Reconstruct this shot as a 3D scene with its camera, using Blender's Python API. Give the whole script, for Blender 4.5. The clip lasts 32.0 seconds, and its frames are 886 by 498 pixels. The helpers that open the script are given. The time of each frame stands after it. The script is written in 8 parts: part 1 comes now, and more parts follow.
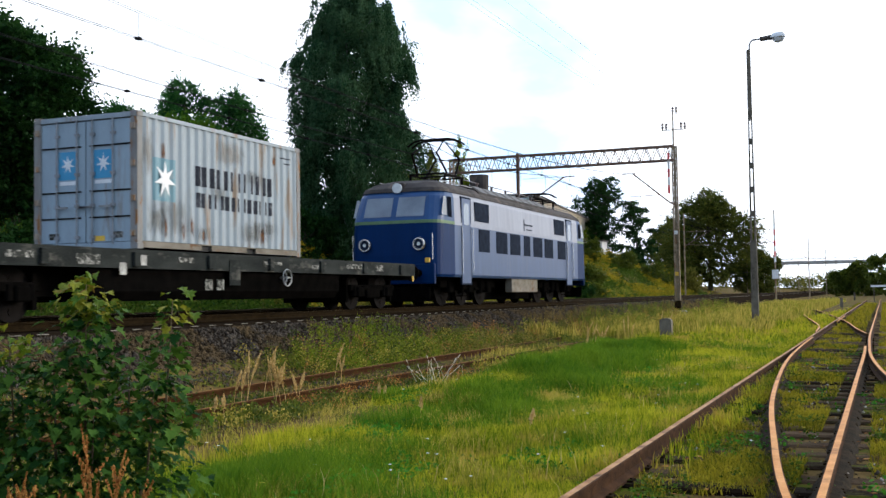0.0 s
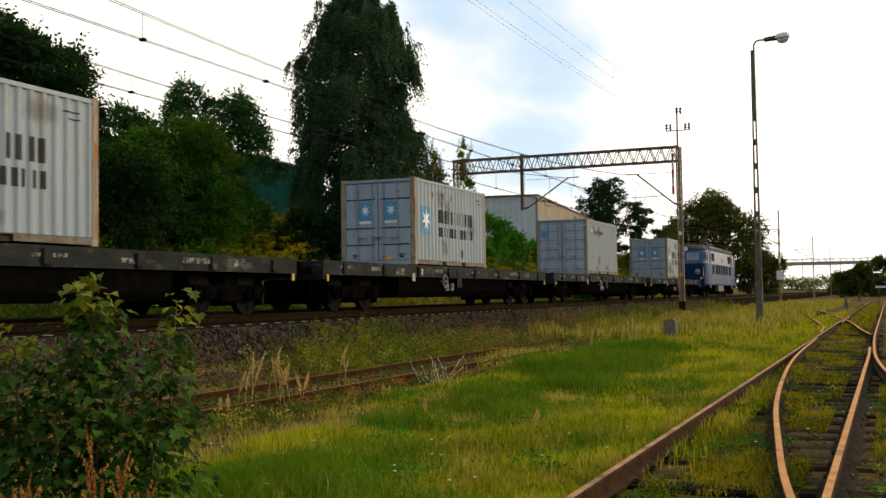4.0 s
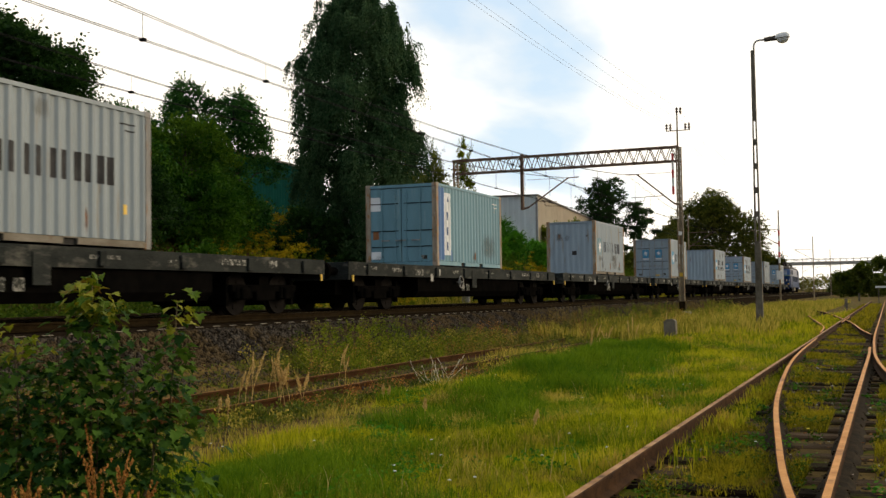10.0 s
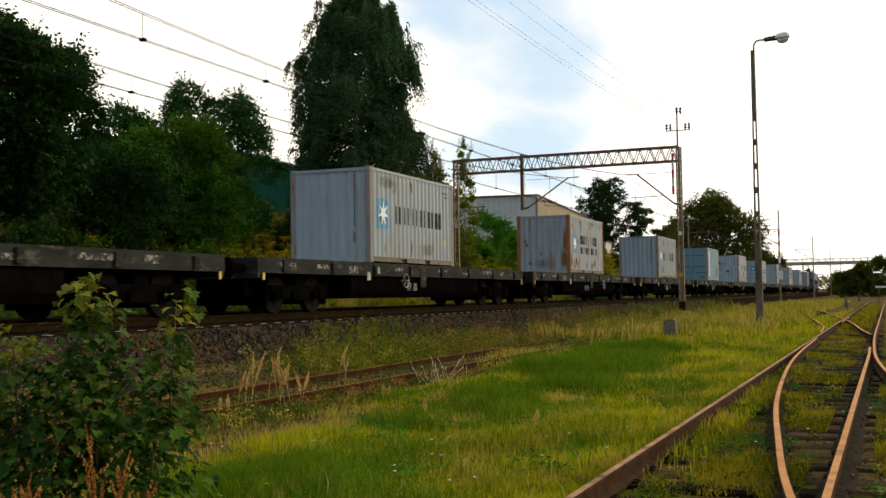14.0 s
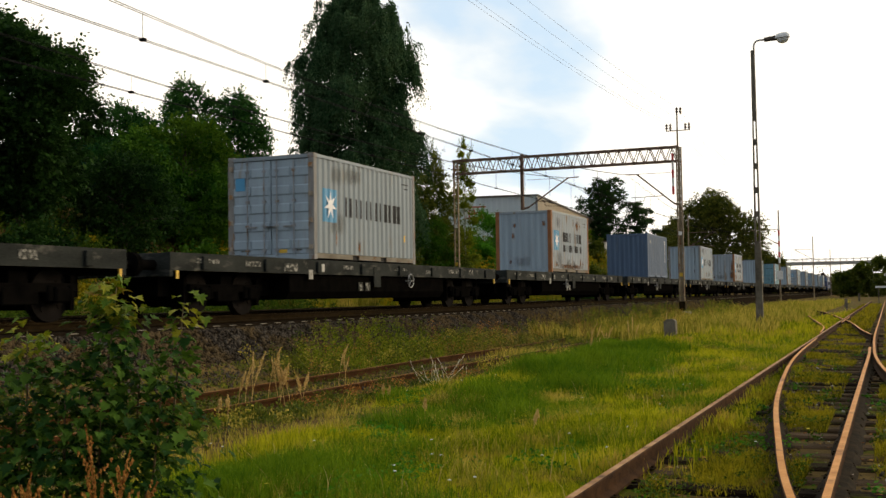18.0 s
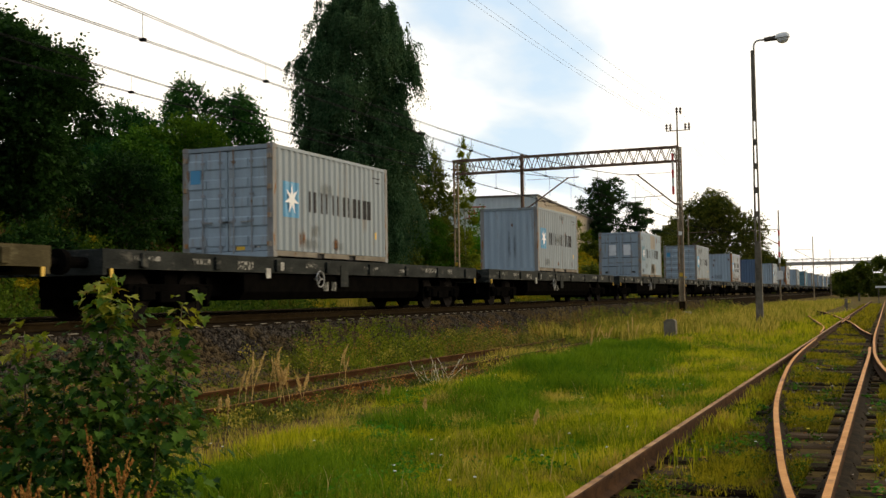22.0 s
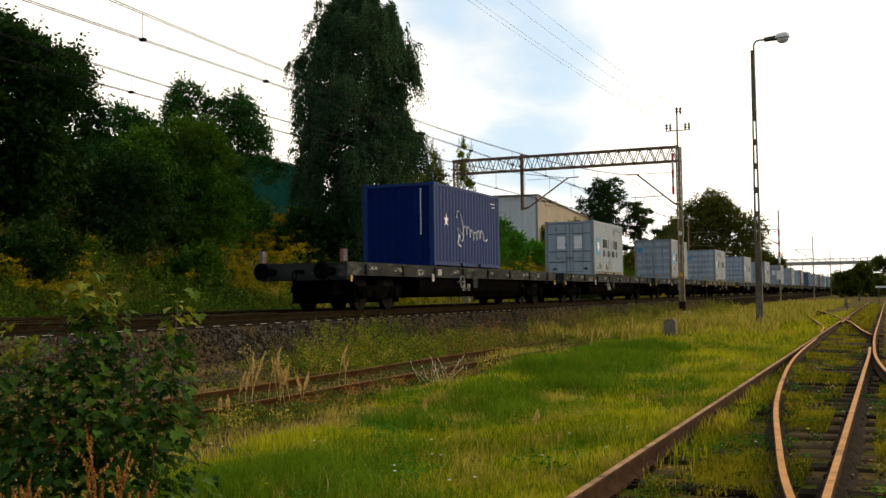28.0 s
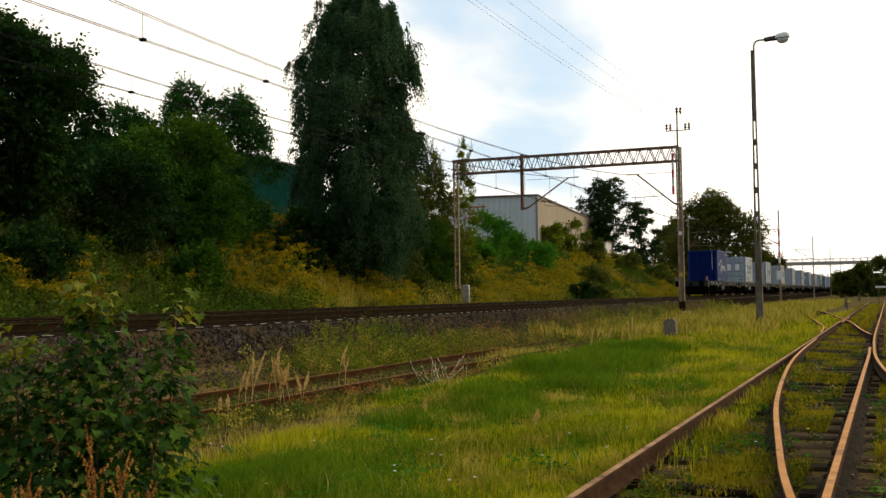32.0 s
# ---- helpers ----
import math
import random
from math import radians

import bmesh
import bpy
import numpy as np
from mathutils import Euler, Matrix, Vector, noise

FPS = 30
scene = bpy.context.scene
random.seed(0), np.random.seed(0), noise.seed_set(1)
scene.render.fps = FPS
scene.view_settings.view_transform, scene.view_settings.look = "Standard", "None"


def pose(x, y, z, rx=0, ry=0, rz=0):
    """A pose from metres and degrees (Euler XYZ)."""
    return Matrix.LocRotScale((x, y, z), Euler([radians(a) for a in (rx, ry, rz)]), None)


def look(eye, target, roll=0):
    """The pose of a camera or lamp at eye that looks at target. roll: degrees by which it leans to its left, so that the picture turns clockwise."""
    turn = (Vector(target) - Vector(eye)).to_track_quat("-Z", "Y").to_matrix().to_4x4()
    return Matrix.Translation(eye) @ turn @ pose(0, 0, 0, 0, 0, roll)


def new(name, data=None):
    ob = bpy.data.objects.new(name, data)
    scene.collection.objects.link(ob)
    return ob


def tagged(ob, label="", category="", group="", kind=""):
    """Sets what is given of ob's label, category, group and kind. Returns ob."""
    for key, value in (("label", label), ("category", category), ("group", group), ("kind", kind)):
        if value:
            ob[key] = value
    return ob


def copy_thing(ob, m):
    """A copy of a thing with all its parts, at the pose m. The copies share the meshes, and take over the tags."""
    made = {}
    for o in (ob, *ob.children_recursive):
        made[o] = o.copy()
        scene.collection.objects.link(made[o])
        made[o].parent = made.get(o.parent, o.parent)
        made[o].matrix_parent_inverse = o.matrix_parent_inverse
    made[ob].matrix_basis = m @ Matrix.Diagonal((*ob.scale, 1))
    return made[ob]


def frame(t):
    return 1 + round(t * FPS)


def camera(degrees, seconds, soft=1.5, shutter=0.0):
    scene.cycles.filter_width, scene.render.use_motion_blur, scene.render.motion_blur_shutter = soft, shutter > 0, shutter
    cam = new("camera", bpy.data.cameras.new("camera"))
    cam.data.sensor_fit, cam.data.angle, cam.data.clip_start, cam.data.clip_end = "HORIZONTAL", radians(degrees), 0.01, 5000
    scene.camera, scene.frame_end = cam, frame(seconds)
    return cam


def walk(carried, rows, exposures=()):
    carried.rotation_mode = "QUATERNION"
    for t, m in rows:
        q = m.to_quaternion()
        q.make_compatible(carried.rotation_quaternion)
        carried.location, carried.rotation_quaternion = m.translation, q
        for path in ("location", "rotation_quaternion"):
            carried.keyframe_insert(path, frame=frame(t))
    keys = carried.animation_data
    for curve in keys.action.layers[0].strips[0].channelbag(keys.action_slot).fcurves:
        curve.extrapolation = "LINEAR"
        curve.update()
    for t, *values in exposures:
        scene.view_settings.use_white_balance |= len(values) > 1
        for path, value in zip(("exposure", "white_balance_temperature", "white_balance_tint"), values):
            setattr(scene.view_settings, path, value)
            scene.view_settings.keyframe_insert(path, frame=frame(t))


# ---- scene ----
# Two electrified tracks, a siding and a turnout beside them; a long container train leaves past a standing camera.
# y runs along the track, x across it to the right, z up; the sleepers of the siding lie at about z = 0.
TRACK_X, TRACK2_X, RAIL_Z = -13.89, -17.95, 1.21
SIDING_X, SIDING_Z = -8.91, 0.13
YARD_Z = 0.27
PITCH = 19.938

cam = camera(44.8, 32.0, soft=1.45, shutter=0.12)


def view(yaw, pitch, roll=-0.854):
    eye = Vector((0, 0, 1.55))
    a, b = radians(yaw), radians(pitch)
    way = Vector((-math.sin(a) * math.cos(b), math.cos(a) * math.cos(b), math.sin(b)))
    return look(eye, eye + 10 * way, roll)


walk(cam, [(0.0, view(21.99, 2.475)), (0.2, view(22.06, 2.49)), (0.5, view(22.16, 2.52)), (0.9, view(22.204, 2.525)),
           (1.5, view(22.204, 2.525)), (32.0, view(22.204, 2.525))],
     [(0.0, 0.60, 5700, 10), (0.5, 0.38, 6050, 10), (1.5, 0.16, 6600, 10), (3.0, 0.04, 7100, 10), (6.0, 0.0, 7300, 10), (32.0, 0.0, 7400, 10)])

# ---------------------------------------------------------------- light
SUN_AZ, SUN_EL = 50.0, 16.0        # degrees from +y towards +x, and above the horizon
world = bpy.data.worlds.new("world")
scene.world = world
world.use_nodes = True
wt = world.node_tree
wt.nodes.clear()


def wnode(kind, **values):
    n = wt.nodes.new(kind)
    for key, value in values.items():
        n.inputs[key].default_value = value
    return n


sky = wt.nodes.new("ShaderNodeTexSky")
sky.sky_type = "NISHITA"
sky.sun_disc = False
sky.sun_elevation, sky.sun_rotation = radians(SUN_EL), radians(SUN_AZ)
sky.air_density, sky.dust_density = 1.0, 1.2
coord = wt.nodes.new("ShaderNodeTexCoord")
split = wt.nodes.new("ShaderNodeSeparateXYZ")
wt.links.new(coord.outputs["Generated"], split.inputs[0])
lift = wnode("ShaderNodeMath")
lift.operation = "MULTIPLY_ADD"
lift.inputs[1].default_value, lift.inputs[2].default_value = 1.0, 0.22
wt.links.new(split.outputs["Z"], lift.inputs[0])
low = wnode("ShaderNodeMath")
low.operation = "MAXIMUM"
low.inputs[1].default_value = 0.05
wt.links.new(lift.outputs[0], low.inputs[0])
flat = wt.nodes.new("ShaderNodeVectorMath")
flat.operation = "DIVIDE"
wt.links.new(coord.outputs["Generated"], flat.inputs[0])
wt.links.new(low.outputs[0], flat.inputs[1])
clouds = wnode("ShaderNodeTexNoise", Scale=1.40, Detail=6.0, Roughness=0.5)
cmap = wt.nodes.new("ShaderNodeMapping")
cmap.inputs["Location"].default_value = (-6.073, 10.626, -4.137)
cmap.inputs["Scale"].default_value = (1.0, 0.685, 0.0)
wt.links.new(flat.outputs[0], cmap.inputs[0])
wt.links.new(cmap.outputs[0], clouds.inputs["Vector"])
# the cover closes towards the horizon
horizon = wt.nodes.new("ShaderNodeMapRange")
horizon.interpolation_type = "SMOOTHSTEP"
for key, value in zip(("From Min", "From Max", "To Min", "To Max"), (0.03, 0.16, 0.13, 0.0)):
    horizon.inputs[key].default_value = value
wt.links.new(split.outputs["Z"], horizon.inputs["Value"])
closed = wnode("ShaderNodeMath")
wt.links.new(clouds.outputs["Fac"], closed.inputs[0])
wt.links.new(horizon.outputs[0], closed.inputs[1])
cover = wt.nodes.new("ShaderNodeValToRGB")
cover.color_ramp.elements[0].position, cover.color_ramp.elements[0].color = 0.37, (0.75, 0.75, 0.75, 1)
cover.color_ramp.elements[1].position, cover.color_ramp.elements[1].color = 0.49, (1, 1, 1, 1)
wt.links.new(closed.outputs[0], cover.inputs[0])
sky_bg = wnode("ShaderNodeBackground", Strength=0.15)
cloud_bg = wnode("ShaderNodeBackground", Color=(1.0, 0.975, 0.94, 1), Strength=1.12)
blend = wt.nodes.new("ShaderNodeMixShader")
wout = wt.nodes.new("ShaderNodeOutputWorld")
wt.links.new(sky.outputs[0], sky_bg.inputs["Color"])
wt.links.new(cover.outputs[0], blend.inputs[0])
wt.links.new(sky_bg.outputs[0], blend.inputs[1])
wt.links.new(cloud_bg.outputs[0], blend.inputs[2])
# the sky is brighter towards the low sun and dimmer behind the camera
side = wt.nodes.new("ShaderNodeVectorMath")
side.operation = "DOT_PRODUCT"
side.inputs[1].default_value = (math.sin(radians(12)), math.cos(radians(12)), 0)
wt.links.new(coord.outputs["Generated"], side.inputs[0])
glow = wt.nodes.new("ShaderNodeMapRange")
glow.interpolation_type = "SMOOTHSTEP"
for key, value in zip(("From Min", "From Max", "To Min", "To Max"), (-0.45, 0.55, 0.72, 1.30)):
    glow.inputs[key].default_value = value
wt.links.new(side.outputs["Value"], glow.inputs["Value"])
wt.links.new(glow.outputs[0], cloud_bg.inputs["Strength"])
shade = wt.nodes.new("ShaderNodeValToRGB")
shade.color_ramp.elements[0].position, shade.color_ramp.elements[0].color = 0.33, (0.55, 0.735, 0.97, 1)
shade.color_ramp.elements[1].position, shade.color_ramp.elements[1].color = 0.47, (1.0, 0.985, 0.96, 1)
wt.links.new(closed.outputs[0], shade.inputs[0])
far_side = wt.nodes.new("ShaderNodeMapRange")
far_side.interpolation_type = "SMOOTHSTEP"
far_side.inputs["From Min"].default_value, far_side.inputs["From Max"].default_value = -0.5, 0.5
wt.links.new(side.outputs["Value"], far_side.inputs["Value"])
tint = wt.nodes.new("ShaderNodeMix")
tint.data_type = "RGBA"
tint.inputs[6].default_value = (0.76, 0.88, 1.06, 1)
wt.links.new(far_side.outputs[0], tint.inputs[0])
wt.links.new(shade.outputs[0], tint.inputs[7])
wt.links.new(tint.outputs[2], cloud_bg.inputs["Color"])
wt.links.new(blend.outputs[0], wout.inputs[0])

sun = new("sun", bpy.data.lights.new("sun", "SUN"))
sun.data.energy, sun.data.angle, sun.data.color = 1.85, radians(20), (1.0, 0.825, 0.58)
sa, se = radians(SUN_AZ), radians(SUN_EL)
sun.matrix_world = look((0, 0, 60), Vector((0, 0, 60)) - Vector((math.sin(sa) * math.cos(se), math.cos(sa) * math.cos(se), math.sin(se))))

# ---------------------------------------------------------------- materials


def material(name, c1, c2, scale=6.0, rough=0.8, metal=0.0, bump=0.15, fine=60.0, stretch=(1, 1, 1), spots=None, spot_at=0.62,
             spot_soft=0.06, spot_scale=2.0, island=0.0, per_object=0.0, spec=0.5, translucent=0.0):
    """A surface that varies at two scales between two colours, with stains of a third."""
    m = bpy.data.materials.new(name)
    m.use_nodes = True
    nt = m.node_tree
    p = nt.nodes["Principled BSDF"]
    p.inputs["Roughness"].default_value, p.inputs["Metallic"].default_value = rough, metal
    p.inputs["Specular IOR Level"].default_value = spec
    tc = nt.nodes.new("ShaderNodeTexCoord")
    mp = nt.nodes.new("ShaderNodeMapping")
    mp.inputs["Scale"].default_value = stretch
    nt.links.new(tc.outputs["Object"], mp.inputs[0])
    info = nt.nodes.new("ShaderNodeObjectInfo")
    shift = nt.nodes.new("ShaderNodeVectorMath")
    shift.operation = "MULTIPLY_ADD"
    shift.inputs[1].default_value = (37, 53, 71)
    comb = nt.nodes.new("ShaderNodeCombineXYZ")
    for k in range(3):
        nt.links.new(info.outputs["Random"], comb.inputs[k])
    nt.links.new(comb.outputs[0], shift.inputs[0])
    nt.links.new(mp.outputs[0], shift.inputs[2])
    n1 = nt.nodes.new("ShaderNodeTexNoise")
    n1.inputs["Scale"].default_value, n1.inputs["Detail"].default_value = scale, 5
    n2 = nt.nodes.new("ShaderNodeTexNoise")
    n2.inputs["Scale"].default_value, n2.inputs["Detail"].default_value = fine, 3
    nt.links.new(shift.outputs[0], n1.inputs["Vector"])
    nt.links.new(shift.outputs[0], n2.inputs["Vector"])
    add = nt.nodes.new("ShaderNodeMath")
    add.operation = "MULTIPLY_ADD"
    add.inputs[1].default_value = 0.35
    nt.links.new(n2.outputs["Fac"], add.inputs[0])
    half = nt.nodes.new("ShaderNodeMath")
    half.operation = "MULTIPLY"
    half.inputs[1].default_value = 0.65
    nt.links.new(n1.outputs["Fac"], half.inputs[0])
    nt.links.new(half.outputs[0], add.inputs[2])
    value = add.outputs[0]
    if island or per_object:
        geo = nt.nodes.new("ShaderNodeNewGeometry")
        more = nt.nodes.new("ShaderNodeMath")
        more.operation = "MULTIPLY_ADD"
        more.inputs[1].default_value = island or per_object
        nt.links.new(geo.outputs["Random Per Island"] if island else info.outputs["Random"], more.inputs[0])
        less = nt.nodes.new("ShaderNodeMath")
        less.operation = "SUBTRACT"
        less.inputs[1].default_value = 0.5 * (island or per_object)
        nt.links.new(value, less.inputs[0])
        nt.links.new(less.outputs[0], more.inputs[2])
        value = more.outputs[0]
    ramp = nt.nodes.new("ShaderNodeValToRGB")
    ramp.color_ramp.elements[0].position, ramp.color_ramp.elements[0].color = 0.36, (*c1, 1)
    ramp.color_ramp.elements[1].position, ramp.color_ramp.elements[1].color = 0.64, (*c2, 1)
    nt.links.new(value, ramp.inputs[0])
    colour = ramp.outputs[0]
    if spots:
        n3 = nt.nodes.new("ShaderNodeTexNoise")
        n3.inputs["Scale"].default_value, n3.inputs["Detail"].default_value, n3.inputs["Roughness"].default_value = spot_scale, 8, 0.65
        nt.links.new(shift.outputs[0], n3.inputs["Vector"])
        r3 = nt.nodes.new("ShaderNodeValToRGB")
        r3.color_ramp.elements[0].position, r3.color_ramp.elements[0].color = spot_at, (0, 0, 0, 1)
        r3.color_ramp.elements[1].position, r3.color_ramp.elements[1].color = spot_at + spot_soft, (1, 1, 1, 1)
        nt.links.new(n3.outputs["Fac"], r3.inputs[0])
        mix = nt.nodes.new("ShaderNodeMix")
        mix.data_type = "RGBA"
        mix.inputs[7].default_value = (*spots, 1)
        nt.links.new(r3.outputs[0], mix.inputs[0])
        nt.links.new(colour, mix.inputs[6])
        colour = mix.outputs[2]
    nt.links.new(colour, p.inputs["Base Color"])
    if bump:
        b = nt.nodes.new("ShaderNodeBump")
        b.inputs["Strength"].default_value, b.inputs["Distance"].default_value = bump, 0.02
        nt.links.new(value, b.inputs["Height"])
        nt.links.new(b.outputs[0], p.inputs["Normal"])
    if translucent:
        tr = nt.nodes.new("ShaderNodeBsdfTranslucent")
        nt.links.new(colour, tr.inputs["Color"])
        ms = nt.nodes.new("ShaderNodeMixShader")
        ms.inputs[0].default_value = translucent
        nt.links.new(p.outputs[0], ms.inputs[1])
        nt.links.new(tr.outputs[0], ms.inputs[2])
        nt.links.new(ms.outputs[0], nt.nodes["Material Output"].inputs[0])
    return m


M = {}
M["soil"] = material("soil", (0.042, 0.027, 0.008), (0.150, 0.100, 0.034), 1.9, 0.95, bump=0.6, fine=30, spots=(0.066, 0.078, 0.006), spot_at=0.54, spot_scale=0.9, spec=0.02)
# Near black beside the loose stones: the bed's shade is part of the colour.
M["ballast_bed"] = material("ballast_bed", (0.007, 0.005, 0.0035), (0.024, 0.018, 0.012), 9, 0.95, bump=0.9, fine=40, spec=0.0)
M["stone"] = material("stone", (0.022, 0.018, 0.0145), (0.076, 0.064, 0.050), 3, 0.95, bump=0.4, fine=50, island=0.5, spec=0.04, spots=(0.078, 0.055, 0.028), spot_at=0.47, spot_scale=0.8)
M["concrete"] = material("concrete", (0.20, 0.185, 0.16), (0.42, 0.40, 0.36), 4, 0.9, bump=0.3, fine=50, spots=(0.10, 0.085, 0.06), spot_at=0.6)
# Web colours: the shade below the lit heads is painted in.
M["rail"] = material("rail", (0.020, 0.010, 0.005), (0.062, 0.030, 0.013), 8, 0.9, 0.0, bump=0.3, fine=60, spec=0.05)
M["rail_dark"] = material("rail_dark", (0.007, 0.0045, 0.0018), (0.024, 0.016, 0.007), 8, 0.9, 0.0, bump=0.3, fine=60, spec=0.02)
# Orange of the yard rail heads: warm sky glint put into the colour.
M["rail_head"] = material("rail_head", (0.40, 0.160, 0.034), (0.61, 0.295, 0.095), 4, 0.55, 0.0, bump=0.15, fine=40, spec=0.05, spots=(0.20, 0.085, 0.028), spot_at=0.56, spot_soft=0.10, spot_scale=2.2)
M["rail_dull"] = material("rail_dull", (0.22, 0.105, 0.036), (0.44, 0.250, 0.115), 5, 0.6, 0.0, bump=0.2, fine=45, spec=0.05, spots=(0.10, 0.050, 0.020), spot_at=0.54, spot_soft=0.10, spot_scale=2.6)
# Siding web and top: a shaded and a lit copy of one rust.
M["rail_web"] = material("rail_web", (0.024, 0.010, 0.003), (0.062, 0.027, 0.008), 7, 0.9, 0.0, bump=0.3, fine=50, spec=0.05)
M["rail_rust"] = material("rail_rust", (0.135, 0.056, 0.014), (0.26, 0.120, 0.032), 6, 0.85, 0.0, bump=0.2, fine=40, spec=0.1)
M["rail_worn"] = material("rail_worn", (0.060, 0.042, 0.018), (0.125, 0.090, 0.042), 5, 0.55, 0.0, bump=0.15, fine=40, spec=0.15)
M["old_wood"] = material("old_wood", (0.012, 0.008, 0.005), (0.085, 0.056, 0.033), 5, 0.95, bump=0.9, fine=35, stretch=(1, 6, 6), spots=(0.070, 0.078, 0.010), spot_at=0.57, per_object=0.4, spec=0.03)
M["sleeper"] = material("sleeper", (0.16, 0.135, 0.100), (0.34, 0.300, 0.240), 3, 0.9, bump=0.3, fine=40, spec=0.1)
M["grass"] = material("grass", (0.078, 0.140, 0.004), (0.51, 0.475, 0.022), 0.75, 0.65, bump=0, fine=4.5, island=0.36, spec=0.02, translucent=0.38, spots=(0.50, 0.335, 0.065), spot_at=0.52, spot_soft=0.14, spot_scale=1.1)
M["moss_weeds"] = material("moss_weeds", (0.085, 0.092, 0.005), (0.37, 0.30, 0.018), 1.2, 0.7, bump=0, fine=6, island=0.35, spec=0.02, translucent=0.35, spots=(0.24, 0.15, 0.03), spot_at=0.57, spot_soft=0.1, spot_scale=2.0)
# Dry straw tones, brightened: golden low-sun haze is put into the colour.
M["dry_grass"] = material("dry_grass", (0.13, 0.135, 0.012), (0.55, 0.42, 0.085), 0.6, 0.7, bump=0, fine=4, island=0.4, spec=0.03, translucent=0.38, spots=(0.20, 0.235, 0.014), spot_at=0.49, spot_soft=0.14, spot_scale=0.7)
M["straw"] = material("straw", (0.46, 0.30, 0.095), (0.74, 0.54, 0.23), 3, 0.75, bump=0, fine=30, island=0.4, spec=0.1, translucent=0.35)
M["bleached"] = material("bleached", (0.55, 0.50, 0.40), (0.75, 0.70, 0.58), 3, 0.8, bump=0, fine=30, spec=0.1)
M["red_dock"] = material("red_dock", (0.22, 0.085, 0.020), (0.50, 0.25, 0.065), 4, 0.8, bump=0, fine=30, island=0.5, spec=0.1, translucent=0.3)
M["leaf_dark"] = material("leaf_dark", (0.005, 0.020, 0.005), (0.026, 0.068, 0.012), 0.45, 0.6, bump=0, fine=2.5, island=0.25, spec=0.04, translucent=0.28)
M["leaf_birch"] = material("leaf_birch", (0.014, 0.044, 0.018), (0.066, 0.122, 0.052), 0.45, 0.6, bump=0, fine=2.5, island=0.25, spec=0.03, translucent=0.28)
M["leaf_green"] = material("leaf_green", (0.009, 0.050, 0.010), (0.054, 0.160, 0.030), 0.45, 0.6, bump=0, fine=2.5, island=0.25, spec=0.05, translucent=0.35)
M["leaf_mid"] = material("leaf_mid", (0.009, 0.044, 0.004), (0.055, 0.135, 0.010), 0.45, 0.6, bump=0, fine=2.5, island=0.25, spec=0.05, translucent=0.3)
M["leaf_bright"] = material("leaf_bright", (0.015, 0.085, 0.006), (0.075, 0.245, 0.016), 0.45, 0.6, bump=0, fine=2.5, island=0.25, spec=0.05, translucent=0.35)
M["leaf_olive"] = material("leaf_olive", (0.030, 0.055, 0.006), (0.13, 0.15, 0.016), 0.4, 0.6, bump=0, fine=2.5, island=0.3, spec=0.1, translucent=0.3)
M["leaf_far"] = material("leaf_far", (0.045, 0.062, 0.010), (0.19, 0.17, 0.030), 0.25, 0.7, bump=0, fine=2, island=0.3, spec=0.05, translucent=0.4)
M["leaf_stem"] = material("leaf_stem", (0.055, 0.095, 0.006), (0.215, 0.255, 0.018), 0.5, 0.65, bump=0, fine=2.5, island=0.3, spec=0.04, translucent=0.35)
M["dry_weed"] = material("dry_weed", (0.085, 0.060, 0.012), (0.30, 0.215, 0.060), 0.8, 0.75, bump=0, fine=4, island=0.4, spec=0.04, translucent=0.3)
M["leaf_weed"] = material("leaf_weed", (0.016, 0.046, 0.004), (0.085, 0.135, 0.012), 0.5, 0.65, bump=0, fine=2.5, island=0.3, spec=0.04, translucent=0.3)
M["goldenrod"] = material("goldenrod", (0.145, 0.130, 0.007), (0.43, 0.310, 0.015), 0.45, 0.7, bump=0, fine=2.5, island=0.16, spec=0.04, translucent=0.35)
M["leaf_lime"] = material("leaf_lime", (0.014, 0.054, 0.004), (0.085, 0.165, 0.011), 0.45, 0.6, bump=0, fine=2.5, island=0.25, spec=0.05, translucent=0.38)
M["leaf_oak"] = material("leaf_oak", (0.026, 0.044, 0.006), (0.115, 0.120, 0.018), 0.25, 0.7, bump=0, fine=2, island=0.3, spec=0.05, translucent=0.35)
# Near black: paints in the shade beside the inner yard rails.
M["dirt"] = material("dirt", (0.007, 0.005, 0.003), (0.030, 0.021, 0.011), 6, 0.95, bump=0.8, fine=40, spec=0.05)
M["tall_green"] = material("tall_green", (0.048, 0.118, 0.005), (0.165, 0.250, 0.012), 0.8, 0.6, bump=0, fine=4, island=0.35, spec=0.03, translucent=0.35)
M["maple"] = material("maple", (0.012, 0.045, 0.007), (0.075, 0.150, 0.017), 2.5, 0.6, bump=0.1, fine=30, island=0.5, per_object=0.5, spec=0.08, translucent=0.35, spots=(0.17, 0.14, 0.015), spot_at=0.62, spot_scale=3.0)
M["maple_top"] = material("maple_top", (0.075, 0.130, 0.006), (0.26, 0.255, 0.018), 3, 0.55, bump=0.1, fine=30, per_object=0.6, spec=0.15, translucent=0.3, spots=(0.22, 0.12, 0.02), spot_at=0.60, spot_scale=5.0)
M["bark"] = material("bark", (0.03, 0.024, 0.018), (0.09, 0.075, 0.06), 8, 0.95, bump=0.8, fine=40, stretch=(1, 1, 0.3))
M["birch_bark"] = material("birch_bark", (0.30, 0.29, 0.27), (0.55, 0.53, 0.50), 4, 0.8, bump=0.3, fine=30, spots=(0.04, 0.035, 0.03), spot_at=0.56, stretch=(1, 1, 2))
M["twig"] = material("twig", (0.06, 0.045, 0.02), (0.14, 0.10, 0.05), 8, 0.9, bump=0.3)
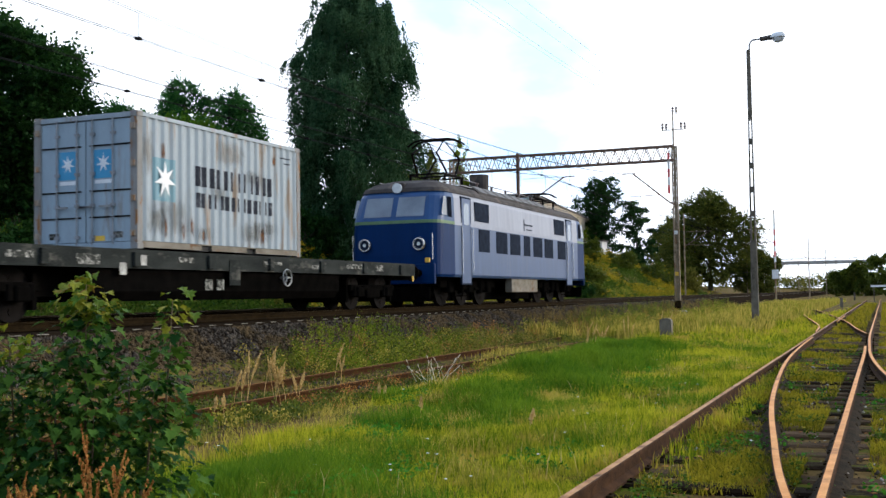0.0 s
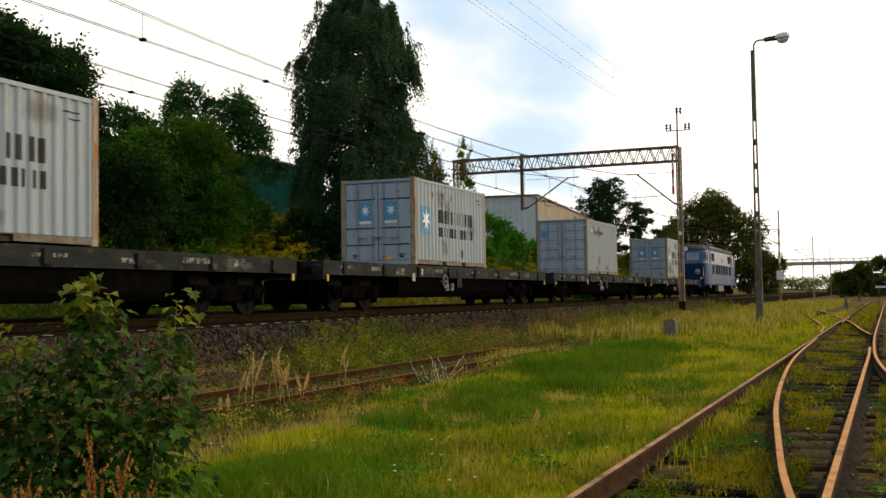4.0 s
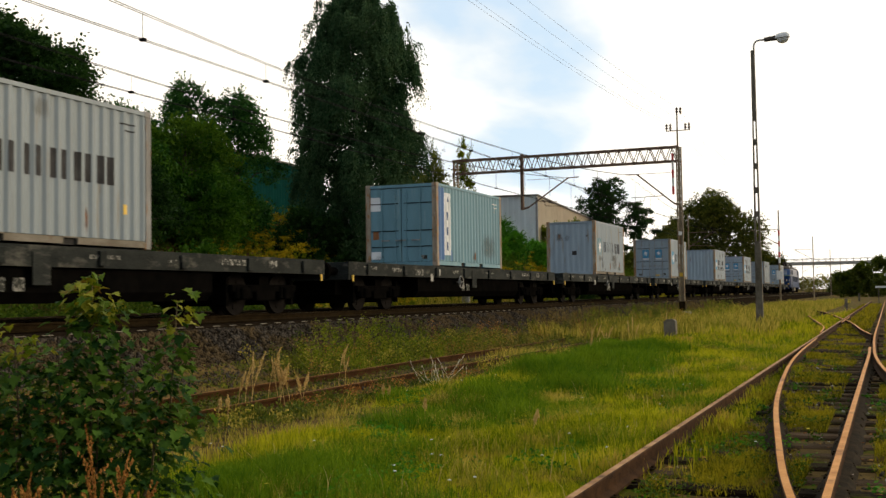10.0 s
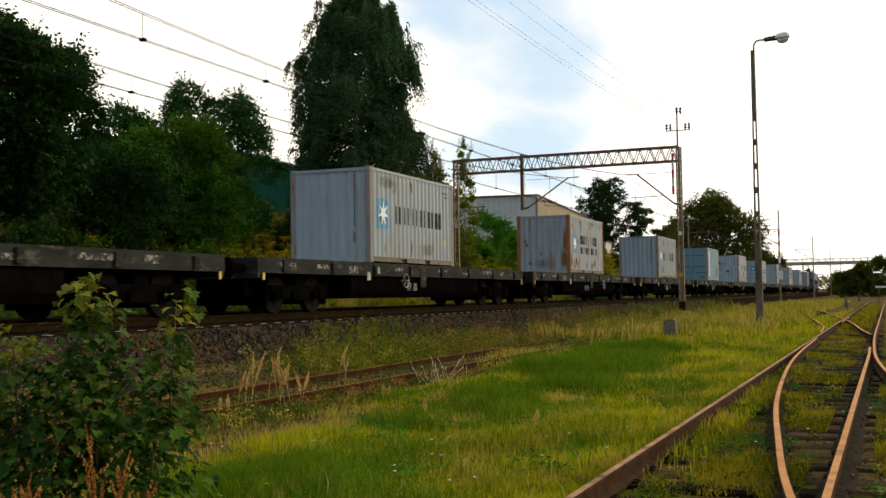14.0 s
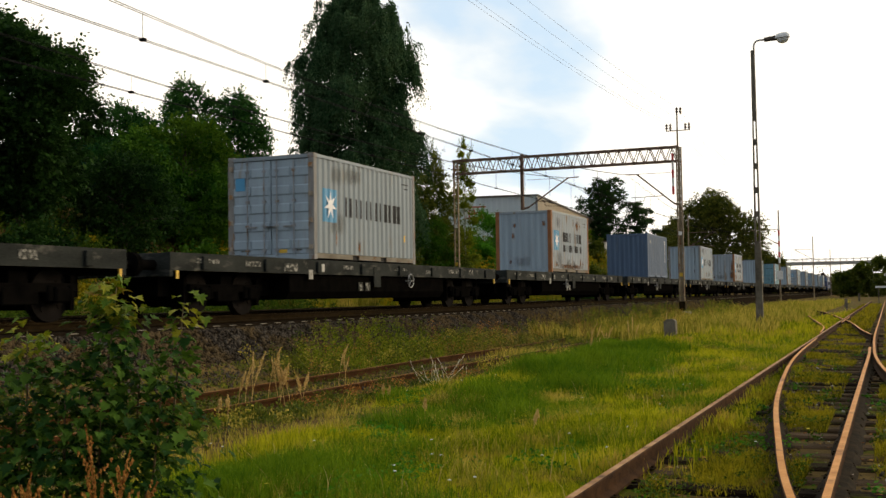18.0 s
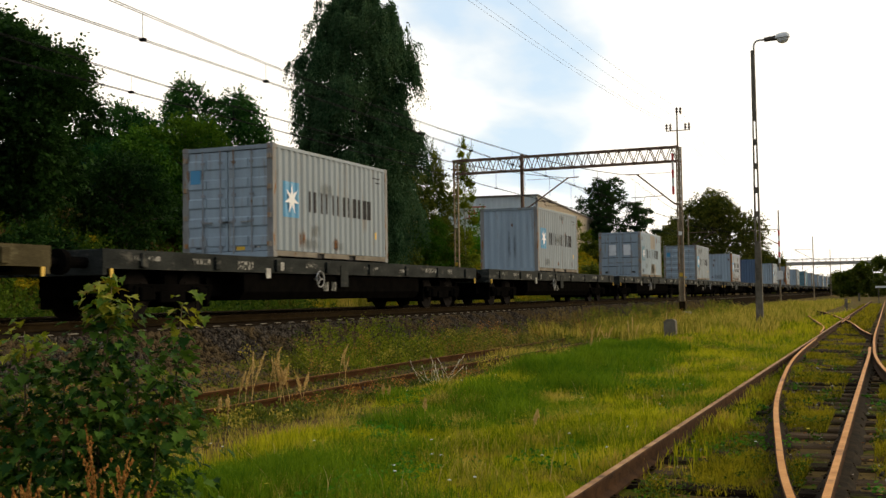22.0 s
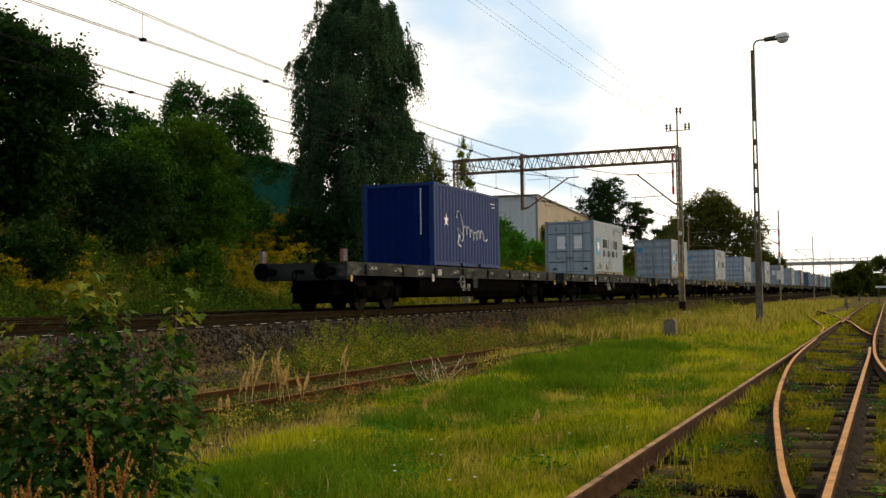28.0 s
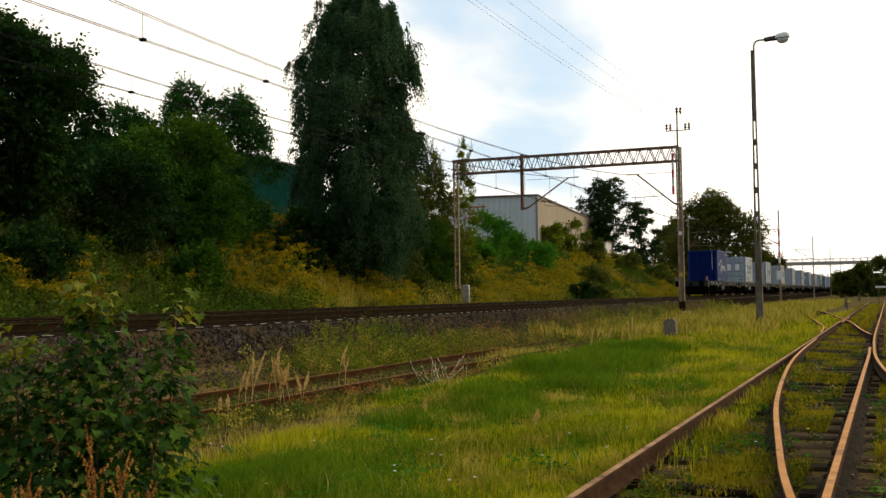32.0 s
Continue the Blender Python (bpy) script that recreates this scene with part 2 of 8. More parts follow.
M["galv"] = material("galv", (0.16, 0.165, 0.165), (0.30, 0.305, 0.31), 6, 0.6, 0.5, bump=0.15, fine=60)
M["steel_rust"] = material("steel_rust", (0.09, 0.05, 0.033), (0.20, 0.125, 0.085), 4, 0.8, 0.2, bump=0.3, fine=50)
# Grey steel with rust; the low sun's gold is mixed into the tone.
M["mast_grey"] = material("mast_grey", (0.13, 0.100, 0.062), (0.29, 0.225, 0.145), 3, 0.85, 0.0, bump=0.2, spec=0.2, spots=(0.16, 0.085, 0.042), spot_at=0.56)
M["wire"] = material("wire", (0.007, 0.007, 0.007), (0.015, 0.015, 0.015), 6, 0.9, 0.0, bump=0, spec=0.03)
M["insulator"] = material("insulator", (0.05, 0.03, 0.025), (0.10, 0.06, 0.05), 5, 0.3, bump=0)
M["lamp_glass"] = material("lamp_glass", (0.50, 0.52, 0.52), (0.62, 0.63, 0.62), 5, 0.3, bump=0)
M["lamp_concrete"] = material("lamp_concrete", (0.065, 0.056, 0.043), (0.17, 0.15, 0.115), 3, 0.9, bump=0.3, fine=40, spec=0.1)
M["petal"] = material("petal", (0.62, 0.62, 0.56), (0.80, 0.80, 0.74), 8, 0.7, bump=0)
M["petal_yellow"] = material("petal_yellow", (0.50, 0.38, 0.01), (0.70, 0.55, 0.03), 8, 0.7, bump=0)
M["white_paint"] = material("white_paint", (0.55, 0.54, 0.50), (0.74, 0.73, 0.70), 6, 0.6, bump=0.1, spots=(0.35, 0.32, 0.27), spot_at=0.62)
M["green_clad"] = material("green_clad", (0.001, 0.044, 0.038), (0.003, 0.066, 0.058), 1.0, 0.85, bump=0.1, spec=0.03)
M["pale_clad"] = material("pale_clad", (0.72, 0.83, 0.88), (0.80, 0.89, 0.94), 0.6, 0.6, bump=0.08, spots=(0.66, 0.75, 0.79), spot_at=0.62)
M["cream_clad"] = material("cream_clad", (0.50, 0.42, 0.30), (0.62, 0.53, 0.40), 0.6, 0.7, bump=0.08)
M["roof_dark"] = material("roof_dark", (0.06, 0.055, 0.05), (0.11, 0.10, 0.09), 2, 0.8, bump=0.2)
M["sign_red"] = material("sign_red", (0.45, 0.04, 0.04), (0.60, 0.07, 0.06), 5, 0.5, bump=0)

# ---------------------------------------------------------------- mesh helpers


def box(bm, x0, x1, y0, y1, z0, z1, bevel=0.0):
    before = set(bm.verts) if bevel else None
    v = [bm.verts.new((x, y, z)) for x in (x0, x1) for y in (y0, y1) for z in (z0, z1)]
    for f in ((0, 1, 3, 2), (4, 6, 7, 5), (0, 4, 5, 1), (2, 3, 7, 6), (0, 2, 6, 4), (1, 5, 7, 3)):
        bm.faces.new([v[i] for i in f])
    if bevel:
        edges = {e for w in bm.verts if w not in before for e in w.link_edges}
        bmesh.ops.bevel(bm, geom=list(edges), offset=bevel, segments=1, affect="EDGES")
    return bm


def rod(bm, a, b, r0, r1=None, n=8, caps=True):
    """A tapered round bar from a to b."""
    r1 = r0 if r1 is None else r1
    a, b = Vector(a), Vector(b)
    q = (b - a).to_track_quat("Z", "Y")
    rings = []
    for p, r in ((a, r0), (b, r1)):
        rings.append([bm.verts.new(p + q @ Vector((r * math.cos(6.28318 * k / n), r * math.sin(6.28318 * k / n), 0))) for k in range(n)])
    for k in range(n):
        bm.faces.new((rings[0][k], rings[0][(k + 1) % n], rings[1][(k + 1) % n], rings[1][k]))
    if caps:
        bm.faces.new(rings[0][::-1])
        bm.faces.new(rings[1])
    return bm


def ring(bm, centre, axis, radius, thick, n=16, m=6):
    """A torus: a hand wheel or a lamp's rim."""
    q = Vector(axis).to_track_quat("Z", "Y")
    grid = []
    for i in range(n):
        a = 6.28318 * i / n
        grid.append([bm.verts.new(Vector(centre) + q @ Vector(((radius + thick * math.cos(6.28318 * j / m)) * math.cos(a),
                     (radius + thick * math.cos(6.28318 * j / m)) * math.sin(a), thick * math.sin(6.28318 * j / m)))) for j in range(m)])
    for i in range(n):
        for j in range(m):
            bm.faces.new((grid[i][j], grid[(i + 1) % n][j], grid[(i + 1) % n][(j + 1) % m], grid[i][(j + 1) % m]))
    return bm


def prism(bm, outline, y0, y1):
    """An (x, z) outline drawn out along y."""
    a = [bm.verts.new((x, y0, z)) for x, z in outline]
    b = [bm.verts.new((x, y1, z)) for x, z in outline]
    for k in range(len(a)):
        bm.faces.new((a[k], a[(k + 1) % len(a)], b[(k + 1) % len(a)], b[k]))
    bm.faces.new(a[::-1])
    bm.faces.new(b)
    return bm


def mesh_of(bm, name, mat, smooth=False):
    me = bpy.data.meshes.new(name)
    bmesh.ops.recalc_face_normals(bm, faces=bm.faces[:])
    bm.to_mesh(me)
    bm.free()
    me.materials.append(mat)
    if smooth:
        me.polygons.foreach_set("use_smooth", [True] * len(me.polygons))
    return me


def part(name, bm, mat, parent=None, label="", smooth=False, at=None):
    """One mesh object under a thing or a part. bm may be a ready mesh."""
    me = bm if isinstance(bm, bpy.types.Mesh) else mesh_of(bm, name, mat, smooth)
    ob = new(name, me)
    ob.parent = parent
    if at:
        ob.location = at
    if label:
        ob["label"] = label
    return ob


def thing(name, label, category, at=(0, 0, 0), group="", kind=""):
    ob = new(name)
    ob.empty_display_size = 0.3
    ob.location = at
    return tagged(ob, label, category, group, kind)


def soup(name, verts, tris, mat):
    """A mesh from arrays of corners (n, 3) and triangles (m, 3)."""
    me = bpy.data.meshes.new(name)
    me.vertices.add(len(verts))
    me.vertices.foreach_set("co", np.asarray(verts, np.float32).ravel())
    me.loops.add(len(tris) * 3)
    me.loops.foreach_set("vertex_index", np.asarray(tris, np.int32).ravel())
    me.polygons.add(len(tris))
    me.polygons.foreach_set("loop_start", np.arange(0, len(tris) * 3, 3, dtype=np.int32))
    me.polygons.foreach_set("loop_total", np.full(len(tris), 3, np.int32))
    me.update(calc_edges=True)
    me.materials.append(mat)
    return me


def smoothstep(a, b, x):
    t = np.clip((x - a) / (b - a), 0, 1)
    return t * t * (3 - 2 * t)


def hills(x, y, s):
    return (np.sin(x / s + 1.3) * np.cos(y / s * 1.17 + 0.4) + 0.5 * np.sin(x / s * 2.3 - y / s * 1.9) + 0.3 * np.cos(x / s * 4.1 + y / s * 3.7))


def ground_z(x, y):
    """The height of the ground: yard, siding, railway formation and the bank behind it."""
    x, y = np.asarray(x, float), np.asarray(y, float)
    z = 0.10 - 0.11 * smoothstep(-5.6, -7.2, x) - 0.022 * smoothstep(-1.95, -1.7, x) * smoothstep(50, 30, y)
    z = z + 0.02 * hills(x, y, 0.9) + 0.03 * hills(x, y, 4.0) * smoothstep(-3.0, -4.5, x) * smoothstep(-7.6, -6.0, x)
    z = z + 0.10 * smoothstep(0, 1, np.exp(-((x + 5.6) / 1.1) ** 2)) * smoothstep(12, 16, y)
    z = z + 0.15 * smoothstep(-9.9, -10.8, x)
    form = 0.72
    slope = np.clip((-10.9 - x) / 1.3, 0, 1)
    z = np.where(x < -10.8, 0.12 + (form - 0.12) * slope, z)
    back = smoothstep(-19.6, -20.6, x)
    z = z - 0.15 * back
    bank = smoothstep(-21.5, -36, x)
    far = 1 - 0.75 * smoothstep(130, 240, y)
    z = z + bank * 6.3 * far + 0.25 * hills(x, y, 5.0) * smoothstep(-22, -27, x)
    z = z + 3.0 * smoothstep(-40, -120, x)
    return z


def leaves(centres, spread, per, size, rng, droop=0.0, flat=0.0):
    """Rhombic leaves scattered round clump centres; returns corners and triangles."""
    centres = np.asarray(centres, float)
    n = len(centres) * per
    c = np.repeat(centres, per, axis=0) + rng.normal(0, 1, (n, 3)) * np.repeat(np.broadcast_to(spread, (len(centres), 3)), per, axis=0)
    a = rng.normal(0, 1, (n, 3))
    a[:, 2] = a[:, 2] * (1 - flat) - droop
    a /= np.linalg.norm(a, axis=1, keepdims=True)
    b = np.cross(a, rng.normal(0, 1, (n, 3)))
    b /= np.linalg.norm(b, axis=1, keepdims=True)
    s = size * rng.uniform(0.6, 1.3, (n, 1))
    v = np.stack([c - a * s * 0.5, c + b * s * 0.28, c + a * s * 0.5, c - b * s * 0.28], axis=1).reshape(-1, 3)
    k = np.arange(n)[:, None] * 4
    t = np.concatenate([k + [0, 1, 2], k + [0, 2, 3]], axis=1).reshape(-1, 3)
    return v, t


def blades(x, y, height, width, rng, lean=0.45, z=None):
    """Grass blades, each of three triangles, bent over at the tip."""
    n = len(x)
    z = ground_z(x, y) if z is None else z
    h = height * rng.uniform(0.5, 1.4, n)
    a = rng.uniform(0, 6.283, n)
    d = np.stack([np.cos(a), np.sin(a), np.zeros(n)], 1)
    w = np.stack([-np.sin(a), np.cos(a), np.zeros(n)], 1) * (width * rng.uniform(0.6, 1.3, n))[:, None]
    turn = rng.uniform(-1.2, 1.2, n)
    w = w * np.cos(turn)[:, None] + d * (np.sin(turn) * width)[:, None]
    base = np.stack([x, y, z - 0.01], 1)
    l = (h * lean * rng.uniform(0.1, 1.2, n))[:, None]
    mid = base + d * l * 0.35 + np.stack([0 * h, 0 * h, h * 0.62], 1)
    tip = base + d * l + np.stack([0 * h, 0 * h, h], 1)
    v = np.stack([base - w * 0.5, base + w * 0.5, mid - w * 0.4, mid + w * 0.4, tip], 1).reshape(-1, 3)
    k = np.arange(n)[:, None] * 5
    t = np.concatenate([k + [0, 1, 3], k + [0, 3, 2], k + [2, 3, 4]], axis=1).reshape(-1, 3)
    return v, t


def gather(*parts_):
    vs, ts, n = [], [], 0
    for v, t in parts_:
        vs.append(v)
        ts.append(t + n)
        n += len(v)
    return np.concatenate(vs), np.concatenate(ts)


# ---------------------------------------------------------------- ground
def build_ground():
    xs = np.concatenate([-np.geomspace(2500, 60, 22), np.arange(-55, -24, 1.5), np.arange(-24, -10, 0.4), np.arange(-10, -2.2, 0.5), np.arange(-2.2, 3, 0.2), np.arange(3, 6, 0.5), np.geomspace(6, 2500, 24)])
    ys = np.concatenate([-np.geomspace(2500, 10, 16), np.arange(-8, 4, 1.5), np.arange(4, 60, 0.6), np.geomspace(60, 3000, 60)])
    gx, gy = np.meshgrid(xs, ys)
    v = np.stack([gx.ravel(), gy.ravel(), ground_z(gx, gy).ravel()], 1)
    nx, ny = len(xs), len(ys)
    i, j = np.meshgrid(np.arange(nx - 1), np.arange(ny - 1))
    k = (j * nx + i).ravel()[:, None]
    t = np.concatenate([k + [0, 1, nx + 1], k + [0, nx + 1, nx]], axis=1).reshape(-1, 3)
    me = soup("ground", v, t, M["soil"])
    me.polygons.foreach_set("use_smooth", [True] * len(me.polygons))
    tagged(new("ground", me), "grassy railway yard ground with bare soil and a bank", "ground", kind="structure")


build_ground()


def rail_mesh(name, path, top, mats, h=0.15):
    """A flat-bottomed rail along (x, y) points: foot, web and head, the head's top bright."""
    prof = [(-0.065, -h), (0.065, -h), (0.065, -h + 0.018), (0.012, -h + 0.04), (0.012, -0.045), (0.035, -0.035), (0.035, -0.006), (0.026, 0), (-0.026, 0),
            (-0.035, -0.006), (-0.035, -0.035), (-0.012, -0.045), (-0.012, -h + 0.04), (-0.065, -h + 0.018)]
    bm = bmesh.new()
    rows = []
    for i, (x, y) in enumerate(path):
        x0, y0 = path[max(0, i - 1)]
        x1, y1 = path[min(len(path) - 1, i + 1)]
        d = Vector((x1 - x0, y1 - y0, 0)).normalized()
        s = Vector((d.y, -d.x, 0))
        rows.append([bm.verts.new(Vector((x, y, top)) + s * px + Vector((0, 0, pz))) for px, pz in prof])
    for a, b in zip(rows, rows[1:]):
        for k in range(len(prof)):
            f = bm.faces.new((a[k], a[(k + 1) % len(prof)], b[(k + 1) % len(prof)], b[k]))
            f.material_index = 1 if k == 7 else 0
    bm.faces.new(rows[0][::-1])
    bm.faces.new(rows[-1])
    me = mesh_of(bm, name, mats[0])
    me.materials.append(mats[1])
    return me


def build_main_track(name, cx, label):
    track = thing(name, label, "railway track", (cx, 0, RAIL_Z), kind="structure")
    ys = [-60 + 6 * k for k in range(60)] + [320 + 40 * k for k in range(18)]
    for s in (-1, 1):
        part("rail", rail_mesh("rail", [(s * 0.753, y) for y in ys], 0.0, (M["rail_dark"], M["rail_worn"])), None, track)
    bm = bmesh.new()
    v = prism(bm, [(-1.3, -0.35), (1.3, -0.35), (1.3, -0.20), (1.22, -0.185), (0.45, -0.165), (0.2, -0.20), (-0.2, -0.20), (-0.45, -0.165), (-1.22, -0.185), (-1.3, -0.20)], -0.125, 0.125)
    me = mesh_of(v, "sleeper", M["sleeper"])
    for k in range(140):
        part("sleeper", me, None, track, at=(0, 6 + 0.6 * k, 0))
    far = bmesh.new()
    for k in range(500):
        box(far, -1.3, 1.3, 90 + 0.6 * k, 90.25 + 0.6 * k, -0.35, -0.185)
    for k in range(90):
        box(far, -1.3, 1.3, -50 + 0.6 * k, -49.75 + 0.6 * k, -0.35, -0.185)
    tagged(part("distant_sleepers", far, M["sleeper"], track), kind="stuff")
    return track


build_main_track("track_1", TRACK_X, "main line track with worn rails on concrete sleepers")
build_main_track("track_2", TRACK2_X, "second main line track with rusty rails on concrete sleepers")


def build_ballast():
    """The bed of broken stone under both tracks, with loose stones along its near shoulder."""
    bm = bmesh.new()
    prism(bm, [(-20.6, 0.55), (-19.5, 1.045), (-16.7, 1.045), (-16.2, 0.95), (-15.6, 0.95), (-15.2, 1.045), (-12.74, 1.045), (-12.60, 1.010), (-12.3, 0.92), (-11.25, 0.24), (-10.6, 0.0), (-20.6, 0.0)], -80, 900)
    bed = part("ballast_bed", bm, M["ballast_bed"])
    tagged(bed, "bed of broken grey-brown stone under the main tracks", "ballast", kind="structure")
    rng = np.random.default_rng(3)
    base = np.array([(1, 0, 0), (-1, 0, 0), (0, 1, 0), (0, -1, 0), (0, 0, 1), (0, 0, -1)], float)
    tri = np.array([(0, 2, 4), (2, 1, 4), (1, 3, 4), (3, 0, 4), (2, 0, 5), (1, 2, 5), (3, 1, 5), (0, 3, 5)])
    n = 46000
    u = rng.uniform(0, 1, n)
    y = 9 + 75 * rng.uniform(0, 1, n) ** 1.7
    x = -12.52 + 1.75 * u
    z = np.where(x < -12.3, 0.93, np.where(x < -11.25, 0.93 - (x + 12.3) / 1.05 * 0.69, 0.24 - (x + 11.25) * 0.3))
    size = rng.uniform(0.016, 0.042, n)
    q = rng.normal(0, 1, (n, 3, 3)) * 0.45 + np.eye(3)
    v = np.einsum("nij,kj->nki", q, base) * size[:, None, None] + np.stack([x, y, z + 0.01], 1)[:, None, :]
    t = (np.arange(n)[:, None, None] * 6 + tri).reshape(-1, 3)
    ob = new("ballast_stones", soup("ballast_stones", v.reshape(-1, 3), t, M["stone"]))
    tagged(ob, "loose broken stones on the track shoulder", "ballast", kind="stuff")


build_ballast()


def build_siding():
    track = thing("siding_track", "rusty siding rails half lost in weeds", "railway track", (0, 0, 0), kind="structure")
    for s in (-1, 1):
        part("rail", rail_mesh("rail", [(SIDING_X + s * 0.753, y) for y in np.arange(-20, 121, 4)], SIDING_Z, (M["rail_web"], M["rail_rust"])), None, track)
    rng = random.Random(4)
    me = mesh_of(box(bmesh.new(), -1.3, 1.3, -0.12, 0.12, -0.16, 0, 0.015), "sleeper", M["old_wood"])
    for k in range(90):
        part("sleeper", me, None, track, at=(SIDING_X + rng.uniform(-0.05, 0.05), -2 + 0.65 * k, SIDING_Z - 0.145))


build_siding()


def bend(points, steps=10):
    """A smooth (Catmull-Rom) line through plan points."""
    out = []
    p = [points[0]] + list(points) + [points[-1]]
    for i in range(1, len(p) - 2):
        for k in range(steps):
            t = k / steps
            out.append(tuple(0.5 * (2 * p[i][c] + (p[i + 1][c] - p[i - 1][c]) * t + (2 * p[i - 1][c] - 5 * p[i][c] + 4 * p[i + 1][c] - p[i + 2][c]) * t * t
                                    + (3 * p[i][c] - p[i - 1][c] - 3 * p[i + 1][c] + p[i + 2][c]) * t ** 3) for c in (0, 1)))
    return out + [points[-1]]


def left_x(y):
    return -1.87 + 0.0045 * (y - 7)


def build_turnouts():
    """Two turnouts back to back: one opens towards the camera, the other leaves towards the main line."""
    yard = thing("yard_track", "old yard track with two turnouts, polished rails on dark wooden sleepers", "railway track", (0, 0, 0), kind="structure")
    mats = (M["rail"], M["rail_head"])
    g = 1.505
    lines = [
        [(left_x(y), y) for y in np.arange(-38, 140, 4)],
        bend([(left_x(31) + 0.07, 31.0), (left_x(25) + 0.12, 25.0), (-1.56, 20.0), (-1.24, 13.9), (-0.88, 9.8), (-0.50, 6.6), (0.30, 2.2), (1.6, -3.0), (4.1, -11.0), (8.6, -23.0)]),
        [(left_x(y) + g, y) for y in np.arange(-38, 18, 4)] + bend([(left_x(19) + g, 19.0), (left_x(23) + g, 23.0), (left_x(26.2) + g - 0.03, 26.2)], 6),
        bend([(left_x(140) + g, 140.0), (left_x(90) + g, 90.0), (left_x(60) + g, 60.0), (left_x(42) + g, 42.0), (left_x(33) + g, 33.0), (left_x(27) + g + 0.05, 27.0), (-0.15, 22.0), (0.12, 17.0), (0.72, 11.0), (1.5, 6.0), (3.1, -2.0), (5.4, -10.0), (9.8, -22.0)]),
        bend([(left_x(35) - 0.07, 35.0), (-1.95, 40.0), (-2.30, 44.5), (-3.0, 52.0), (-3.75, 60.0), (-5.0, 70.0), (-6.3, 81.0), (-8.2, 98.0)]),
        bend([(left_x(33.5) + g - 0.09, 33.5), (-0.70, 38.0), (-1.10, 44.5), (-1.62, 51.0), (-3.05, 66.5), (-4.3, 77.0), (-5.3, 85.5), (-6.9, 100.0)]),
    ]
    for k, path in enumerate(lines):
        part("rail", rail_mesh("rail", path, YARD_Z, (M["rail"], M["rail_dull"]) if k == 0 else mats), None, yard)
    # shade beside the inner rails, put in as dark strips ragged at both edges
    wave = random.Random(17)
    for path in lines[1:3]:
        fine = bend(path, 5)
        for side in (-1, 1):
            bm = bmesh.new()
            last = None
            for x, y in fine:
                if not 4.5 < y < 27.0:
                    continue
                w = (wave.uniform(0.01, 0.06) + 0.03 * math.sin(y * 3.1) ** 2) * min(1.0, (27.0 - y) / 5)
                z = YARD_Z - 0.128
                row = [bm.verts.new((x + side * 0.02, y, z + 0.015)), bm.verts.new((x + side * (0.05 + w * 0.6), y, z)), bm.verts.new((x + side * (0.08 + w), y, z - 0.05))]
                if last:
                    for k in range(2):
                        bm.faces.new((last[k], row[k], row[k + 1], last[k + 1]))
                last = row
            part("oily_dirt", bm, M["dirt"], yard)
    # check rails and a spacer block at the crossing
    part("check_rail", rail_mesh("check_rail", [(left_x(y) + 0.12, y) for y in np.arange(46, 57, 2)], YARD_Z, mats), None, yard)
    rng = random.Random(8)
    cache = []
    for length in (2.6, 3.1, 3.6):
        bm = box(bmesh.new(), -length / 2, length / 2, -0.13, 0.13, -0.16, 0.0, 0.02)
        cache.append((length, mesh_of(bm, "sleeper", M["old_wood"])))
    bm = box(bmesh.new(), -0.105, 0.105, -0.06, 0.06, -0.01, 0.008, 0.003)
    for o in (-0.085, 0.085):
        rod(bm, (o, 0, 0.004), (o, 0, 0.018), 0.012, 0.010, n=6)
    chair = mesh_of(bm, "rail_chair", M["rail_dark"])
    y = -14.0
    while y < 75:
        k = 0 if 24 < y < 38 else (1 if y < 13 or y > 42 else 0)
        length, me = cache[k]
        if 48 < y < 60:
            length, me = cache[2]
        cx = left_x(y) + 0.75 + (length - 2.6) / 2 * (1 if y < 30 else -1)
        ob = part("sleeper", me, None, yard, at=(cx + rng.uniform(-0.08, 0.08), y, YARD_Z - 0.15 - rng.uniform(0.0, 0.02)))
        ob.rotation_euler = (0, 0, rng.uniform(-0.02, 0.02))
        # a chair under each rail that crosses the sleeper
        if 4 < y < 34:
            for path in lines[:4]:
                px, py = [p[0] for p in path], [p[1] for p in path]
                if py[0] > py[-1]:
                    px, py = px[::-1], py[::-1]
                if py[0] < y < py[-1]:
                    part("rail_chair", chair, None, yard, at=(float(np.interp(y, py, px)), y, YARD_Z - 0.143))
        y += rng.uniform(0.58, 0.70)
    return yard


build_turnouts()

# ---------------------------------------------------------------- the train
def steel(name, c, worn, amount, streak=(3, 3, 0.35), rough=0.55, spec=0.4):
    """Painted sheet steel with dirt streaks that run down and rust where the paint has gone."""
    return material(name, tuple(k * 0.86 for k in c), tuple(min(1, k * 1.08) for k in c), 1.4, rough, 0.0, bump=0.06, fine=22, stretch=streak,
                    spots=worn, spot_at=amount, spot_soft=0.10, spot_scale=1.3, spec=spec)


M["box_grey"] = steel("box_grey", (0.189, 0.234, 0.261), (0.176, 0.172, 0.155), 0.58)
M["box_pale"] = steel("box_pale", (0.228, 0.287, 0.328), (0.203, 0.188, 0.16), 0.57)
M["box_ice"] = steel("box_ice", (0.232, 0.310, 0.360), (0.20, 0.225, 0.225), 0.60)
M["box_worn"] = steel("box_worn", (0.250, 0.297, 0.330), (0.195, 0.145, 0.10), 0.555)
# Bluer and lighter than the walls: sky light put into the end colour.
M["box_end"] = steel("box_end", (0.268, 0.342, 0.398), (0.22, 0.225, 0.215), 0.58)
M["box_teal"] = steel("box_teal", (0.108, 0.242, 0.300), (0.165, 0.29, 0.325), 0.57)
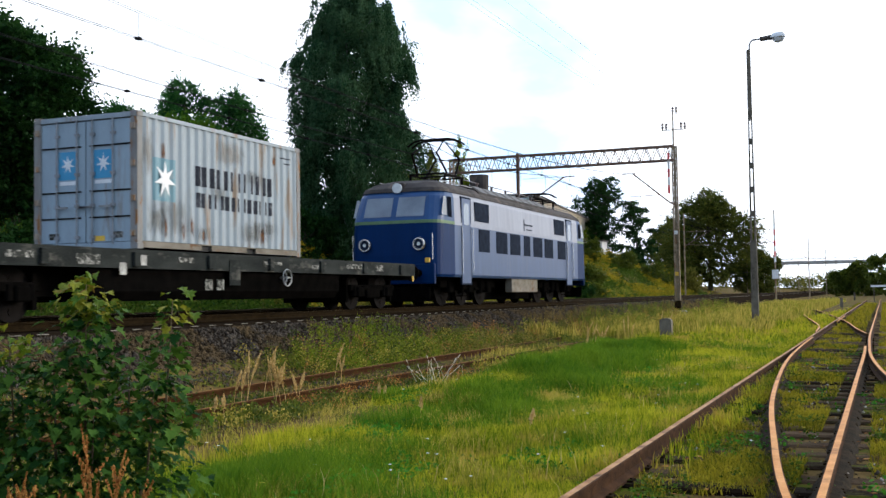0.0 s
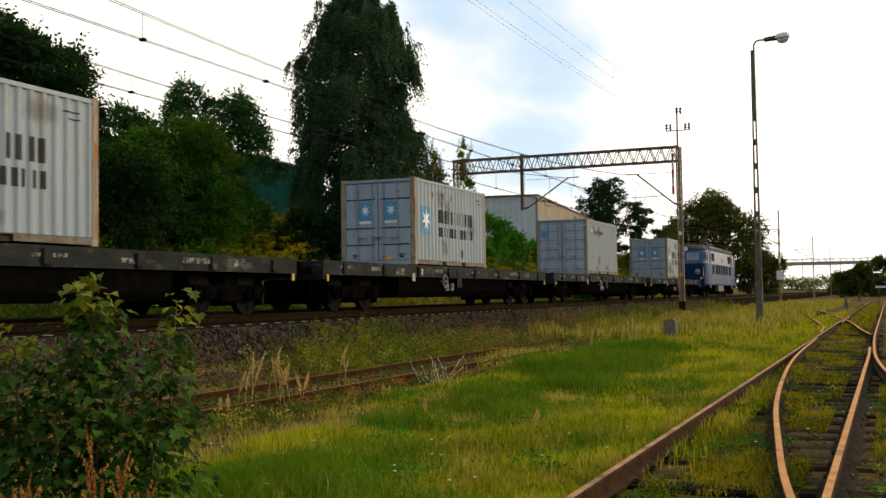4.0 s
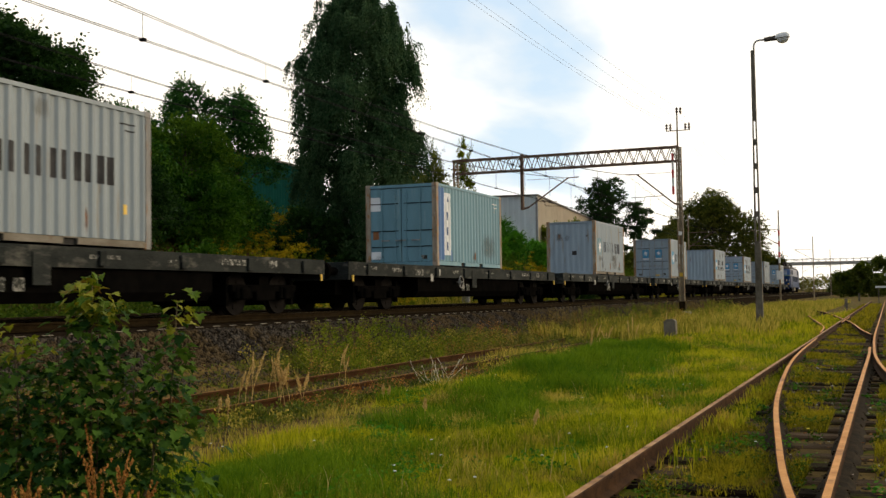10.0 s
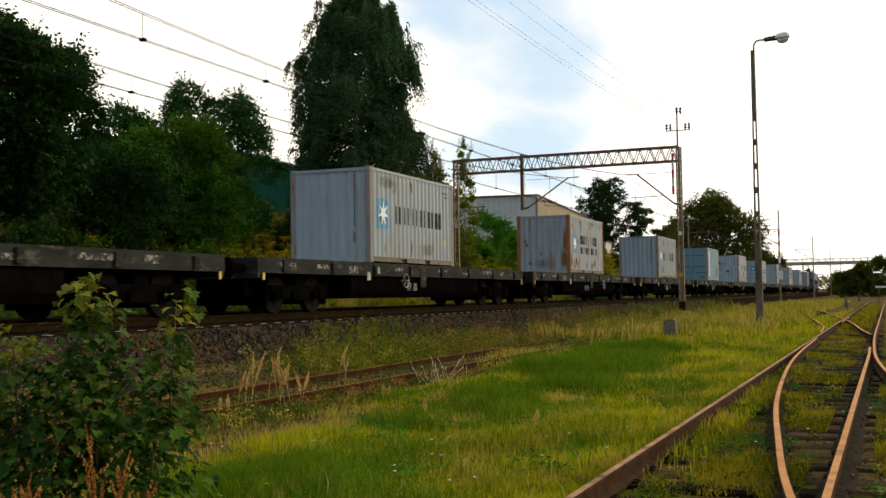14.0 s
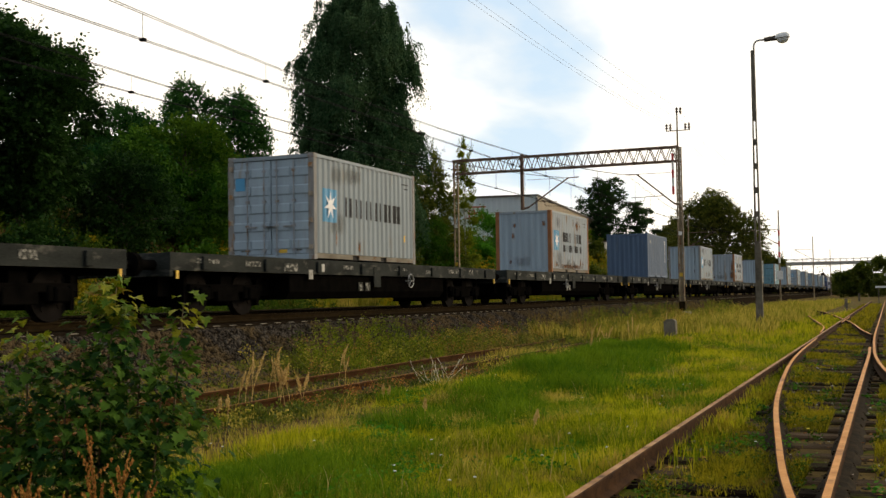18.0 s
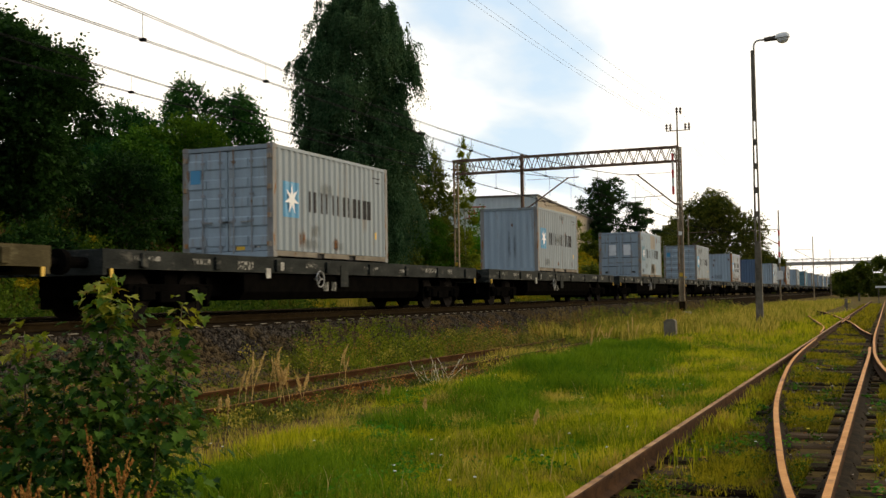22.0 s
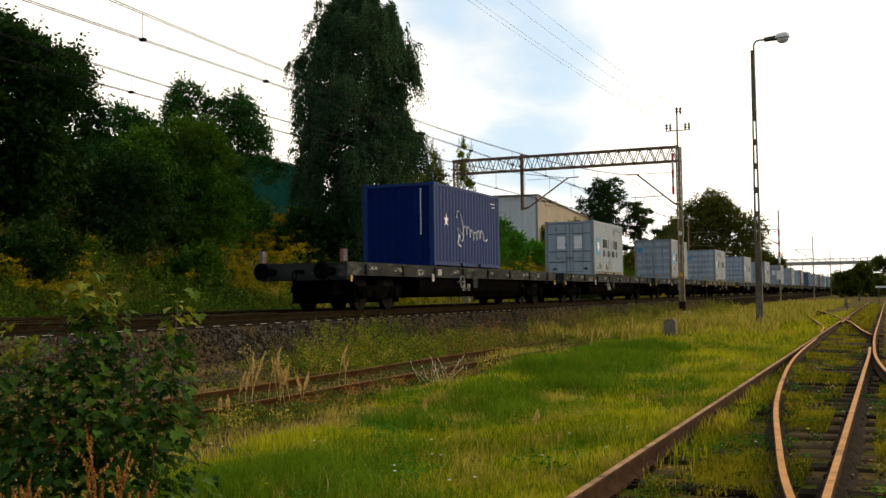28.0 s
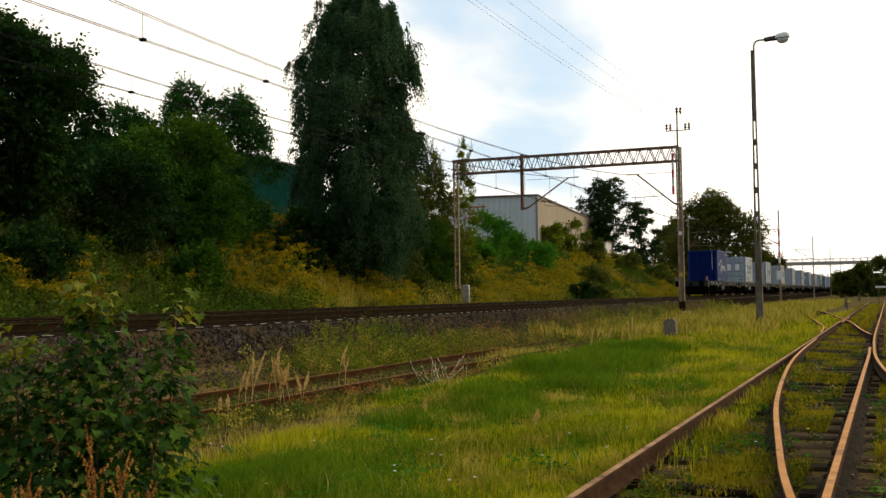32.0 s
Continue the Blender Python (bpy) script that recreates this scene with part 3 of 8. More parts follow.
M["box_slate"] = steel("box_slate", (0.068, 0.112, 0.180), (0.125, 0.155, 0.19), 0.60, spec=0.25)
# End wall copy of the blue, darkened as the side turned from the sun.
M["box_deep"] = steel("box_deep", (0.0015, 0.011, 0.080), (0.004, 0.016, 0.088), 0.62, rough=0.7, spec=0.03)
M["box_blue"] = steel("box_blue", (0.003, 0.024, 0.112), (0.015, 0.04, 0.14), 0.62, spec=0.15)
M["post_rust"] = material("post_rust", (0.19, 0.135, 0.085), (0.34, 0.29, 0.23), 2.5, 0.85, bump=0.3, stretch=(3, 3, 0.6), spots=(0.28, 0.13, 0.04), spot_at=0.53, spot_scale=3.0)
M["post_brown"] = material("post_brown", (0.16, 0.06, 0.02), (0.32, 0.13, 0.045), 2.5, 0.85, bump=0.3, stretch=(3, 3, 0.6))
M["logo_blue"] = material("logo_blue", (0.030, 0.215, 0.400), (0.048, 0.270, 0.470), 2, 0.5, bump=0, spots=(0.14, 0.31, 0.42), spot_at=0.62)
M["logo_faded"] = material("logo_faded", (0.095, 0.210, 0.265), (0.145, 0.270, 0.320), 2, 0.6, bump=0, spots=(0.22, 0.29, 0.31), spot_at=0.56)
M["logo_white"] = material("logo_white", (0.58, 0.60, 0.61), (0.74, 0.76, 0.77), 3, 0.5, bump=0)
M["letter_black"] = material("letter_black", (0.030, 0.030, 0.031), (0.055, 0.055, 0.056), 4, 0.85, bump=0, spec=0.1, spots=(0.08, 0.08, 0.08), spot_at=0.64, spot_scale=5.0)
M["letter_faded"] = material("letter_faded", (0.016, 0.018, 0.026), (0.05, 0.054, 0.068), 4, 0.8, bump=0, spec=0.1, spots=(0.17, 0.175, 0.18), spot_at=0.60, spot_scale=4.0)
M["letter_navy"] = material("letter_navy", (0.008, 0.045, 0.13), (0.015, 0.065, 0.17), 4, 0.7, bump=0, spec=0.15)
M["sticker_yellow"] = material("sticker_yellow", (0.55, 0.32, 0.02), (0.70, 0.45, 0.05), 4, 0.5, bump=0)
# Near black, in place of the shade inside fork pockets and step holes.
M["dark_gap"] = material("dark_gap", (0.012, 0.012, 0.012), (0.025, 0.024, 0.022), 4, 0.9, bump=0)
M["wagon_sill"] = material("wagon_sill", (0.0085, 0.0105, 0.0098), (0.028, 0.0315, 0.0285), 1.2, 0.85, bump=0.3, fine=20, spec=0.1, stretch=(1, 1, 2.5), spots=(0.082, 0.080, 0.068), spot_at=0.56, spot_soft=0.12, spot_scale=1.5)
# Far blacker than grime: the shade under the vehicles is in this colour.
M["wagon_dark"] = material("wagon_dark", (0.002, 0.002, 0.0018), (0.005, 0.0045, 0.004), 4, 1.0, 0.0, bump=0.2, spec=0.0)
M["deck_wood"] = material("deck_wood", (0.06, 0.05, 0.04), (0.15, 0.13, 0.10), 4, 0.9, bump=0.4, stretch=(1, 5, 1))
M["tyre"] = material("tyre", (0.004, 0.0035, 0.003), (0.012, 0.010, 0.009), 5, 0.9, 0.0, bump=0.2, spec=0.05)
M["mark_white"] = material("mark_white", (0.02, 0.021, 0.019), (0.42, 0.41, 0.37), 14, 0.8, bump=0, fine=18, spec=0.1, spots=(0.030, 0.032, 0.028), spot_at=0.45, spot_scale=11)
M["tag_white"] = material("tag_white", (0.20, 0.195, 0.175), (0.46, 0.455, 0.42), 6, 0.8, bump=0, fine=16, spec=0.15, spots=(0.06, 0.06, 0.055), spot_at=0.60, spot_scale=9)
M["wagon_brown"] = material("wagon_brown", (0.036, 0.030, 0.015), (0.085, 0.070, 0.036), 1.6, 0.9, bump=0.3, fine=20, spec=0.08, stretch=(1, 1, 2.5), spots=(0.12, 0.105, 0.06), spot_at=0.58, spot_soft=0.12, spot_scale=1.8)
M["loco_blue"] = steel("loco_blue", (0.001, 0.018, 0.080), (0.004, 0.024, 0.075), 0.62, rough=0.5, spec=0.08)
M["loco_mid"] = steel("loco_mid", (0.013, 0.050, 0.145), (0.024, 0.060, 0.130), 0.60, rough=0.4, spec=0.25)
M["loco_side"] = steel("loco_side", (0.038, 0.070, 0.158), (0.055, 0.080, 0.150), 0.58, rough=0.38, spec=0.3)
M["loco_pale"] = steel("loco_pale", (0.27, 0.285, 0.34), (0.20, 0.205, 0.24), 0.60, rough=0.45, spec=0.25)
M["loco_green"] = steel("loco_green", (0.09, 0.16, 0.07), (0.1, 0.14, 0.06), 0.66)
M["loco_roof"] = material("loco_roof", (0.026, 0.023, 0.022), (0.080, 0.070, 0.064), 2, 0.85, bump=0.25, spec=0.12, spots=(0.13, 0.10, 0.08), spot_at=0.60)
M["louvre"] = material("louvre", (0.008, 0.012, 0.022), (0.022, 0.030, 0.050), 5, 0.95, bump=0.1, spec=0.06)
# Blue-grey base stands for sky mirrored in the glass, on top of its gloss.
M["window"] = material("window", (0.085, 0.11, 0.15), (0.19, 0.235, 0.29), 0.8, 0.06, bump=0, spec=0.9)
M["roof_glass"] = material("roof_glass", (0.018, 0.017, 0.016), (0.045, 0.043, 0.040), 3, 0.45, bump=0, spec=0.2)
# Pale base paints in the bright sky seen in the cab side glass.
M["window_bright"] = material("window_bright", (0.52, 0.55, 0.58), (0.70, 0.72, 0.74), 0.8, 0.06, bump=0, spec=0.9)
M["repaint"] = material("repaint", (0.24, 0.215, 0.18), (0.34, 0.31, 0.265), 1.6, 0.7, bump=0.06, stretch=(3, 3, 0.4), spec=0.2)
M["strip_blue"] = steel("strip_blue", (0.030, 0.125, 0.315), (0.10, 0.20, 0.33), 0.60)
M["lock_bar"] = material("lock_bar", (0.17, 0.18, 0.19), (0.28, 0.295, 0.31), 4, 0.7, bump=0.1, spots=(0.16, 0.10, 0.06), spot_at=0.56)
M["chrome"] = material("chrome", (0.45, 0.45, 0.45), (0.65, 0.65, 0.65), 6, 0.25, 0.8, bump=0)
M["board_red"] = material("board_red", (0.20, 0.045, 0.025), (0.32, 0.09, 0.05), 6, 0.7, bump=0, spots=(0.12, 0.08, 0.06), spot_at=0.55)


def stain(name, c1, c2, strength=1.0, scale=2.5, across=1):
    """Dirt or rust that fades out unevenly towards the edges of its patch."""
    m = material(name, c1, c2, scale, 0.85, bump=0.05, stretch=(2, 2, 0.5), spec=0.15)
    nt = m.node_tree
    tc = nt.nodes.new("ShaderNodeTexCoord")
    sp = nt.nodes.new("ShaderNodeSeparateXYZ")
    nt.links.new(tc.outputs["Generated"], sp.inputs[0])
    fade = None
    for k in (across, 2):
        off = nt.nodes.new("ShaderNodeMath")
        off.operation = "SUBTRACT"
        off.inputs[1].default_value = 0.5
        nt.links.new(sp.outputs[k], off.inputs[0])
        dist = nt.nodes.new("ShaderNodeMath")
        dist.operation = "ABSOLUTE"
        nt.links.new(off.outputs[0], dist.inputs[0])
        edge = nt.nodes.new("ShaderNodeMapRange")
        edge.interpolation_type = "SMOOTHSTEP"
        for key, value in zip(("From Min", "From Max", "To Min", "To Max"), (0.1, 0.5, 1.0, 0.0)):
            edge.inputs[key].default_value = value
        nt.links.new(dist.outputs[0], edge.inputs["Value"])
        if fade is None:
            fade = edge.outputs[0]
        else:
            both = nt.nodes.new("ShaderNodeMath")
            both.operation = "MULTIPLY"
            nt.links.new(fade, both.inputs[0])
            nt.links.new(edge.outputs[0], both.inputs[1])
            fade = both.outputs[0]
    streak = nt.nodes.new("ShaderNodeMapping")
    streak.inputs["Scale"].default_value = (6, 6, 1.1)
    nt.links.new(tc.outputs["Object"], streak.inputs[0])
    noise = nt.nodes.new("ShaderNodeTexNoise")
    noise.inputs["Scale"].default_value, noise.inputs["Detail"].default_value = 3.2, 7
    nt.links.new(streak.outputs[0], noise.inputs["Vector"])
    add = nt.nodes.new("ShaderNodeMath")
    add.operation = "MULTIPLY_ADD"
    add.inputs[1].default_value = 1.9
    nt.links.new(noise.outputs["Fac"], add.inputs[0])
    less = nt.nodes.new("ShaderNodeMath")
    less.operation = "SUBTRACT"
    less.inputs[1].default_value = 1.15
    nt.links.new(fade, less.inputs[0])
    nt.links.new(less.outputs[0], add.inputs[2])
    cover_ = nt.nodes.new("ShaderNodeMapRange")
    for key, value in zip(("From Min", "From Max", "To Min", "To Max"), (0.0, 1.0, 0.0, strength)):
        cover_.inputs[key].default_value = value
    nt.links.new(add.outputs[0], cover_.inputs["Value"])
    nt.links.new(cover_.outputs[0], nt.nodes["Principled BSDF"].inputs["Alpha"])
    return m


for end_, axis_ in (("", 1), ("_end", 0)):
    M["rust_stain" + end_] = stain("rust_stain" + end_, (0.17, 0.065, 0.018), (0.28, 0.130, 0.045), 0.95, 2.5, axis_)
    M["dirt_stain" + end_] = stain("dirt_stain" + end_, (0.12, 0.103, 0.080), (0.19, 0.170, 0.135), 0.42, 2.5, axis_)
    M["pale_stain" + end_] = stain("pale_stain" + end_, (0.24, 0.205, 0.165), (0.31, 0.275, 0.23), 0.55, 2.5, axis_)
    M["oil_stain" + end_] = stain("oil_stain" + end_, (0.045, 0.044, 0.042), (0.08, 0.076, 0.07), 0.45, 2.5, axis_)
M["sill_dirt"] = material("sill_dirt", (0.115, 0.098, 0.072), (0.215, 0.195, 0.160), 2.2, 0.85, bump=0.15, stretch=(1, 1, 2), spots=(0.13, 0.070, 0.032), spot_at=0.58, spec=0.15)
M["post_worn"] = material("post_worn", (0.165, 0.160, 0.150), (0.265, 0.262, 0.252), 2.5, 0.8, bump=0.25, stretch=(3, 3, 0.6), spots=(0.22, 0.105, 0.036), spot_at=0.565, spot_scale=3.0, spec=0.2)
LEN, WID, HIG = 6.058, 2.438, 2.591
WAVE = 0.2785


def wave_points(a, b):
    """Corrugation between a and b along a wall: (place, depth below the crest)."""
    out = [(a, None)]
    k0 = math.floor(a / WAVE) - 1
    for k in range(k0, k0 + int((b - a) / WAVE) + 4):
        s = k * WAVE
        for o, d in ((0.0, 0.0), (0.07, 0.0), (0.138, 0.036), (0.21, 0.036)):
            if a < s + o < b:
                out.append((s + o, d))
    out.append((b, None))

    def depth(p):
        o = p % WAVE
        if o < 0.07:
            return 0.0
        if o < 0.138:
            return 0.036 * (o - 0.07) / 0.068
        if o < 0.21:
            return 0.036
        return 0.036 * (WAVE - o) / (WAVE - 0.21)
    return [(p, depth(p)) for p, _ in out]


def wave_wall(bm, a, b, z0, z1, place, deep=0.0):
    """A corrugated sheet; place(s, depth, z) gives the point."""
    last = None
    points = wave_points(a, b)
    for s, d in points:
        pair = (bm.verts.new(place(s, d, z0)), bm.verts.new(place(s, d, z1)))
        if deep:
            pair += (bm.verts.new(place(s, deep, z1)), bm.verts.new(place(s, deep, z0)))
        if last:
            for k in range(len(pair) if deep else 1):
                j = (k + 1) % len(pair)
                bm.faces.new((last[k], pair[k], pair[j], last[j]))
        elif deep:
            bm.faces.new(pair[::-1])
        last = pair
    if deep:
        bm.faces.new(last)
    return bm


SHARED = {}


def shared(name, mat, make, smooth=False):
    key = (name, mat.name)
    if key not in SHARED:
        SHARED[key] = mesh_of(make(bmesh.new()), name, mat, smooth)
    return SHARED[key]


def star(bm, cy, cz, r, x, points=7):
    ring_ = []
    for k in range(points * 2):
        a = math.pi / 2 + math.pi * k / points
        rr = r if k % 2 == 0 else r * 0.36
        ring_.append((cy + rr * math.cos(a) * 0.9, cz + rr * math.sin(a)))
    c = bm.verts.new((x, cy, cz))
    vs = [bm.verts.new((x, a, b)) for a, b in ring_]
    for k in range(len(vs)):
        bm.faces.new((c, vs[k], vs[(k + 1) % len(vs)]))
    return bm


def panel_x(side, lift):
    """Surface of a long wall, lift metres outside the corrugation."""
    return lambda s, d, z: (side * (WID / 2 - 0.012 - d + lift), s, z)


def side_marks(box_, side, style, row_kind, logo, letters):
    """Panel, star and rows of bars painted on a long wall. s runs along y seen from outside the +x wall."""

    def patch(name, mat, y0, y1, z0, z1, lift=0.004):
        def make(bm):
            wave_wall(bm, y0, y1, z0, z1, panel_x(side, lift))
            return bm
        key = f"{name}{side}{y0:.3f}{z0:.2f}{lift:.3f}"
        me = shared(key, mat, make)
        me.name = name
        return part(name, me, None, box_)

    def rows(mat, y0, y1, z0, z1, count):
        """Plain upright blocks, one to a place."""
        step = (y1 - y0) / count
        for k in range(count):
            a = y0 + step * k
            patch("lettering_bar", mat, a + step * 0.07, a + step * 0.33, z0, z1)
            patch("lettering_bar", mat, a + step * 0.50, a + step * 0.76, z0, z1)

    if style == "star":
        patch("logo_panel", logo, 0.50, 1.20, 0.94, 1.77)
        part("logo_star", shared(f"logo_star{side}", M["logo_white"], lambda bm: star(bm, 0.85, 1.36, 0.37, side * (WID / 2 - 0.004))), None, box_)
        if row_kind == 1:
            rows(letters, 1.62, 5.16, 1.12, 1.62, 6)
        else:
            rows(letters, 1.85, 4.90, 1.33, 1.74, 6)
            rows(letters, 1.87, 4.90, 0.90, 1.20, 7)
    elif style == "small":
        patch("logo_panel", logo, 0.80, 1.08, 1.90, 2.19)
        part("logo_star", shared(f"small_star{side}", M["logo_white"], lambda bm: star(bm, 0.94, 2.05, 0.12, side * (WID / 2 - 0.004))), None, box_)
        rows(letters, 1.16, 3.12, 1.92, 2.10, 9)
    elif style == "strip":
        patch("white_strip", M["logo_white"], 0.70, 1.16, 0.35, 2.32)
        patch("blue_band", M["strip_blue"], 0.30, 0.69, 0.20, 2.46)
        for z in (0.50, 0.98, 1.46):
            patch("lettering_bar", M["letter_navy"], 0.83, 1.03, z, z + 0.26, 0.007)
        part("logo_sail", shared(f"logo_sail{side}", M["letter_navy"], lambda bm: star(bm, 0.93, 2.10, 0.13, side * (WID / 2 + 0.0), 3)), None, box_)
    elif style == "script":
        def swash(bm):
            # a tall looped flourish, then small even loops, then a tail
            pts = [(0.34 - 0.30 * math.cos(u * 5.6), 0.50 + 0.48 * math.sin(u * 5.6 + 0.5)) for u in np.linspace(0, 1, 18)]
            pts += [(0.62 + 1.9 * u - 0.09 * math.sin(u * 37.7), 0.36 - 0.15 * math.cos(u * 37.7) + 0.06 * math.sin(u * 9)) for u in np.linspace(0, 1, 66)]
            pts += [(2.52 + 0.4 * u, 0.36 - 0.12 * math.sin(u * 3.0)) for u in np.linspace(0.1, 1, 8)]
            x = side * (WID / 2 - 0.002)
            for (a, b), (c, d) in zip(pts, pts[1:]):
                rod(bm, (x, 1.85 + a, 0.85 + b - 0.06 * a), (x, 1.85 + c, 0.85 + d - 0.06 * c), 0.017, n=4)
            rod(bm, (x, 2.1, 1.05), (x, 1.95, 0.72), 0.03, n=5)
            rod(bm, (x, 1.95, 0.72), (x, 2.25, 0.66), 0.03, n=5)
            return bm
        part("script_swash", shared(f"script_swash{side}", M["logo_white"], swash), None, box_)
        part("logo_flower", shared(f"logo_flower{side}", M["logo_white"], lambda bm: star(bm, 1.0, 1.45, 0.24, side * (WID / 2 - 0.002), 5)), None, box_)
    elif style == "plain":
        patch("logo_panel", M["box_grey"], 0.75, 1.25, 2.02, 2.20)
    # check digits near the far upper corner
    for k, z in enumerate((2.26, 2.14)):
        patch("code_bar", letters if style not in ("script", "plain", "strip") else M["logo_white"], 5.22 + 0.1 * k, 5.60, z, z + 0.028)
    if style == "plain":
        patch("code_bar", M["logo_white"], 5.30, 5.38, 1.0, 2.2)


def end_wall(box_, y, out, mat, dark=True):
    """The blind front wall, corrugated, in the plane y; out: -1 or 1."""
    def make(bm):
        wave_wall(bm, -1.13, 1.13, 0.14, 2.47, lambda s, d, z: (s, y - out * (d + 0.012), z), 0.07)
        return bm
    me = shared(f"end_wall{out}", mat, make)
    me.name = "end_wall"
    part("end_wall", me, None, box_)


def doors(box_, y, out, mat, pressed, stickers):
    """Two door leaves with four locking bars, hinges and handles; stickers: star, patch, small or none."""
    for s in (-1, 1):
        def leaf(bm):
            x0, x1 = (-1.13, -0.012) if s < 0 else (0.012, 1.13)
            box(bm, x0, x1, min(y - out * 0.07, y - out * 0.03), max(y - out * 0.07, y - out * 0.03), 0.15, 2.46, 0.008)
            if pressed:
                top, low = y - out * 0.004, y - out * 0.052
                for xa, xb in ((s * 0.06, s * 0.54), (s * 0.58, s * 1.07)):
                    xa, xb = sorted((xa, xb))
                    for k in range(5):
                        z = 0.22 + 0.445 * k
                        line = ((z, low), (z + 0.07, top), (z + 0.25, top), (z + 0.32, low))
                        v = [(bm.verts.new((xa, q, p)), bm.verts.new((xb, q, p))) for p, q in line]
                        for (c, d), (e, f) in zip(v, v[1:]):
                            bm.faces.new((c, d, f, e))
                        bm.faces.new([p[0] for p in v])
                        bm.faces.new([p[1] for p in v])
            return bm
        me = shared(f"door_leaf{s}{out}{pressed}", mat, leaf)
        me.name = "door_leaf"
        d = part("door_leaf", me, None, box_)
        if not pressed:
            for z in (0.62, 1.12, 1.98):
                def rib(bm):
                    return box(bm, s * 0.57 - 0.47, s * 0.57 + 0.47, min(y - out * 0.03, y - out * 0.012), max(y - out * 0.03, y - out * 0.012), z - 0.014, z + 0.014)
                rm = shared(f"door_rib{s}{out}{z}", M["wagon_dark"], rib)
                rm.name = "seam"
                part("seam", rm, None, d)
        for c in (0.18, 0.66):
            def bar(bm):
                rod(bm, (s * c, y + out * 0.012, 0.10), (s * c, y + out * 0.012, 2.50), 0.019, n=6)
                for z in (0.25, 0.85, 1.45, 2.2):
                    box(bm, s * c - 0.05, s * c + 0.05, y - 0.02, y + 0.03 if out > 0 else y + 0.02, z - 0.03, z + 0.03)
                return bm
            bme = shared(f"lock_bar{s}{out}{c}", M["lock_bar"] if mat is M["box_end"] else mat, bar)
            bme.name = "locking_bar"
            b = part("locking_bar", bme, None, d)

            def grip(bm):
                return box(bm, s * c - (0.28 if s * c > 0 else 0.0), s * c + (0.0 if s * c > 0 else 0.28), min(y + out * 0.02, y + out * 0.05), max(y + out * 0.02, y + out * 0.05), 0.80, 0.84)
            gme = shared(f"handle{s}{out}{c}", M["galv"], grip)
            gme.name = "door_handle"
            part("door_handle", gme, None, d)
        for z in (0.3, 0.95, 1.6, 2.3):
            def hinge(bm):
                return box(bm, s * 1.13 - 0.05, s * 1.13 + 0.05, y - 0.035, y + 0.035, z - 0.055, z + 0.055)
            hme = shared(f"hinge{s}{out}{z}", M["post_rust"], hinge)
            hme.name = "hinge"
            part("hinge", hme, None, d)

        def sheet(name, mat_, x0, x1, z0, z1, e=0.002 if pressed else -0.026):
            def make(bm):
                return box(bm, x0, x1, min(y + out * (e - 0.004), y + out * e), max(y + out * (e - 0.004), y + out * e), z0, z1)
            sme = shared(f"{name}{s}{out}{x0:.2f}", mat_, make)
            sme.name = name
            part(name, sme, None, d)
        if stickers == "star":
            x0 = -0.64 if s < 0 else 0.20
            sheet("logo_panel", M["logo_blue"], x0, x0 + 0.44, 1.36, 1.90)

            def st(bm):
                star(bm, 0, 1.65, 0.19, 0)
                bmesh.ops.rotate(bm, verts=bm.verts[:], matrix=Matrix.Rotation(radians(90), 3, "Z"))
                bmesh.ops.translate(bm, verts=bm.verts[:], vec=(x0 + 0.22, y - out * 0.0235, 0))
                return bm
            sm = shared(f"door_star{s}{out}", M["logo_white"], st)
            sm.name = "logo_star"
            part("logo_star", sm, None, d)
            sheet("label_strip", M["logo_white"], x0 + 0.02, x0 + 0.42, 1.26, 1.33)
        elif stickers == "patch":
            x0 = -0.62 if s < 0 else 0.21
            sheet("white_patch", M["logo_white"], x0, x0 + 0.41, 1.25, 1.86)
        elif stickers == "small" and s < 0:
            sheet("logo_panel", M["logo_blue"], -1.00, -0.73, 1.74, 2.06)
        elif stickers == "plate":
            if s < 0:
                sheet("white_patch", M["logo_white"], -1.09, -0.71, 1.76, 2.20)
                sheet("weight_label", M["logo_white"], -1.05, -0.71, 0.24, 0.48)
                sheet("brown_plate", M["post_brown"], -0.98, -0.78, 0.86, 1.14)
        if stickers in ("small", "star") and s > 0:
            sheet("warning_label", M["sticker_yellow"], 0.22, 0.45, 0.17, 0.27)
        sheet("weight_plate", M["mark_white"], s * 0.75 - 0.12, s * 0.75 + 0.12, 0.22, 0.34)


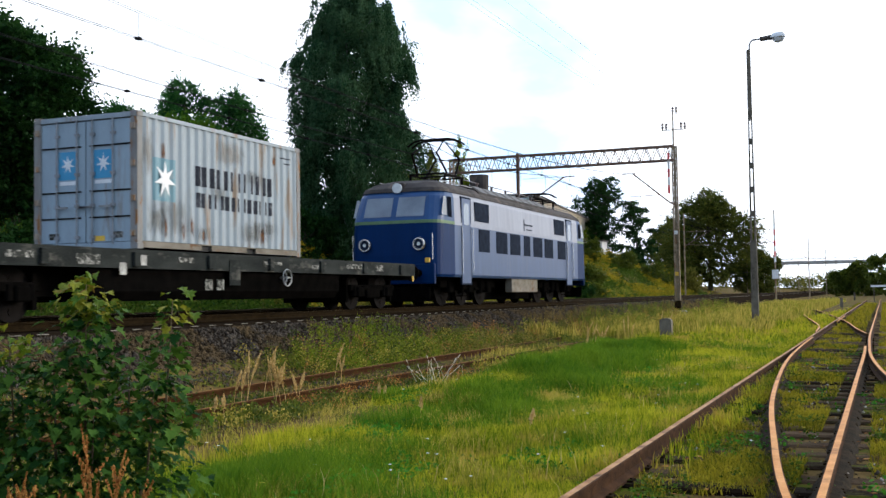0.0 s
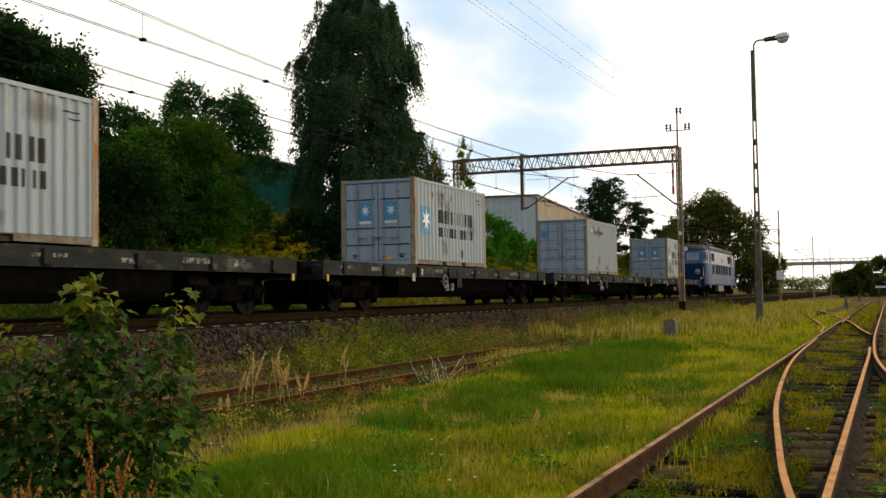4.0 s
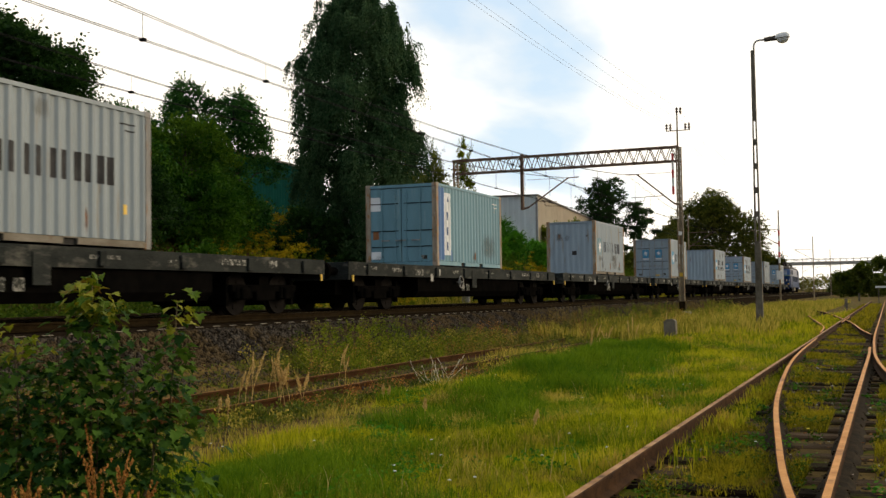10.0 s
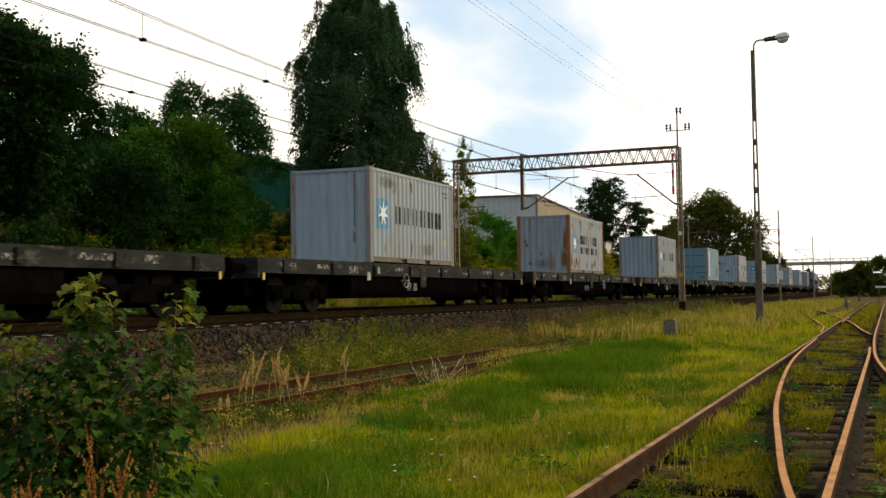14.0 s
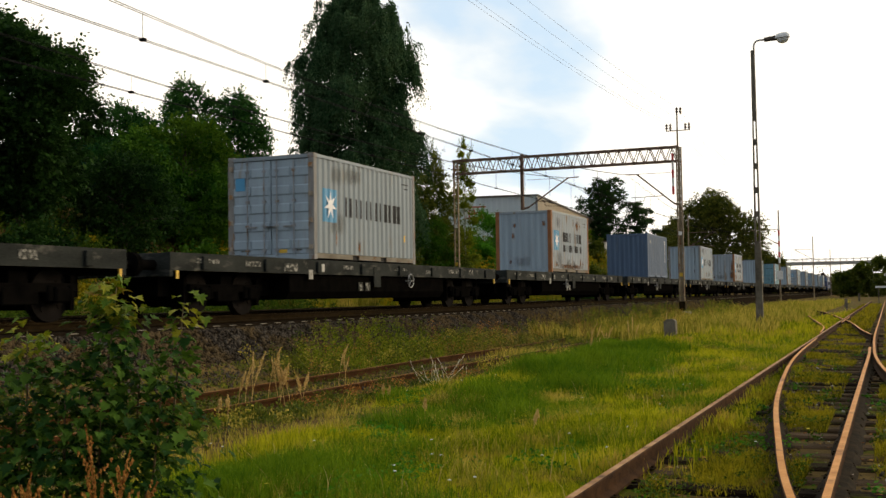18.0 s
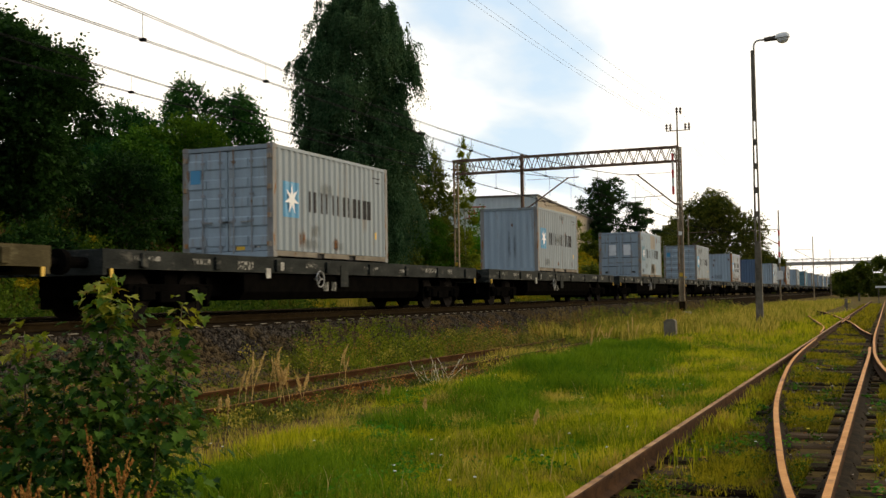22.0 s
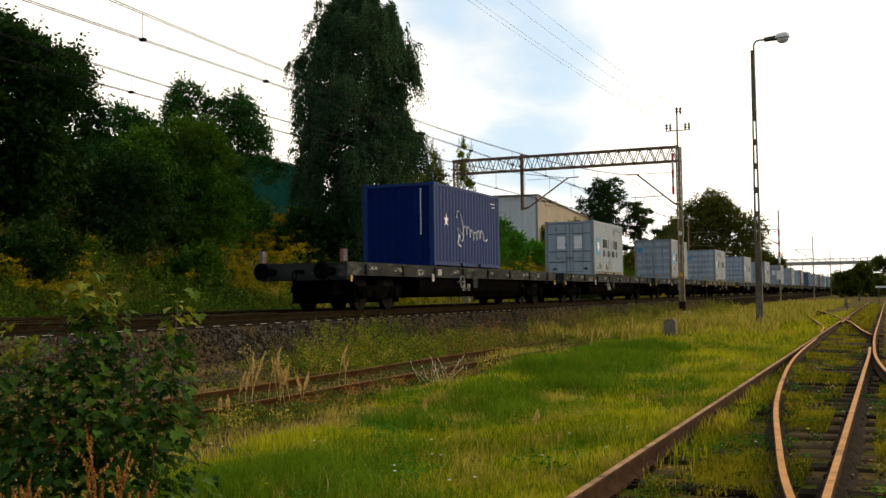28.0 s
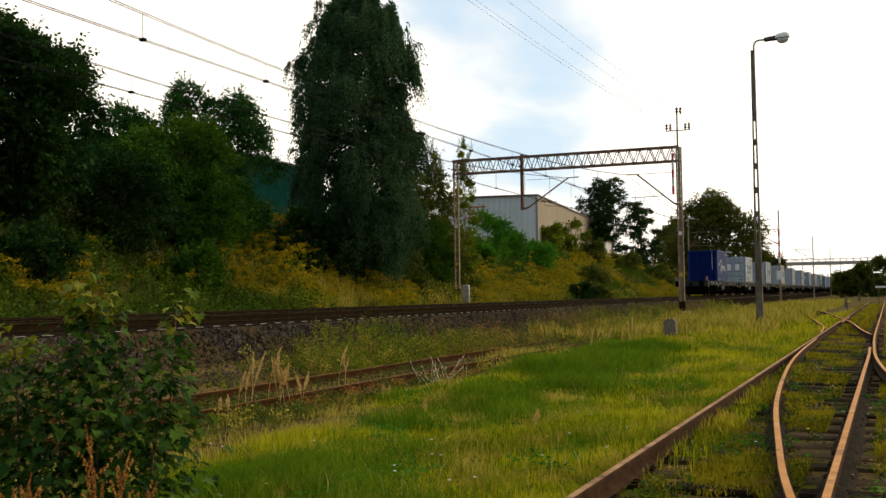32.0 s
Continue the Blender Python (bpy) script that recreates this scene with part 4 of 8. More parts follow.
def container(spec):
    label, paint, end, post, front, style, row_kind, logo, letters, stickers = spec
    box_ = thing("shipping_container", label, "container", group="containers on the train")
    for s in (-1, 1):
        def wall(bm):
            wave_wall(bm, 0.13, LEN - 0.13, 0.16, 2.50, panel_x(s, 0.0), 0.07)
            return bm
        me = shared(f"side_wall{s}", paint, wall)
        me.name = "side_wall"
        part("side_wall", me, None, box_)
        for y in (0.0, LEN):
            def corner(bm):
                x0, x1 = sorted((s * WID / 2, s * (WID / 2 - 0.16)))
                a, b = (y, y + 0.15) if y == 0 else (y - 0.15, y)
                box(bm, x0, x1, a, b, 0.118, HIG - 0.118)
                return bm
            me = shared(f"corner_post{s}{y:.0f}", post, corner)
            me.name = "corner_post"
            part("corner_post", me, None, box_)
            for z in (0.0, HIG - 0.118):
                def cast(bm):
                    x0, x1 = sorted((s * (WID / 2 + 0.003), s * (WID / 2 - 0.165)))
                    a, b = (y - 0.003, y + 0.178) if y == 0 else (y - 0.178, y + 0.003)
                    box(bm, x0, x1, a, b, z, z + 0.118, 0.01)
                    return bm
                me = shared(f"corner_casting{s}{y:.0f}{z:.1f}", post, cast)
                me.name = "corner_casting"
                part("corner_casting", me, None, box_)

        def rails(bm):
            x0, x1 = sorted((s * (WID / 2 - 0.002), s * (WID / 2 - 0.07)))
            return box(bm, x0, x1, 0.15, LEN - 0.15, 2.50, 2.575)
        me = shared(f"top_rail{s}", paint, rails)
        me.name = "top_rail"
        part("top_rail", me, None, box_)

        def sill(bm):
            x0, x1 = sorted((s * (WID / 2 - 0.002), s * (WID / 2 - 0.05)))
            for a, b in ((0.16, 2.04), (2.40, 3.72), (4.08, LEN - 0.16)):
                box(bm, x0, x1, a, b, 0.03, 0.15)
            box(bm, x0, x1, 2.04, 2.40, 0.135, 0.158)
            box(bm, x0, x1, 3.72, 4.08, 0.135, 0.158)
            return bm
        me = shared(f"bottom_rail{s}", paint if style in ("script", "plain", "strip") else M["sill_dirt"], sill)
        me.name = "bottom_rail"
        part("bottom_rail", me, None, box_)

        def pockets(bm):
            x0, x1 = sorted((s * (WID / 2 - 0.06), s * (WID / 2 - 0.3)))
            return box(bm, x0, x1, 2.04, 2.40, 0.02, 0.13)
        me = shared(f"fork_pocket{s}", M["dark_gap"], pockets)
        me.name = "fork_pocket"
        part("fork_pocket", me, None, box_)
        part("fork_pocket", me, None, box_, at=(0, 1.68, 0))
        if s > 0:
            side_marks(box_, s, style, row_kind, logo, letters)

    def roof(bm):
        return box(bm, -WID / 2 + 0.06, WID / 2 - 0.06, 0.1, LEN - 0.1, 2.52, 2.568)
    part("roof", shared("roof", paint, roof), None, box_)

    def floor(bm):
        return box(bm, -WID / 2 + 0.05, WID / 2 - 0.05, 0.1, LEN - 0.1, 0.12, 0.19)
    part("floor", shared("container_floor", M["wagon_dark"], floor), None, box_)
    for y, out in ((0.0, -1), (LEN, 1)):
        def header(bm):
            a, b = sorted((y - out * 0.002, y - out * 0.1))
            return box(bm, -WID / 2 + 0.16, WID / 2 - 0.16, a, b, 2.48, 2.57)
        me = shared(f"header{out}", paint, header)
        me.name = "header"
        part("header", me, None, box_)

        def foot(bm):
            a, b = sorted((y - out * 0.002, y - out * 0.1))
            return box(bm, -WID / 2 + 0.16, WID / 2 - 0.16, a, b, 0.01, 0.14)
        me = shared(f"end_sill{out}", end, foot)
        me.name = "end_sill"
        part("end_sill", me, None, box_)
    if front:
        end_wall(box_, 0.0, -1, end)
        doors(box_, LEN, 1, end, False, "")
    else:
        doors(box_, 0.0, -1, end, stickers in ("small", ""), stickers)
        end_wall(box_, LEN, 1, end)
    return box_


G, P, W = M["box_grey"], M["box_pale"], M["box_worn"]
R, B, V = M["post_rust"], M["post_brown"], M["post_worn"]
LB, LF, BK, FD, NV = M["logo_blue"], M["logo_faded"], M["letter_black"], M["letter_faded"], M["letter_navy"]
E_ = M["box_end"]
# label, walls, end, posts, blind end towards the tail, marks, rows, logo, lettering, door stickers
LOADS = [
    ("stained pale grey steel container with faded blue star panel", W, E_, V, False, "star", 2, LF, FD, "star"),
    ("grey steel container with small blue emblem under its roof", G, E_, V, False, "small", 1, LB, BK, "small"),
    ("pale grey steel container with orange rusted corner posts, blue star panel", P, E_, R, False, "star", 2, LB, BK, "star"),
    ("pale grey steel container, blue-grey blind end, two rows of dark bars", P, E_, R, True, "star", 2, LB, BK, ""),
    ("pale grey steel container with two star stickers on its doors", P, E_, R, False, "star", 1, LB, BK, "star"),
    ("pale grey steel container with rusty posts and patched blind end", P, E_, R, True, "star", 1, LF, FD, ""),
    ("weathered teal blue steel container with white vertical strip", M["box_teal"], M["box_teal"], R, False, "strip", 1, LB, NV, "plate"),
    ("clean grey steel container with blue star panel and dark bars", G, E_, V, True, "star", 1, LB, BK, ""),
    ("rust-streaked pale grey steel container with brown corner posts", W, W, B, True, "star", 2, LB, BK, ""),
    ("grey steel container with blue-grey blind end and dark bars", P, E_, V, True, "star", 1, LB, BK, ""),
    ("dark slate grey steel container with scuffed paint", M["box_slate"], M["box_slate"], M["box_slate"], True, "plain", 1, LB, BK, ""),
    ("pale grey steel container with rust-red posts and rusty bottom edge", W, E_, B, True, "star", 2, LB, BK, ""),
    ("grey steel container with pressed door panels and blue star panel", G, E_, V, False, "star", 1, LB, BK, "small"),
    ("stained pale grey steel container with two white patches on its doors", M["box_ice"], E_, V, False, "star", 1, LF, BK, "patch"),
    ("grey steel container with streaked blue-grey blind end", G, E_, V, True, "star", 1, LB, BK, ""),
    ("grey steel container with pressed doors and a small emblem", G, E_, V, False, "star", 1, LB, BK, "small"),
    ("grey steel container with pressed doors and yellow label", G, E_, V, False, "star", 1, LB, BK, "small"),
    ("grey steel container with pressed doors and rusty posts", G, E_, V, False, "star", 1, LB, BK, "small"),
    ("white-grey steel container with two white patches on its doors", P, E_, G, False, "star", 2, LB, BK, "patch"),
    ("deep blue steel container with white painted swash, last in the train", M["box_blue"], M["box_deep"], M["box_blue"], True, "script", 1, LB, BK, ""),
]
CONTAINERS = [container(spec) for spec in LOADS]
for c in (CONTAINERS[-1],):
    bm = bmesh.new()
    for k in range(20):
        box(bm, 0.765, 0.80, -0.016, -0.012, 0.97 + 0.072 * k, 1.022 + 0.072 * k)
    part("code_bars", bm, M["logo_white"], c, "column of small white bars")


def wear(k, name, mat, y0, y1, z0, z1):
    """A worn or repainted stretch of a container's long wall."""
    part(name, wave_wall(bmesh.new(), y0, y1, z0, z1, panel_x(1, 0.002)), mat, CONTAINERS[k])


def end_wear(k, name, mat, x0, x1, z0, z1):
    part(name, wave_wall(bmesh.new(), x0, x1, z0, z1, lambda s, d, z: (s, d + 0.009, z)), mat, CONTAINERS[k])


for k, rust in ((0, 7), (1, 2), (2, 6), (3, 4), (4, 3), (5, 6), (7, 2), (8, 18), (9, 4), (11, 13), (12, 3), (13, 7), (14, 5), (15, 3), (16, 3), (17, 3), (18, 6)):
    dice = random.Random(70 + k)
    for _ in range(rust):
        y, z, w, h = dice.uniform(0.2, 5.3), dice.choice((0.16, 0.18, 0.25, 2.0, dice.uniform(0.3, 2.0))), dice.uniform(0.08, 0.30), dice.uniform(0.18, 0.6)
        wear(k, "rust_run", M["rust_stain"], y, y + w, z, min(2.49, z + h))
    for _ in range(4):
        y, w, h = dice.uniform(0.2, 4.4), dice.uniform(0.5, 1.4), dice.uniform(0.3, 0.9)
        z = dice.choice((0.16, 2.49 - h, dice.uniform(0.2, 1.5)))
        wear(k, "dirt_patch", M["dirt_stain"], y, y + w, z, z + h)
    if LOADS[k][4]:
        for _ in range(min(5, rust // 3)):
            x, z, w, h = dice.uniform(-1.0, 0.8), dice.uniform(0.2, 1.9), dice.uniform(0.08, 0.26), dice.uniform(0.15, 0.5)
            end_wear(k, "rust_run", M["rust_stain_end"], x, x + w, z, z + h)
        if k in (2, 8, 11):
            end_wear(k, "dirt_patch", M["dirt_stain_end"], -0.6, 0.5, 0.15, 0.75)
        if k in (7, 9):
            bm = bmesh.new()
            for j in range(18):
                box(bm, 0.745, 0.78, -0.016, -0.012, 0.97 + 0.08 * j, 1.026 + 0.08 * j)
            part("code_bars", bm, M["letter_faded"], CONTAINERS[k], "column of small faded dark bars")
        if k == 14:
            end_wear(k, "dirt_patch", M["oil_stain_end"], -0.1, 0.10, 0.3, 1.9)
            end_wear(k, "dirt_patch", M["oil_stain_end"], 0.15, 0.32, 0.4, 1.7)
for y0_, y1_, z0_, z1_, m_ in ((0.15, 2.0, 0.16, 1.15, "dirt_stain"), (0.15, 1.1, 0.16, 0.95, "dirt_stain"), (2.3, 3.9, 1.75, 2.49, "pale_stain"), (1.5, 2.7, 0.16, 0.6, "dirt_stain"), (3.3, 4.6, 0.16, 0.8, "dirt_stain"), (0.14, 0.6, 1.2, 2.49, "pale_stain")):
    wear(0, "dirt_patch", M[m_], y0_, y1_, z0_, z1_)
end_wear(5, "dirt_patch", M["pale_stain_end"], -0.85, -0.35, 1.55, 2.1)
end_wear(5, "dirt_patch", M["dirt_stain_end"], -0.35, -0.05, 1.55, 2.0)
end_wear(5, "dark_plate", M["letter_black"], 0.05, 0.27, 0.95, 1.15)
wear(8, "rust_run", M["rust_stain"], 0.13, 0.55, 0.16, 1.05)
wear(8, "rust_run", M["rust_stain"], 0.13, 0.45, 0.16, 0.8)
end_wear(8, "rust_run", M["rust_stain_end"], 0.72, 1.12, 0.15, 1.1)
end_wear(8, "rust_run", M["rust_stain_end"], 0.85, 1.12, 0.15, 2.3)
wear(11, "rust_run", M["rust_stain"], 0.2, 5.8, 0.12, 0.42)
wear(13, "repainted_panel", M["repaint"], 2.9, 4.2, 0.18, 0.78)
wear(13, "repainted_panel", M["repaint"], 2.9, 4.2, 1.68, 2.48)
wear(5, "dirt_patch", M["pale_stain"], 3.2, 4.7, 0.16, 1.3)
wear(18, "dirt_patch", M["oil_stain"], 2.9, 3.3, 0.35, 0.85)
for k in (7, 9, 12, 14, 15, 16, 17):
    wear(k, "yellow_label", M["sticker_yellow"], 5.28, 5.40, 0.62, 0.80)
wear(6, "blue_repaint", M["strip_blue"], 0.16, 0.29, 0.17, 2.48)
wear(6, "blue_repaint", M["strip_blue"], 1.17, 1.34, 0.17, 0.5)
wear(6, "rust_run", M["rust_stain"], 3.2, 3.6, 0.16, 0.6)
wear(6, "dirt_patch", M["dirt_stain"], 3.8, 5.7, 0.16, 1.3)
wear(6, "yellow_label", M["sticker_yellow"], 5.35, 5.47, 1.95, 2.12)


def wagon(last=False, paint=None, y0=-5.84):
    """A four-axle flat wagon. Its origin lies on the rail top below the near end of the load; +y is ahead."""
    w = thing("flat_wagon", "dark four-axle flat wagon with dusty side sills, loaded with one container", "wagon", group="wagons of the train")
    y1 = 12.82
    paint = paint or M["wagon_sill"]
    for s in (-1, 1):
        def sill(bm):
            x = s * 1.28
            return prism(bm, [(x, 0.92), (x, 1.27), (x - s * 0.12, 1.27), (x - s * 0.12, 1.248), (x - s * 0.03, 1.248), (x - s * 0.03, 0.942), (x - s * 0.12, 0.942), (x - s * 0.12, 0.92)], y0, y1)
        me = shared(f"side_sill{s}", paint, sill)
        me.name = "side_sill"
        sl = part("side_sill", me, None, w)
        for k in range(8):
            yy = y0 + 1.1 + k * 2.36

            def pocket(bm):
                xa, xb = sorted((s * 1.285, s * 1.345))
                return box(bm, xa, xb, yy - 0.09, yy + 0.09, 0.95, 1.22, 0.012)
            me = shared(f"stake_pocket{s}{k}", paint, pocket)
            me.name = "stake_pocket"
            part("stake_pocket", me, None, sl)
        for k, (a, b, z, h, m_) in enumerate(((-5.0, -4.2, 1.08, 0.09, "mark_white"), (-3.2, -2.6, 1.05, 0.11, "mark_white"), (0.02, 0.30, 0.98, 0.19, "tag_white"), (-0.47, -0.28, 0.80, 0.22, "tag_white"),
                                              (-1.6, -1.0, 0.97, 0.18, "mark_white"), (1.3, 1.8, 1.06, 0.10, "mark_white"), (4.4, 5.2, 1.08, 0.07, "mark_white"), (8.4, 9.5, 1.06, 0.12, "mark_white"), (10.2, 10.6, 1.03, 0.16, "mark_white"), (6.6, 7.2, 1.02, 0.10, "mark_white"))):
            def plate(bm):
                xa, xb = sorted((s * 1.283, s * 1.29))
                return box(bm, xa, xb, a, b, z, z + h)
            me = shared(f"marking_plate{s}{k}", M[m_], plate)
            me.name = "marking_plate"
            part("marking_plate", me, None, sl)

        def hang(bm):
            xa, xb = sorted((s * 1.284, s * 1.30))
            return box(bm, xa, xb, 3.05, 3.45, 0.62, 1.16)
        me = shared(f"route_board{s}", paint, hang)
        me.name = "route_board"
        part("route_board", me, None, sl, "grey hanging board")

        def tags(bm):
            xa, xb = sorted((s * 1.20, s * 1.21))
            return box(bm, xa, xb, 2.3, 2.55, 0.52, 0.74)
        me = shared(f"brake_plate{s}", M["mark_white"], tags)
        me.name = "brake_plate"
        part("brake_plate", me, None, w)
        part("brake_plate", me, None, w, at=(0, 0.42, 0.0))
        for yy in (y0 + 0.2, y1 - 0.2):
            def hook(bm):
                xa, xb = sorted((s * 1.28, s * 1.31))
                return box(bm, xa, xb, yy - 0.035, yy + 0.035, 0.76, 0.92)
            me = shared(f"shunter_hook{s}{yy:.1f}", M["sticker_yellow"], hook)
            me.name = "shunting_hook"
            part("shunting_hook", me, None, w, "yellow painted hook")

    def wheel(bm):
        ring(bm, (1.37, 0, 0), (1, 0, 0), 0.19, 0.016, 18, 5)
        for k in range(3):
            a = k * 2.0944
            rod(bm, (1.36, 0, 0), (1.36, 0.185 * math.cos(a), 0.185 * math.sin(a)), 0.014, n=5)
        return rod(bm, (1.2, 0, 0), (1.39, 0, 0), 0.03, n=6)
    part("hand_wheel", shared("hand_wheel", M["galv"], wheel), None, w, at=(0, 1.85, 0.80))

    def deck(bm):
        for k in range(62):
            box(bm, -1.25, 1.25, y0 + 0.1 + 0.298 * k, y0 + 0.385 + 0.298 * k, 1.20, 1.258)
        return bm
    part("deck", shared("deck", M["deck_wood"], deck), None, w)

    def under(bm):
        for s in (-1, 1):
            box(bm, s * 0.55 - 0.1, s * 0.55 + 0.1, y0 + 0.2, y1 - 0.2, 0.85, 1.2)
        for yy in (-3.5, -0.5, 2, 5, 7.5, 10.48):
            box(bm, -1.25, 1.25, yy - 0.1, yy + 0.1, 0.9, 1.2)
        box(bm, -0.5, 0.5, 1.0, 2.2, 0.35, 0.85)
        # Dark solid fill added to hide the lit bank under the deck.
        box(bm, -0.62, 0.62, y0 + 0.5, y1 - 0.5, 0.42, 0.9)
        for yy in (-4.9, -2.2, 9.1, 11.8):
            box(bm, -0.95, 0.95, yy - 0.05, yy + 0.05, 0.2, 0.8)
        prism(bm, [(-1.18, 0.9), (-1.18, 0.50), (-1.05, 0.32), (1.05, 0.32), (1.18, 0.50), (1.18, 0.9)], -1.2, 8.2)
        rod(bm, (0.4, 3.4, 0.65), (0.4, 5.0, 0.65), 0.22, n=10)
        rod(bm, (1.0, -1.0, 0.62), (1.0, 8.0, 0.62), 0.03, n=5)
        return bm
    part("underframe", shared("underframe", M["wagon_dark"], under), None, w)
    for y, out in ((y0, -1), (y1, 1)):
        def beam(bm):
            a, b = sorted((y, y - out * 0.12))
            return box(bm, -1.27, 1.27, a, b, 0.80, 1.26, 0.01)
        me = shared(f"end_beam{out}", paint, beam)
        me.name = "end_beam"
        part("end_beam", me, None, w)
        for s in (-1, 1):
            def buf(bm):
                rod(bm, (s * 0.875, y, 1.03), (s * 0.875, y + out * 0.42, 1.03), 0.10, n=12)
                rod(bm, (s * 0.875, y + out * 0.40, 1.03), (s * 0.875, y + out * 0.62, 1.03), 0.075, n=12)
                return rod(bm, (s * 0.875, y + out * 0.57, 1.03), (s * 0.875, y + out * 0.63, 1.03), 0.225, n=20)
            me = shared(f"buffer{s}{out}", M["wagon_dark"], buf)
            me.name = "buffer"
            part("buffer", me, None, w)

        def hookc(bm):
            box(bm, -0.04, 0.04, min(y, y + out * 0.35), max(y, y + out * 0.35), 0.98, 1.08)
            return ring(bm, (0, y + out * 0.45, 0.92), (1, 0, 0), 0.11, 0.025, 10, 5)
        me = shared(f"coupling{out}", M["wagon_dark"], hookc)
        me.name = "coupling"
        part("coupling", me, None, w)
    for cy in (-3.52, 10.48):
        def frame_(bm):
            for s in (-1, 1):
                box(bm, s * 1.0 - 0.05, s * 1.0 + 0.05, cy - 1.35, cy + 1.35, 0.50, 0.66, 0.02)
                box(bm, s * 1.0 - 0.06, s * 1.0 + 0.06, cy - 0.4, cy + 0.4, 0.30, 0.60, 0.02)
                for o in (-0.9, 0.9):
                    box(bm, s * 1.02 - 0.11, s * 1.02 + 0.11, cy + o - 0.17, cy + o + 0.17, 0.33, 0.60, 0.03)
                    rod(bm, (s * 1.03, cy + o - 0.25, 0.62), (s * 1.03, cy + o - 0.25, 0.36), 0.07, n=8)
                    rod(bm, (s * 1.03, cy + o + 0.25, 0.62), (s * 1.03, cy + o + 0.25, 0.36), 0.07, n=8)
            return box(bm, -1.0, 1.0, cy - 0.2, cy + 0.2, 0.45, 0.85)
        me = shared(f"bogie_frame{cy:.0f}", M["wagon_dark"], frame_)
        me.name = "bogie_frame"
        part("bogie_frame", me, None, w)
        for o in (-0.9, 0.9):
            part("wheelset", shared("wheelset", M["tyre"], wheelset_mesh), None, w, at=(0, cy + o, 0.46))
    if last:
        for s in (-1, 1):
            bm = box(bmesh.new(), s * 1.2 - 0.10, s * 1.2 + 0.10, y0 - 0.03, y0 - 0.01, 1.27, 1.60)
            b = part("tail_board", bm, M["board_red"], w, "weathered red and white tail signal board")
            bm = box(bmesh.new(), s * 1.2 + 0.0, s * 1.2 + 0.09, y0 - 0.036, y0 - 0.031, 1.29, 1.58)
            part("white_half", bm, M["tag_white"], b)
    return w


def wheelset_mesh(bm, r=0.46, spokes=0):
    for s in (-1, 1):
        rod(bm, (s * 0.70, 0, 0), (s * 0.735, 0, 0), r + 0.028, n=24)
        rod(bm, (s * 0.735, 0, 0), (s * 0.83, 0, 0), r, n=24)
        rod(bm, (s * 0.82, 0, 0), (s * 0.90, 0, 0), 0.17, 0.13, n=10)
        for k in range(4):
            a = k * 1.5708
            rod(bm, (s * 0.80, r * 0.62 * math.cos(a), r * 0.62 * math.sin(a)), (s * 0.845, r * 0.62 * math.cos(a), r * 0.62 * math.sin(a)), 0.06, n=6)
    rod(bm, (-0.72, 0, 0), (0.72, 0, 0), 0.085, n=8)
    return bm


WAGONS = [wagon()]
for k in range(18):
    WAGONS.append(copy_thing(WAGONS[0], pose(0, 0, 0)))
for key in list(SHARED):
    if key[0][:4] in ("side", "stak", "deck", "unde", "end_", "buff", "coup", "shun"):
        del SHARED[key]
WAGONS.append(wagon(last=True, y0=-6.02))
# four wagons run the other way round, with the brake wheel nearer the leading end
for k in (0, 8, 12, 16):
    for ob in WAGONS[k].children:
        if ob.name.startswith("hand_wheel"):
            ob.location.y = 5.3
# the seventeenth wagon is painted a dusty brown
for ob in [WAGONS[16]] + list(WAGONS[16].children_recursive):
    if ob.type == "MESH" and ob.data.materials[0] is M["wagon_sill"]:
        ob.data = ob.data.copy()
        ob.data.materials[0] = M["wagon_brown"]
WAGONS[16]["label"] = "dusty brown four-axle flat wagon loaded with one container"
tagged(WAGONS[-1], "last dark flat wagon of the train with tail signal boards")


def rounded(w, y0, y1, r, n=5):
    """A plan outline with rounded corners, anticlockwise."""
    out = []
    for cx, cy, a0 in ((w - r, y1 - r, 0), (-w + r, y1 - r, 90), (-w + r, y0 + r, 180), (w - r, y0 + r, 270)):
        for k in range(n + 1):
            a = radians(a0 + 90 * k / n)
            out.append((cx + r * math.cos(a), cy + r * math.sin(a)))
    return out


def loft(bm, levels):
    """Skins outlines given as (z, outline) from below upwards."""
    rings = [[bm.verts.new((x, y, z)) for x, y in line] for z, line in levels]
    n = len(rings[0])
    for a, b in zip(rings, rings[1:]):
        for k in range(n):
            bm.faces.new((a[k], a[(k + 1) % n], b[(k + 1) % n], b[k]))
    bm.faces.new(rings[0][::-1])
    bm.faces.new(rings[-1])
    return bm


def two_tone(me, mats, edge0, edge1):
    """Faces near the two ends take the second material."""
    me.materials.append(mats[1])
    for f in me.polygons:
        if f.center.y < edge0 or f.center.y > edge1:
            f.material_index = 1


def outline_cut(w, y0, y1, r, cuts):
    """rounded(), with extra points along the long sides at the given y."""
    base = rounded(w, y0, y1, r)
    out = []
    for k, p in enumerate(base):
        out.append(p)
        q = base[(k + 1) % len(base)]
        if abs(p[0] - q[0]) < 1e-6 and abs(p[1] - q[1]) > 1:
            for c in (sorted(cuts) if q[1] > p[1] else sorted(cuts, reverse=True)):
                out.append((p[0], c))
    return out


